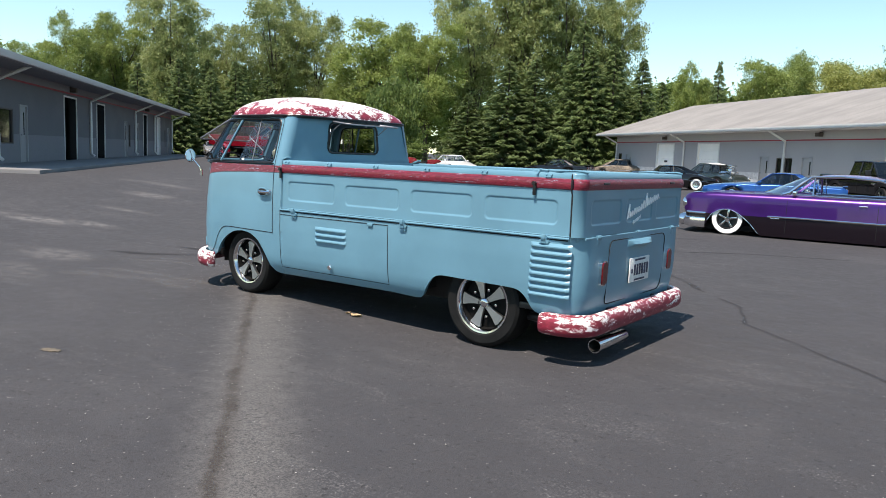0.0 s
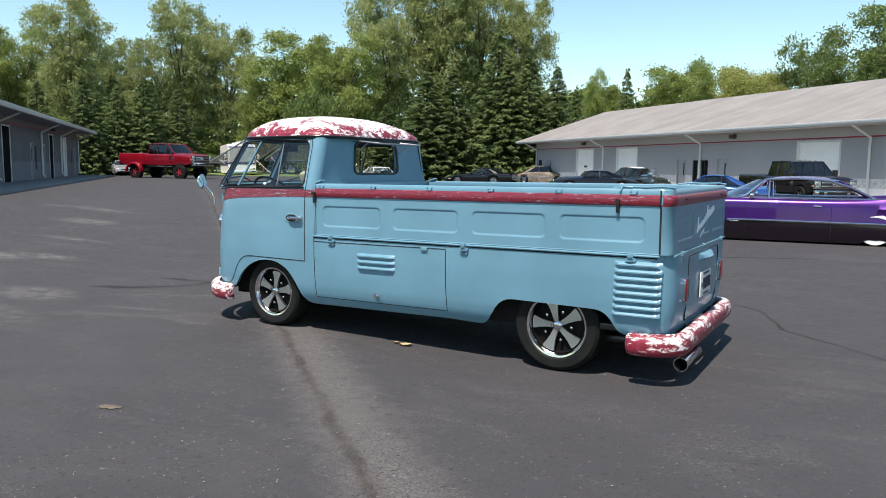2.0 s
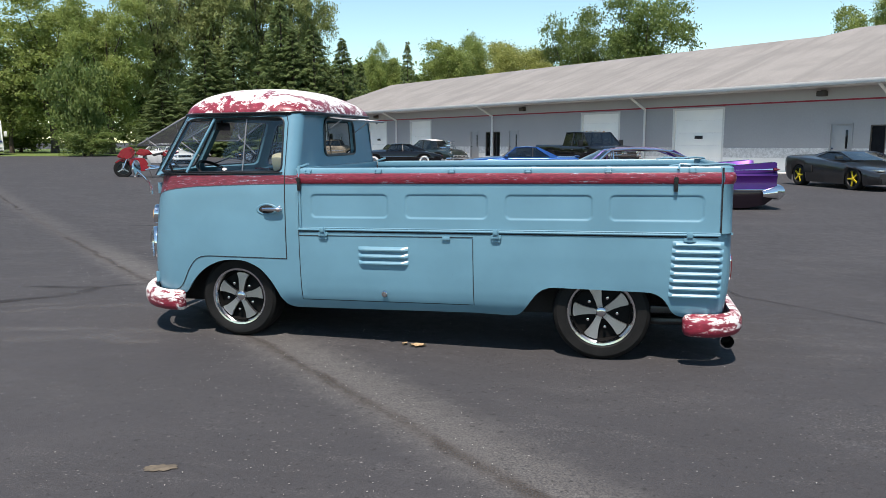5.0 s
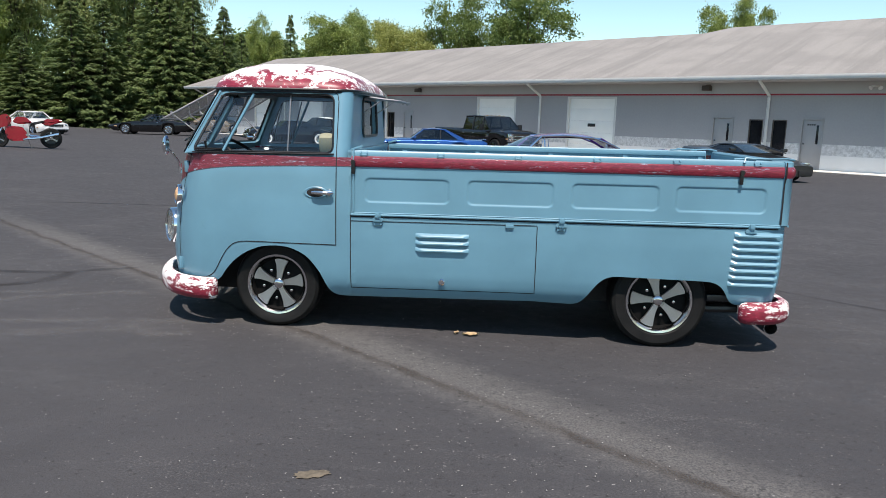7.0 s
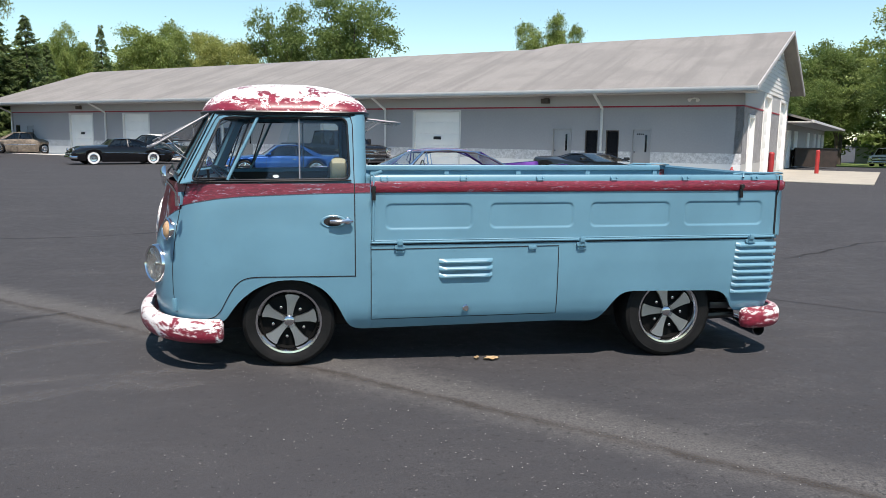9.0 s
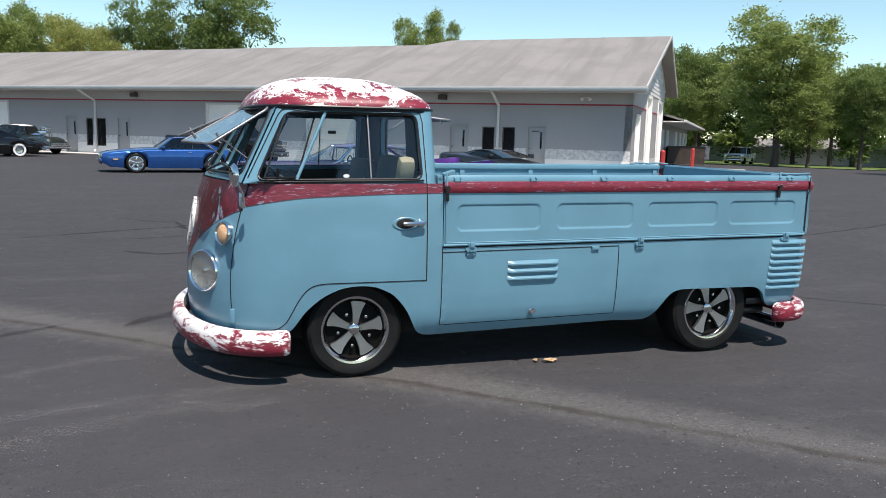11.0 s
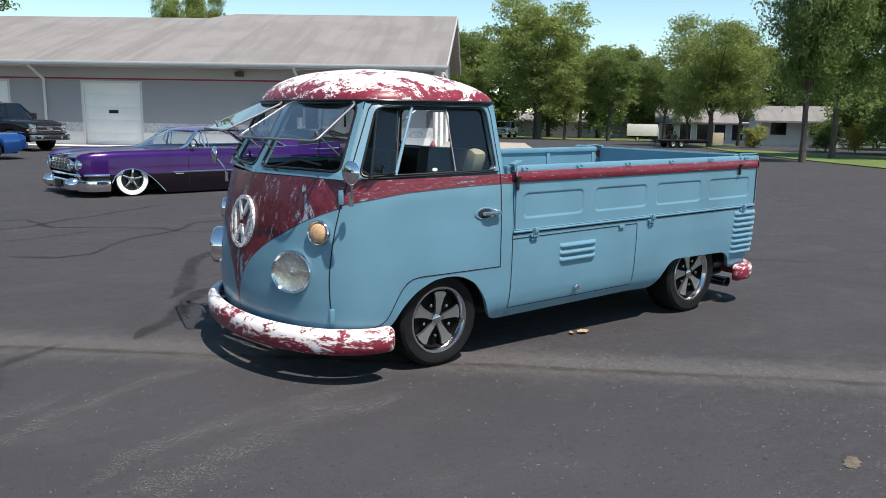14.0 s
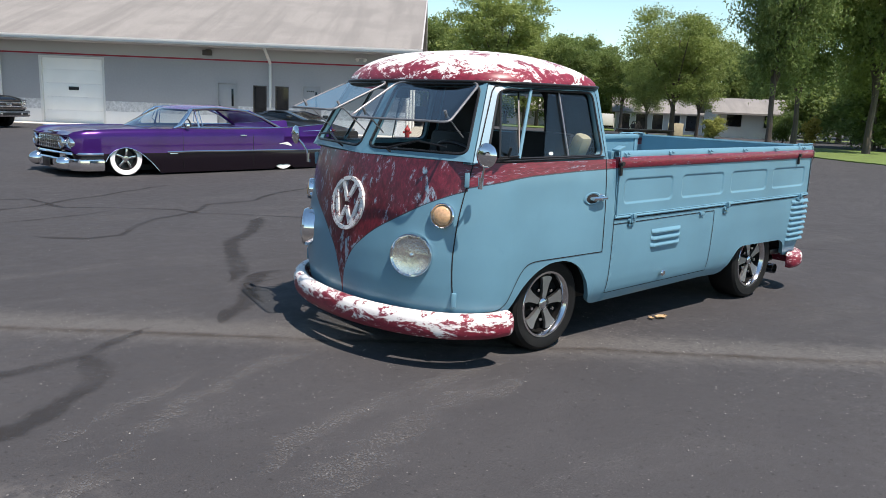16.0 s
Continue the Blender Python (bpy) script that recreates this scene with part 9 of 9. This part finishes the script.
def plant(kind, x, y, top, width):
    """A copy of one of the kind's trees, grown to a height and a width."""
    PLANTED[0] += 1
    rnd = random.Random(PLANTED[0] * 7)
    tree, h, r = kind[PLANTED[0] % len(kind)]
    z = ground_z(x, y)
    k = width / (2 * r) * rnd.uniform(0.92, 1.06)
    m = pose(x, y, z, 0, 0, rnd.uniform(0, 360)) @ Matrix.Diagonal((k, k, (top - z) / h * 1.02, 1))
    return copy_thing(tree, m)


# west wood
plant(broadleaf, -74.6, 38.9, 12.0, 7)
plant(broadleaf, -89.1, 41.1, 11.0, 8)
plant(broadleaf, -76.3, 44.2, 13.6, 8)
plant(grey_broadleaf, -68.8, 45.0, 16.2, 11)
plant(spruce, -62.0, 37.4, 7.8, 5)
plant(spruce, -60.5, 40.5, 8.4, 5)
plant(spruce, -60.0, 43.5, 8.0, 5)
plant(spruce, -59.0, 45.5, 8.8, 5.5)
plant(spruce, -58.5, 48.8, 8.0, 5.5)
plant(spruce, -66.3, 45.2, 7.0, 5)
plant(spruce, -65.1, 46.9, 9.3, 6)
plant(spruce, -66.3, 52.0, 9.4, 6)
plant(grey_broadleaf, -70.3, 59.8, 18.3, 12)
plant(grey_broadleaf, -67.2, 63.2, 15.6, 9)
plant(grey_broadleaf, -73.7, 55.4, 14.2, 8)
plant(broadleaf, -60.2, 61.8, 9.7, 8)
plant(broadleaf, -56.2, 62.8, 13.6, 13)
plant(broadleaf, -47.5, 59.7, 13.0, 9)
# middle wood
plant(grey_broadleaf, -46.0, 65.8, 19.3, 11)
plant(grey_broadleaf, -43.3, 70.0, 21.0, 13)
plant(grey_broadleaf, -40.1, 74.2, 20.5, 12)
plant(grey_broadleaf, -36.6, 77.5, 18.6, 9)
plant(spruce, -39.6, 55.7, 6.5, 6)
plant(spruce, -36.4, 57.2, 9.3, 7.5)
plant(spruce, -34.7, 58.8, 9.6, 7.5)
plant(spruce, -31.3, 60.9, 12.9, 8.5)
plant(spruce, -30.0, 60.3, 10.3, 7)
plant(spruce, -28.8, 62.0, 10.9, 7)
plant(spruce, -26.6, 63.0, 9.8, 6.5)
plant(spruce, -27.2, 69.2, 8.5, 5)
# behind workshop
plant(broadleaf, -29.3, 83.4, 10.8, 5)
plant(spruce, -25.7, 80.3, 11.5, 5)
plant(broadleaf, -22.8, 89.5, 12.2, 9)
plant(pale_broadleaf, -19.9, 95.3, 10.8, 9)
plant(pale_broadleaf, -16.6, 99.0, 12.7, 12)
plant(dark_broadleaf, -9.1, 99.9, 15.7, 10)
plant(dark_broadleaf, -4.9, 102.0, 13.9, 9)
plant(dark_broadleaf, -0.9, 94.9, 17.4, 13)
plant(pale_broadleaf, -17.6, 107.3, 13.7, 12)
plant(broadleaf, -24.1, 100.2, 13.7, 9)
plant(broadleaf, 23.2, 93.9, 15.2, 8)
plant(broadleaf, 25.9, 94.1, 14.5, 6)
# east trees
plant(broadleaf, 43.2, 53.9, 11.8, 12.5)
plant(broadleaf, 49.0, 56.0, 8.6, 6)
plant(park_broadleaf, 48.5, 49.8, 7.4, 7)
plant(park_broadleaf, 92.0, 83.0, 11.0, 13)
plant(park_broadleaf, 53.4, 47.1, 7.0, 7)
plant(park_broadleaf, 44.8, 67.0, 9.4, 8)
plant(park_broadleaf, 40.8, 65.0, 6.8, 6)
plant(park_broadleaf, 43.4, 68.7, 10.1, 8)
plant(park_broadleaf, 47.8, 70.4, 9.6, 9)
plant(park_broadleaf, 50.4, 61.8, 8.4, 9)
plant(park_broadleaf, 62.0, 66.0, 9.0, 10)
plant(park_broadleaf, 86.0, 86.0, 11.5, 13)
plant(park_broadleaf, 75.0, 55.0, 8.0, 9)
plant(park_broadleaf, 78.0, 48.0, 7.5, 9)
plant(park_broadleaf, 80.0, 41.0, 8.0, 10)
plant(park_broadleaf, 82.0, 34.0, 8.0, 10)
# lawn trees
plant(yard_tree, 30.0, 26.4, 6.5, 6.6)
plant(yard_tree, 38.0, 33.6, 5.0, 4.4)
plant(yard_tree, 37.0, 29.0, 6.0, 5.0)
plant(airy_tree, 19.6, 15.5, 8.4, 4.8)
plant(airy_tree, 24.0, 16.6, 9.0, 5.0)
plant(yard_tree, 25.5, 14.2, 9.0, 6.6)
plant(yard_tree, 29.5, 15.6, 7.0, 6.0)
plant(yard_tree, 31.0, 14.2, 8.0, 6.0)
plant(dark_broadleaf, 52.0, 26.0, 5.6, 7)
plant(dark_broadleaf, 48.0, 20.6, 5.6, 7)
plant(dark_broadleaf, 50.0, 17.0, 6.4, 8)
# bushes
plant(bush, 30.2, 15.6, 2.6, 4.4)
plant(bush, 39.0, 20.0, 3.8, 6.5)
plant(bush, 42.0, 24.0, 3.0, 5)
plant(bush, 46.0, 19.0, 4.5, 9)
plant(bush, 33.0, 16.4, 2.1, 3.4)
plant(bush, 31.5, 20.6, 1.5, 1.8)
plant(pale_bush, 32.8, 25.4, 1.1, 1.7)
plant(golden_bush, 31.0, 18.9, 1.35, 1.1)
plant(bush, -43.2, 50.6, 7.0, 5.6)
plant(bush, -42.0, 49.9, 2.1, 5)
plant(bush, -47.0, 55.5, 3.3, 5)
plant(bush, -55.8, 47.9, 2.1, 6)
plant(bush, -28.7, 56.6, -0.1, 5)

# undergrowth and farther rows that close the wood
rnd = random.Random(5)
for k in range(17):
    a = radians(106 + 3.3 * k)
    q = rnd.uniform(97, 108)
    plant(far_broadleaf, -1 + q * math.cos(a), q * math.sin(a), rnd.uniform(8.5, 12.0), rnd.uniform(10, 13))
for k in range(12):
    a = radians(108 + 4.2 * k)
    q = rnd.uniform(88, 94)
    plant(bush, -1 + q * math.cos(a), q * math.sin(a), rnd.uniform(3.0, 4.5), rnd.uniform(7, 9))
for k in range(13):
    a = radians(18 + 3.6 * k)
    q = rnd.uniform(96, 106)
    plant(far_broadleaf, -5 + q * math.cos(a), q * math.sin(a), rnd.uniform(7.0, 9.5), rnd.uniform(10, 13))
for kind in (far_broadleaf, park_broadleaf, grey_broadleaf, broadleaf, dark_broadleaf, pale_broadleaf, yard_tree, airy_tree, spruce, bush, pale_bush, golden_bush):
    for tree, _, _ in kind:
        for o in [*tree.children_recursive, tree]:
            bpy.data.objects.remove(o)

# ---- small litter on the asphalt ----
M_DRYLEAF = surface("dry_leaf", (0.42, 0.3, 0.17), 0.8, vary=0.3, scale=20)


def fallen_leaf(x, y, size, turn):
    bm = bmesh.new()
    rows = []
    for k in range(9):
        t = k / 8
        w = size * 0.32 * math.sin(math.pi * t) ** 0.7 * (1 + 0.35 * math.sin(t * 19))
        rows.append([((t - 0.5) * size, -w, 0.012 + 0.02 * abs(t - 0.5)), ((t - 0.5) * size, 0, 0.006), ((t - 0.5) * size, w, 0.014)])
    sheet(bm, rows)
    solo("fallen_leaf", bm, M_DRYLEAF, "dry tan leaf lying on the asphalt", "leaf", pose(x, y, ground_z(x, y), 0, 0, turn), "fallen leaves")


fallen_leaf(-3.907, 4.525, 0.11, 12)
fallen_leaf(-4.0, 4.54, 0.05, 80)


def stain(x, y, rx, ry, turn, seed, material, label):
    rnd = random.Random(seed)
    bm = bmesh.new()
    vs = [bm.verts.new((rx * math.cos(a) * q, ry * math.sin(a) * q, 0.004)) for a, q in ((2 * math.pi * k / 28, rnd.uniform(0.72, 1.1)) for k in range(28))]
    bm.faces.new(vs)
    solo("asphalt_stain", bm, material, label, "stain", pose(x, y, ground_z(x, y), 0, 0, turn), kind="structure")


M_STAIN = surface("ochre_stain", (0.115, 0.095, 0.068), 0.9, vary=0.4, scale=9, fine=60)
stain(-4.44, 2.485, 0.075, 0.036, 20, 3, M_STAIN, "ochre stain on the asphalt")


def pebbles():
    """Pale grit scattered over the yard, denser towards the joint."""
    rng = np.random.default_rng(8)
    verts, faces = [], []
    for k in range(1300):
        x, y = rng.uniform(-9, 2), rng.uniform(-0.5, 10)
        if k % 2:
            x = rng.uniform(-8.5, -3)
            y = 3.89 - (x + 4.4) * 0.861 + rng.normal(-0.3, 0.8)
        r = rng.uniform(0.0015, 0.0038)
        a, z, base = rng.uniform(0, 3.14), ground_z(x, y) + 0.006, len(verts)
        c, d = math.cos(a) * r, math.sin(a) * r
        verts += [(x + c, y + d, z), (x - d, y + c, z), (x - c, y - d, z), (x + d, y - c, z), (x, y, z + r * 0.8), (x, y, z - r)]
        faces += [(base + p, base + (p + 1) % 4, base + 4) for p in range(4)] + [(base + (p + 1) % 4, base + p, base + 5) for p in range(4)]
    me = bpy.data.meshes.new("grit")
    me.from_pydata(verts, [], faces)
    me.materials.append(M_GRIT)
    tagged(new("grit", me), "pale grit scattered over the asphalt", "gravel", kind="stuff")


M_GRIT = surface("pale_grit", (0.34, 0.33, 0.31), 0.9, vary=0.4, scale=40)
pebbles()
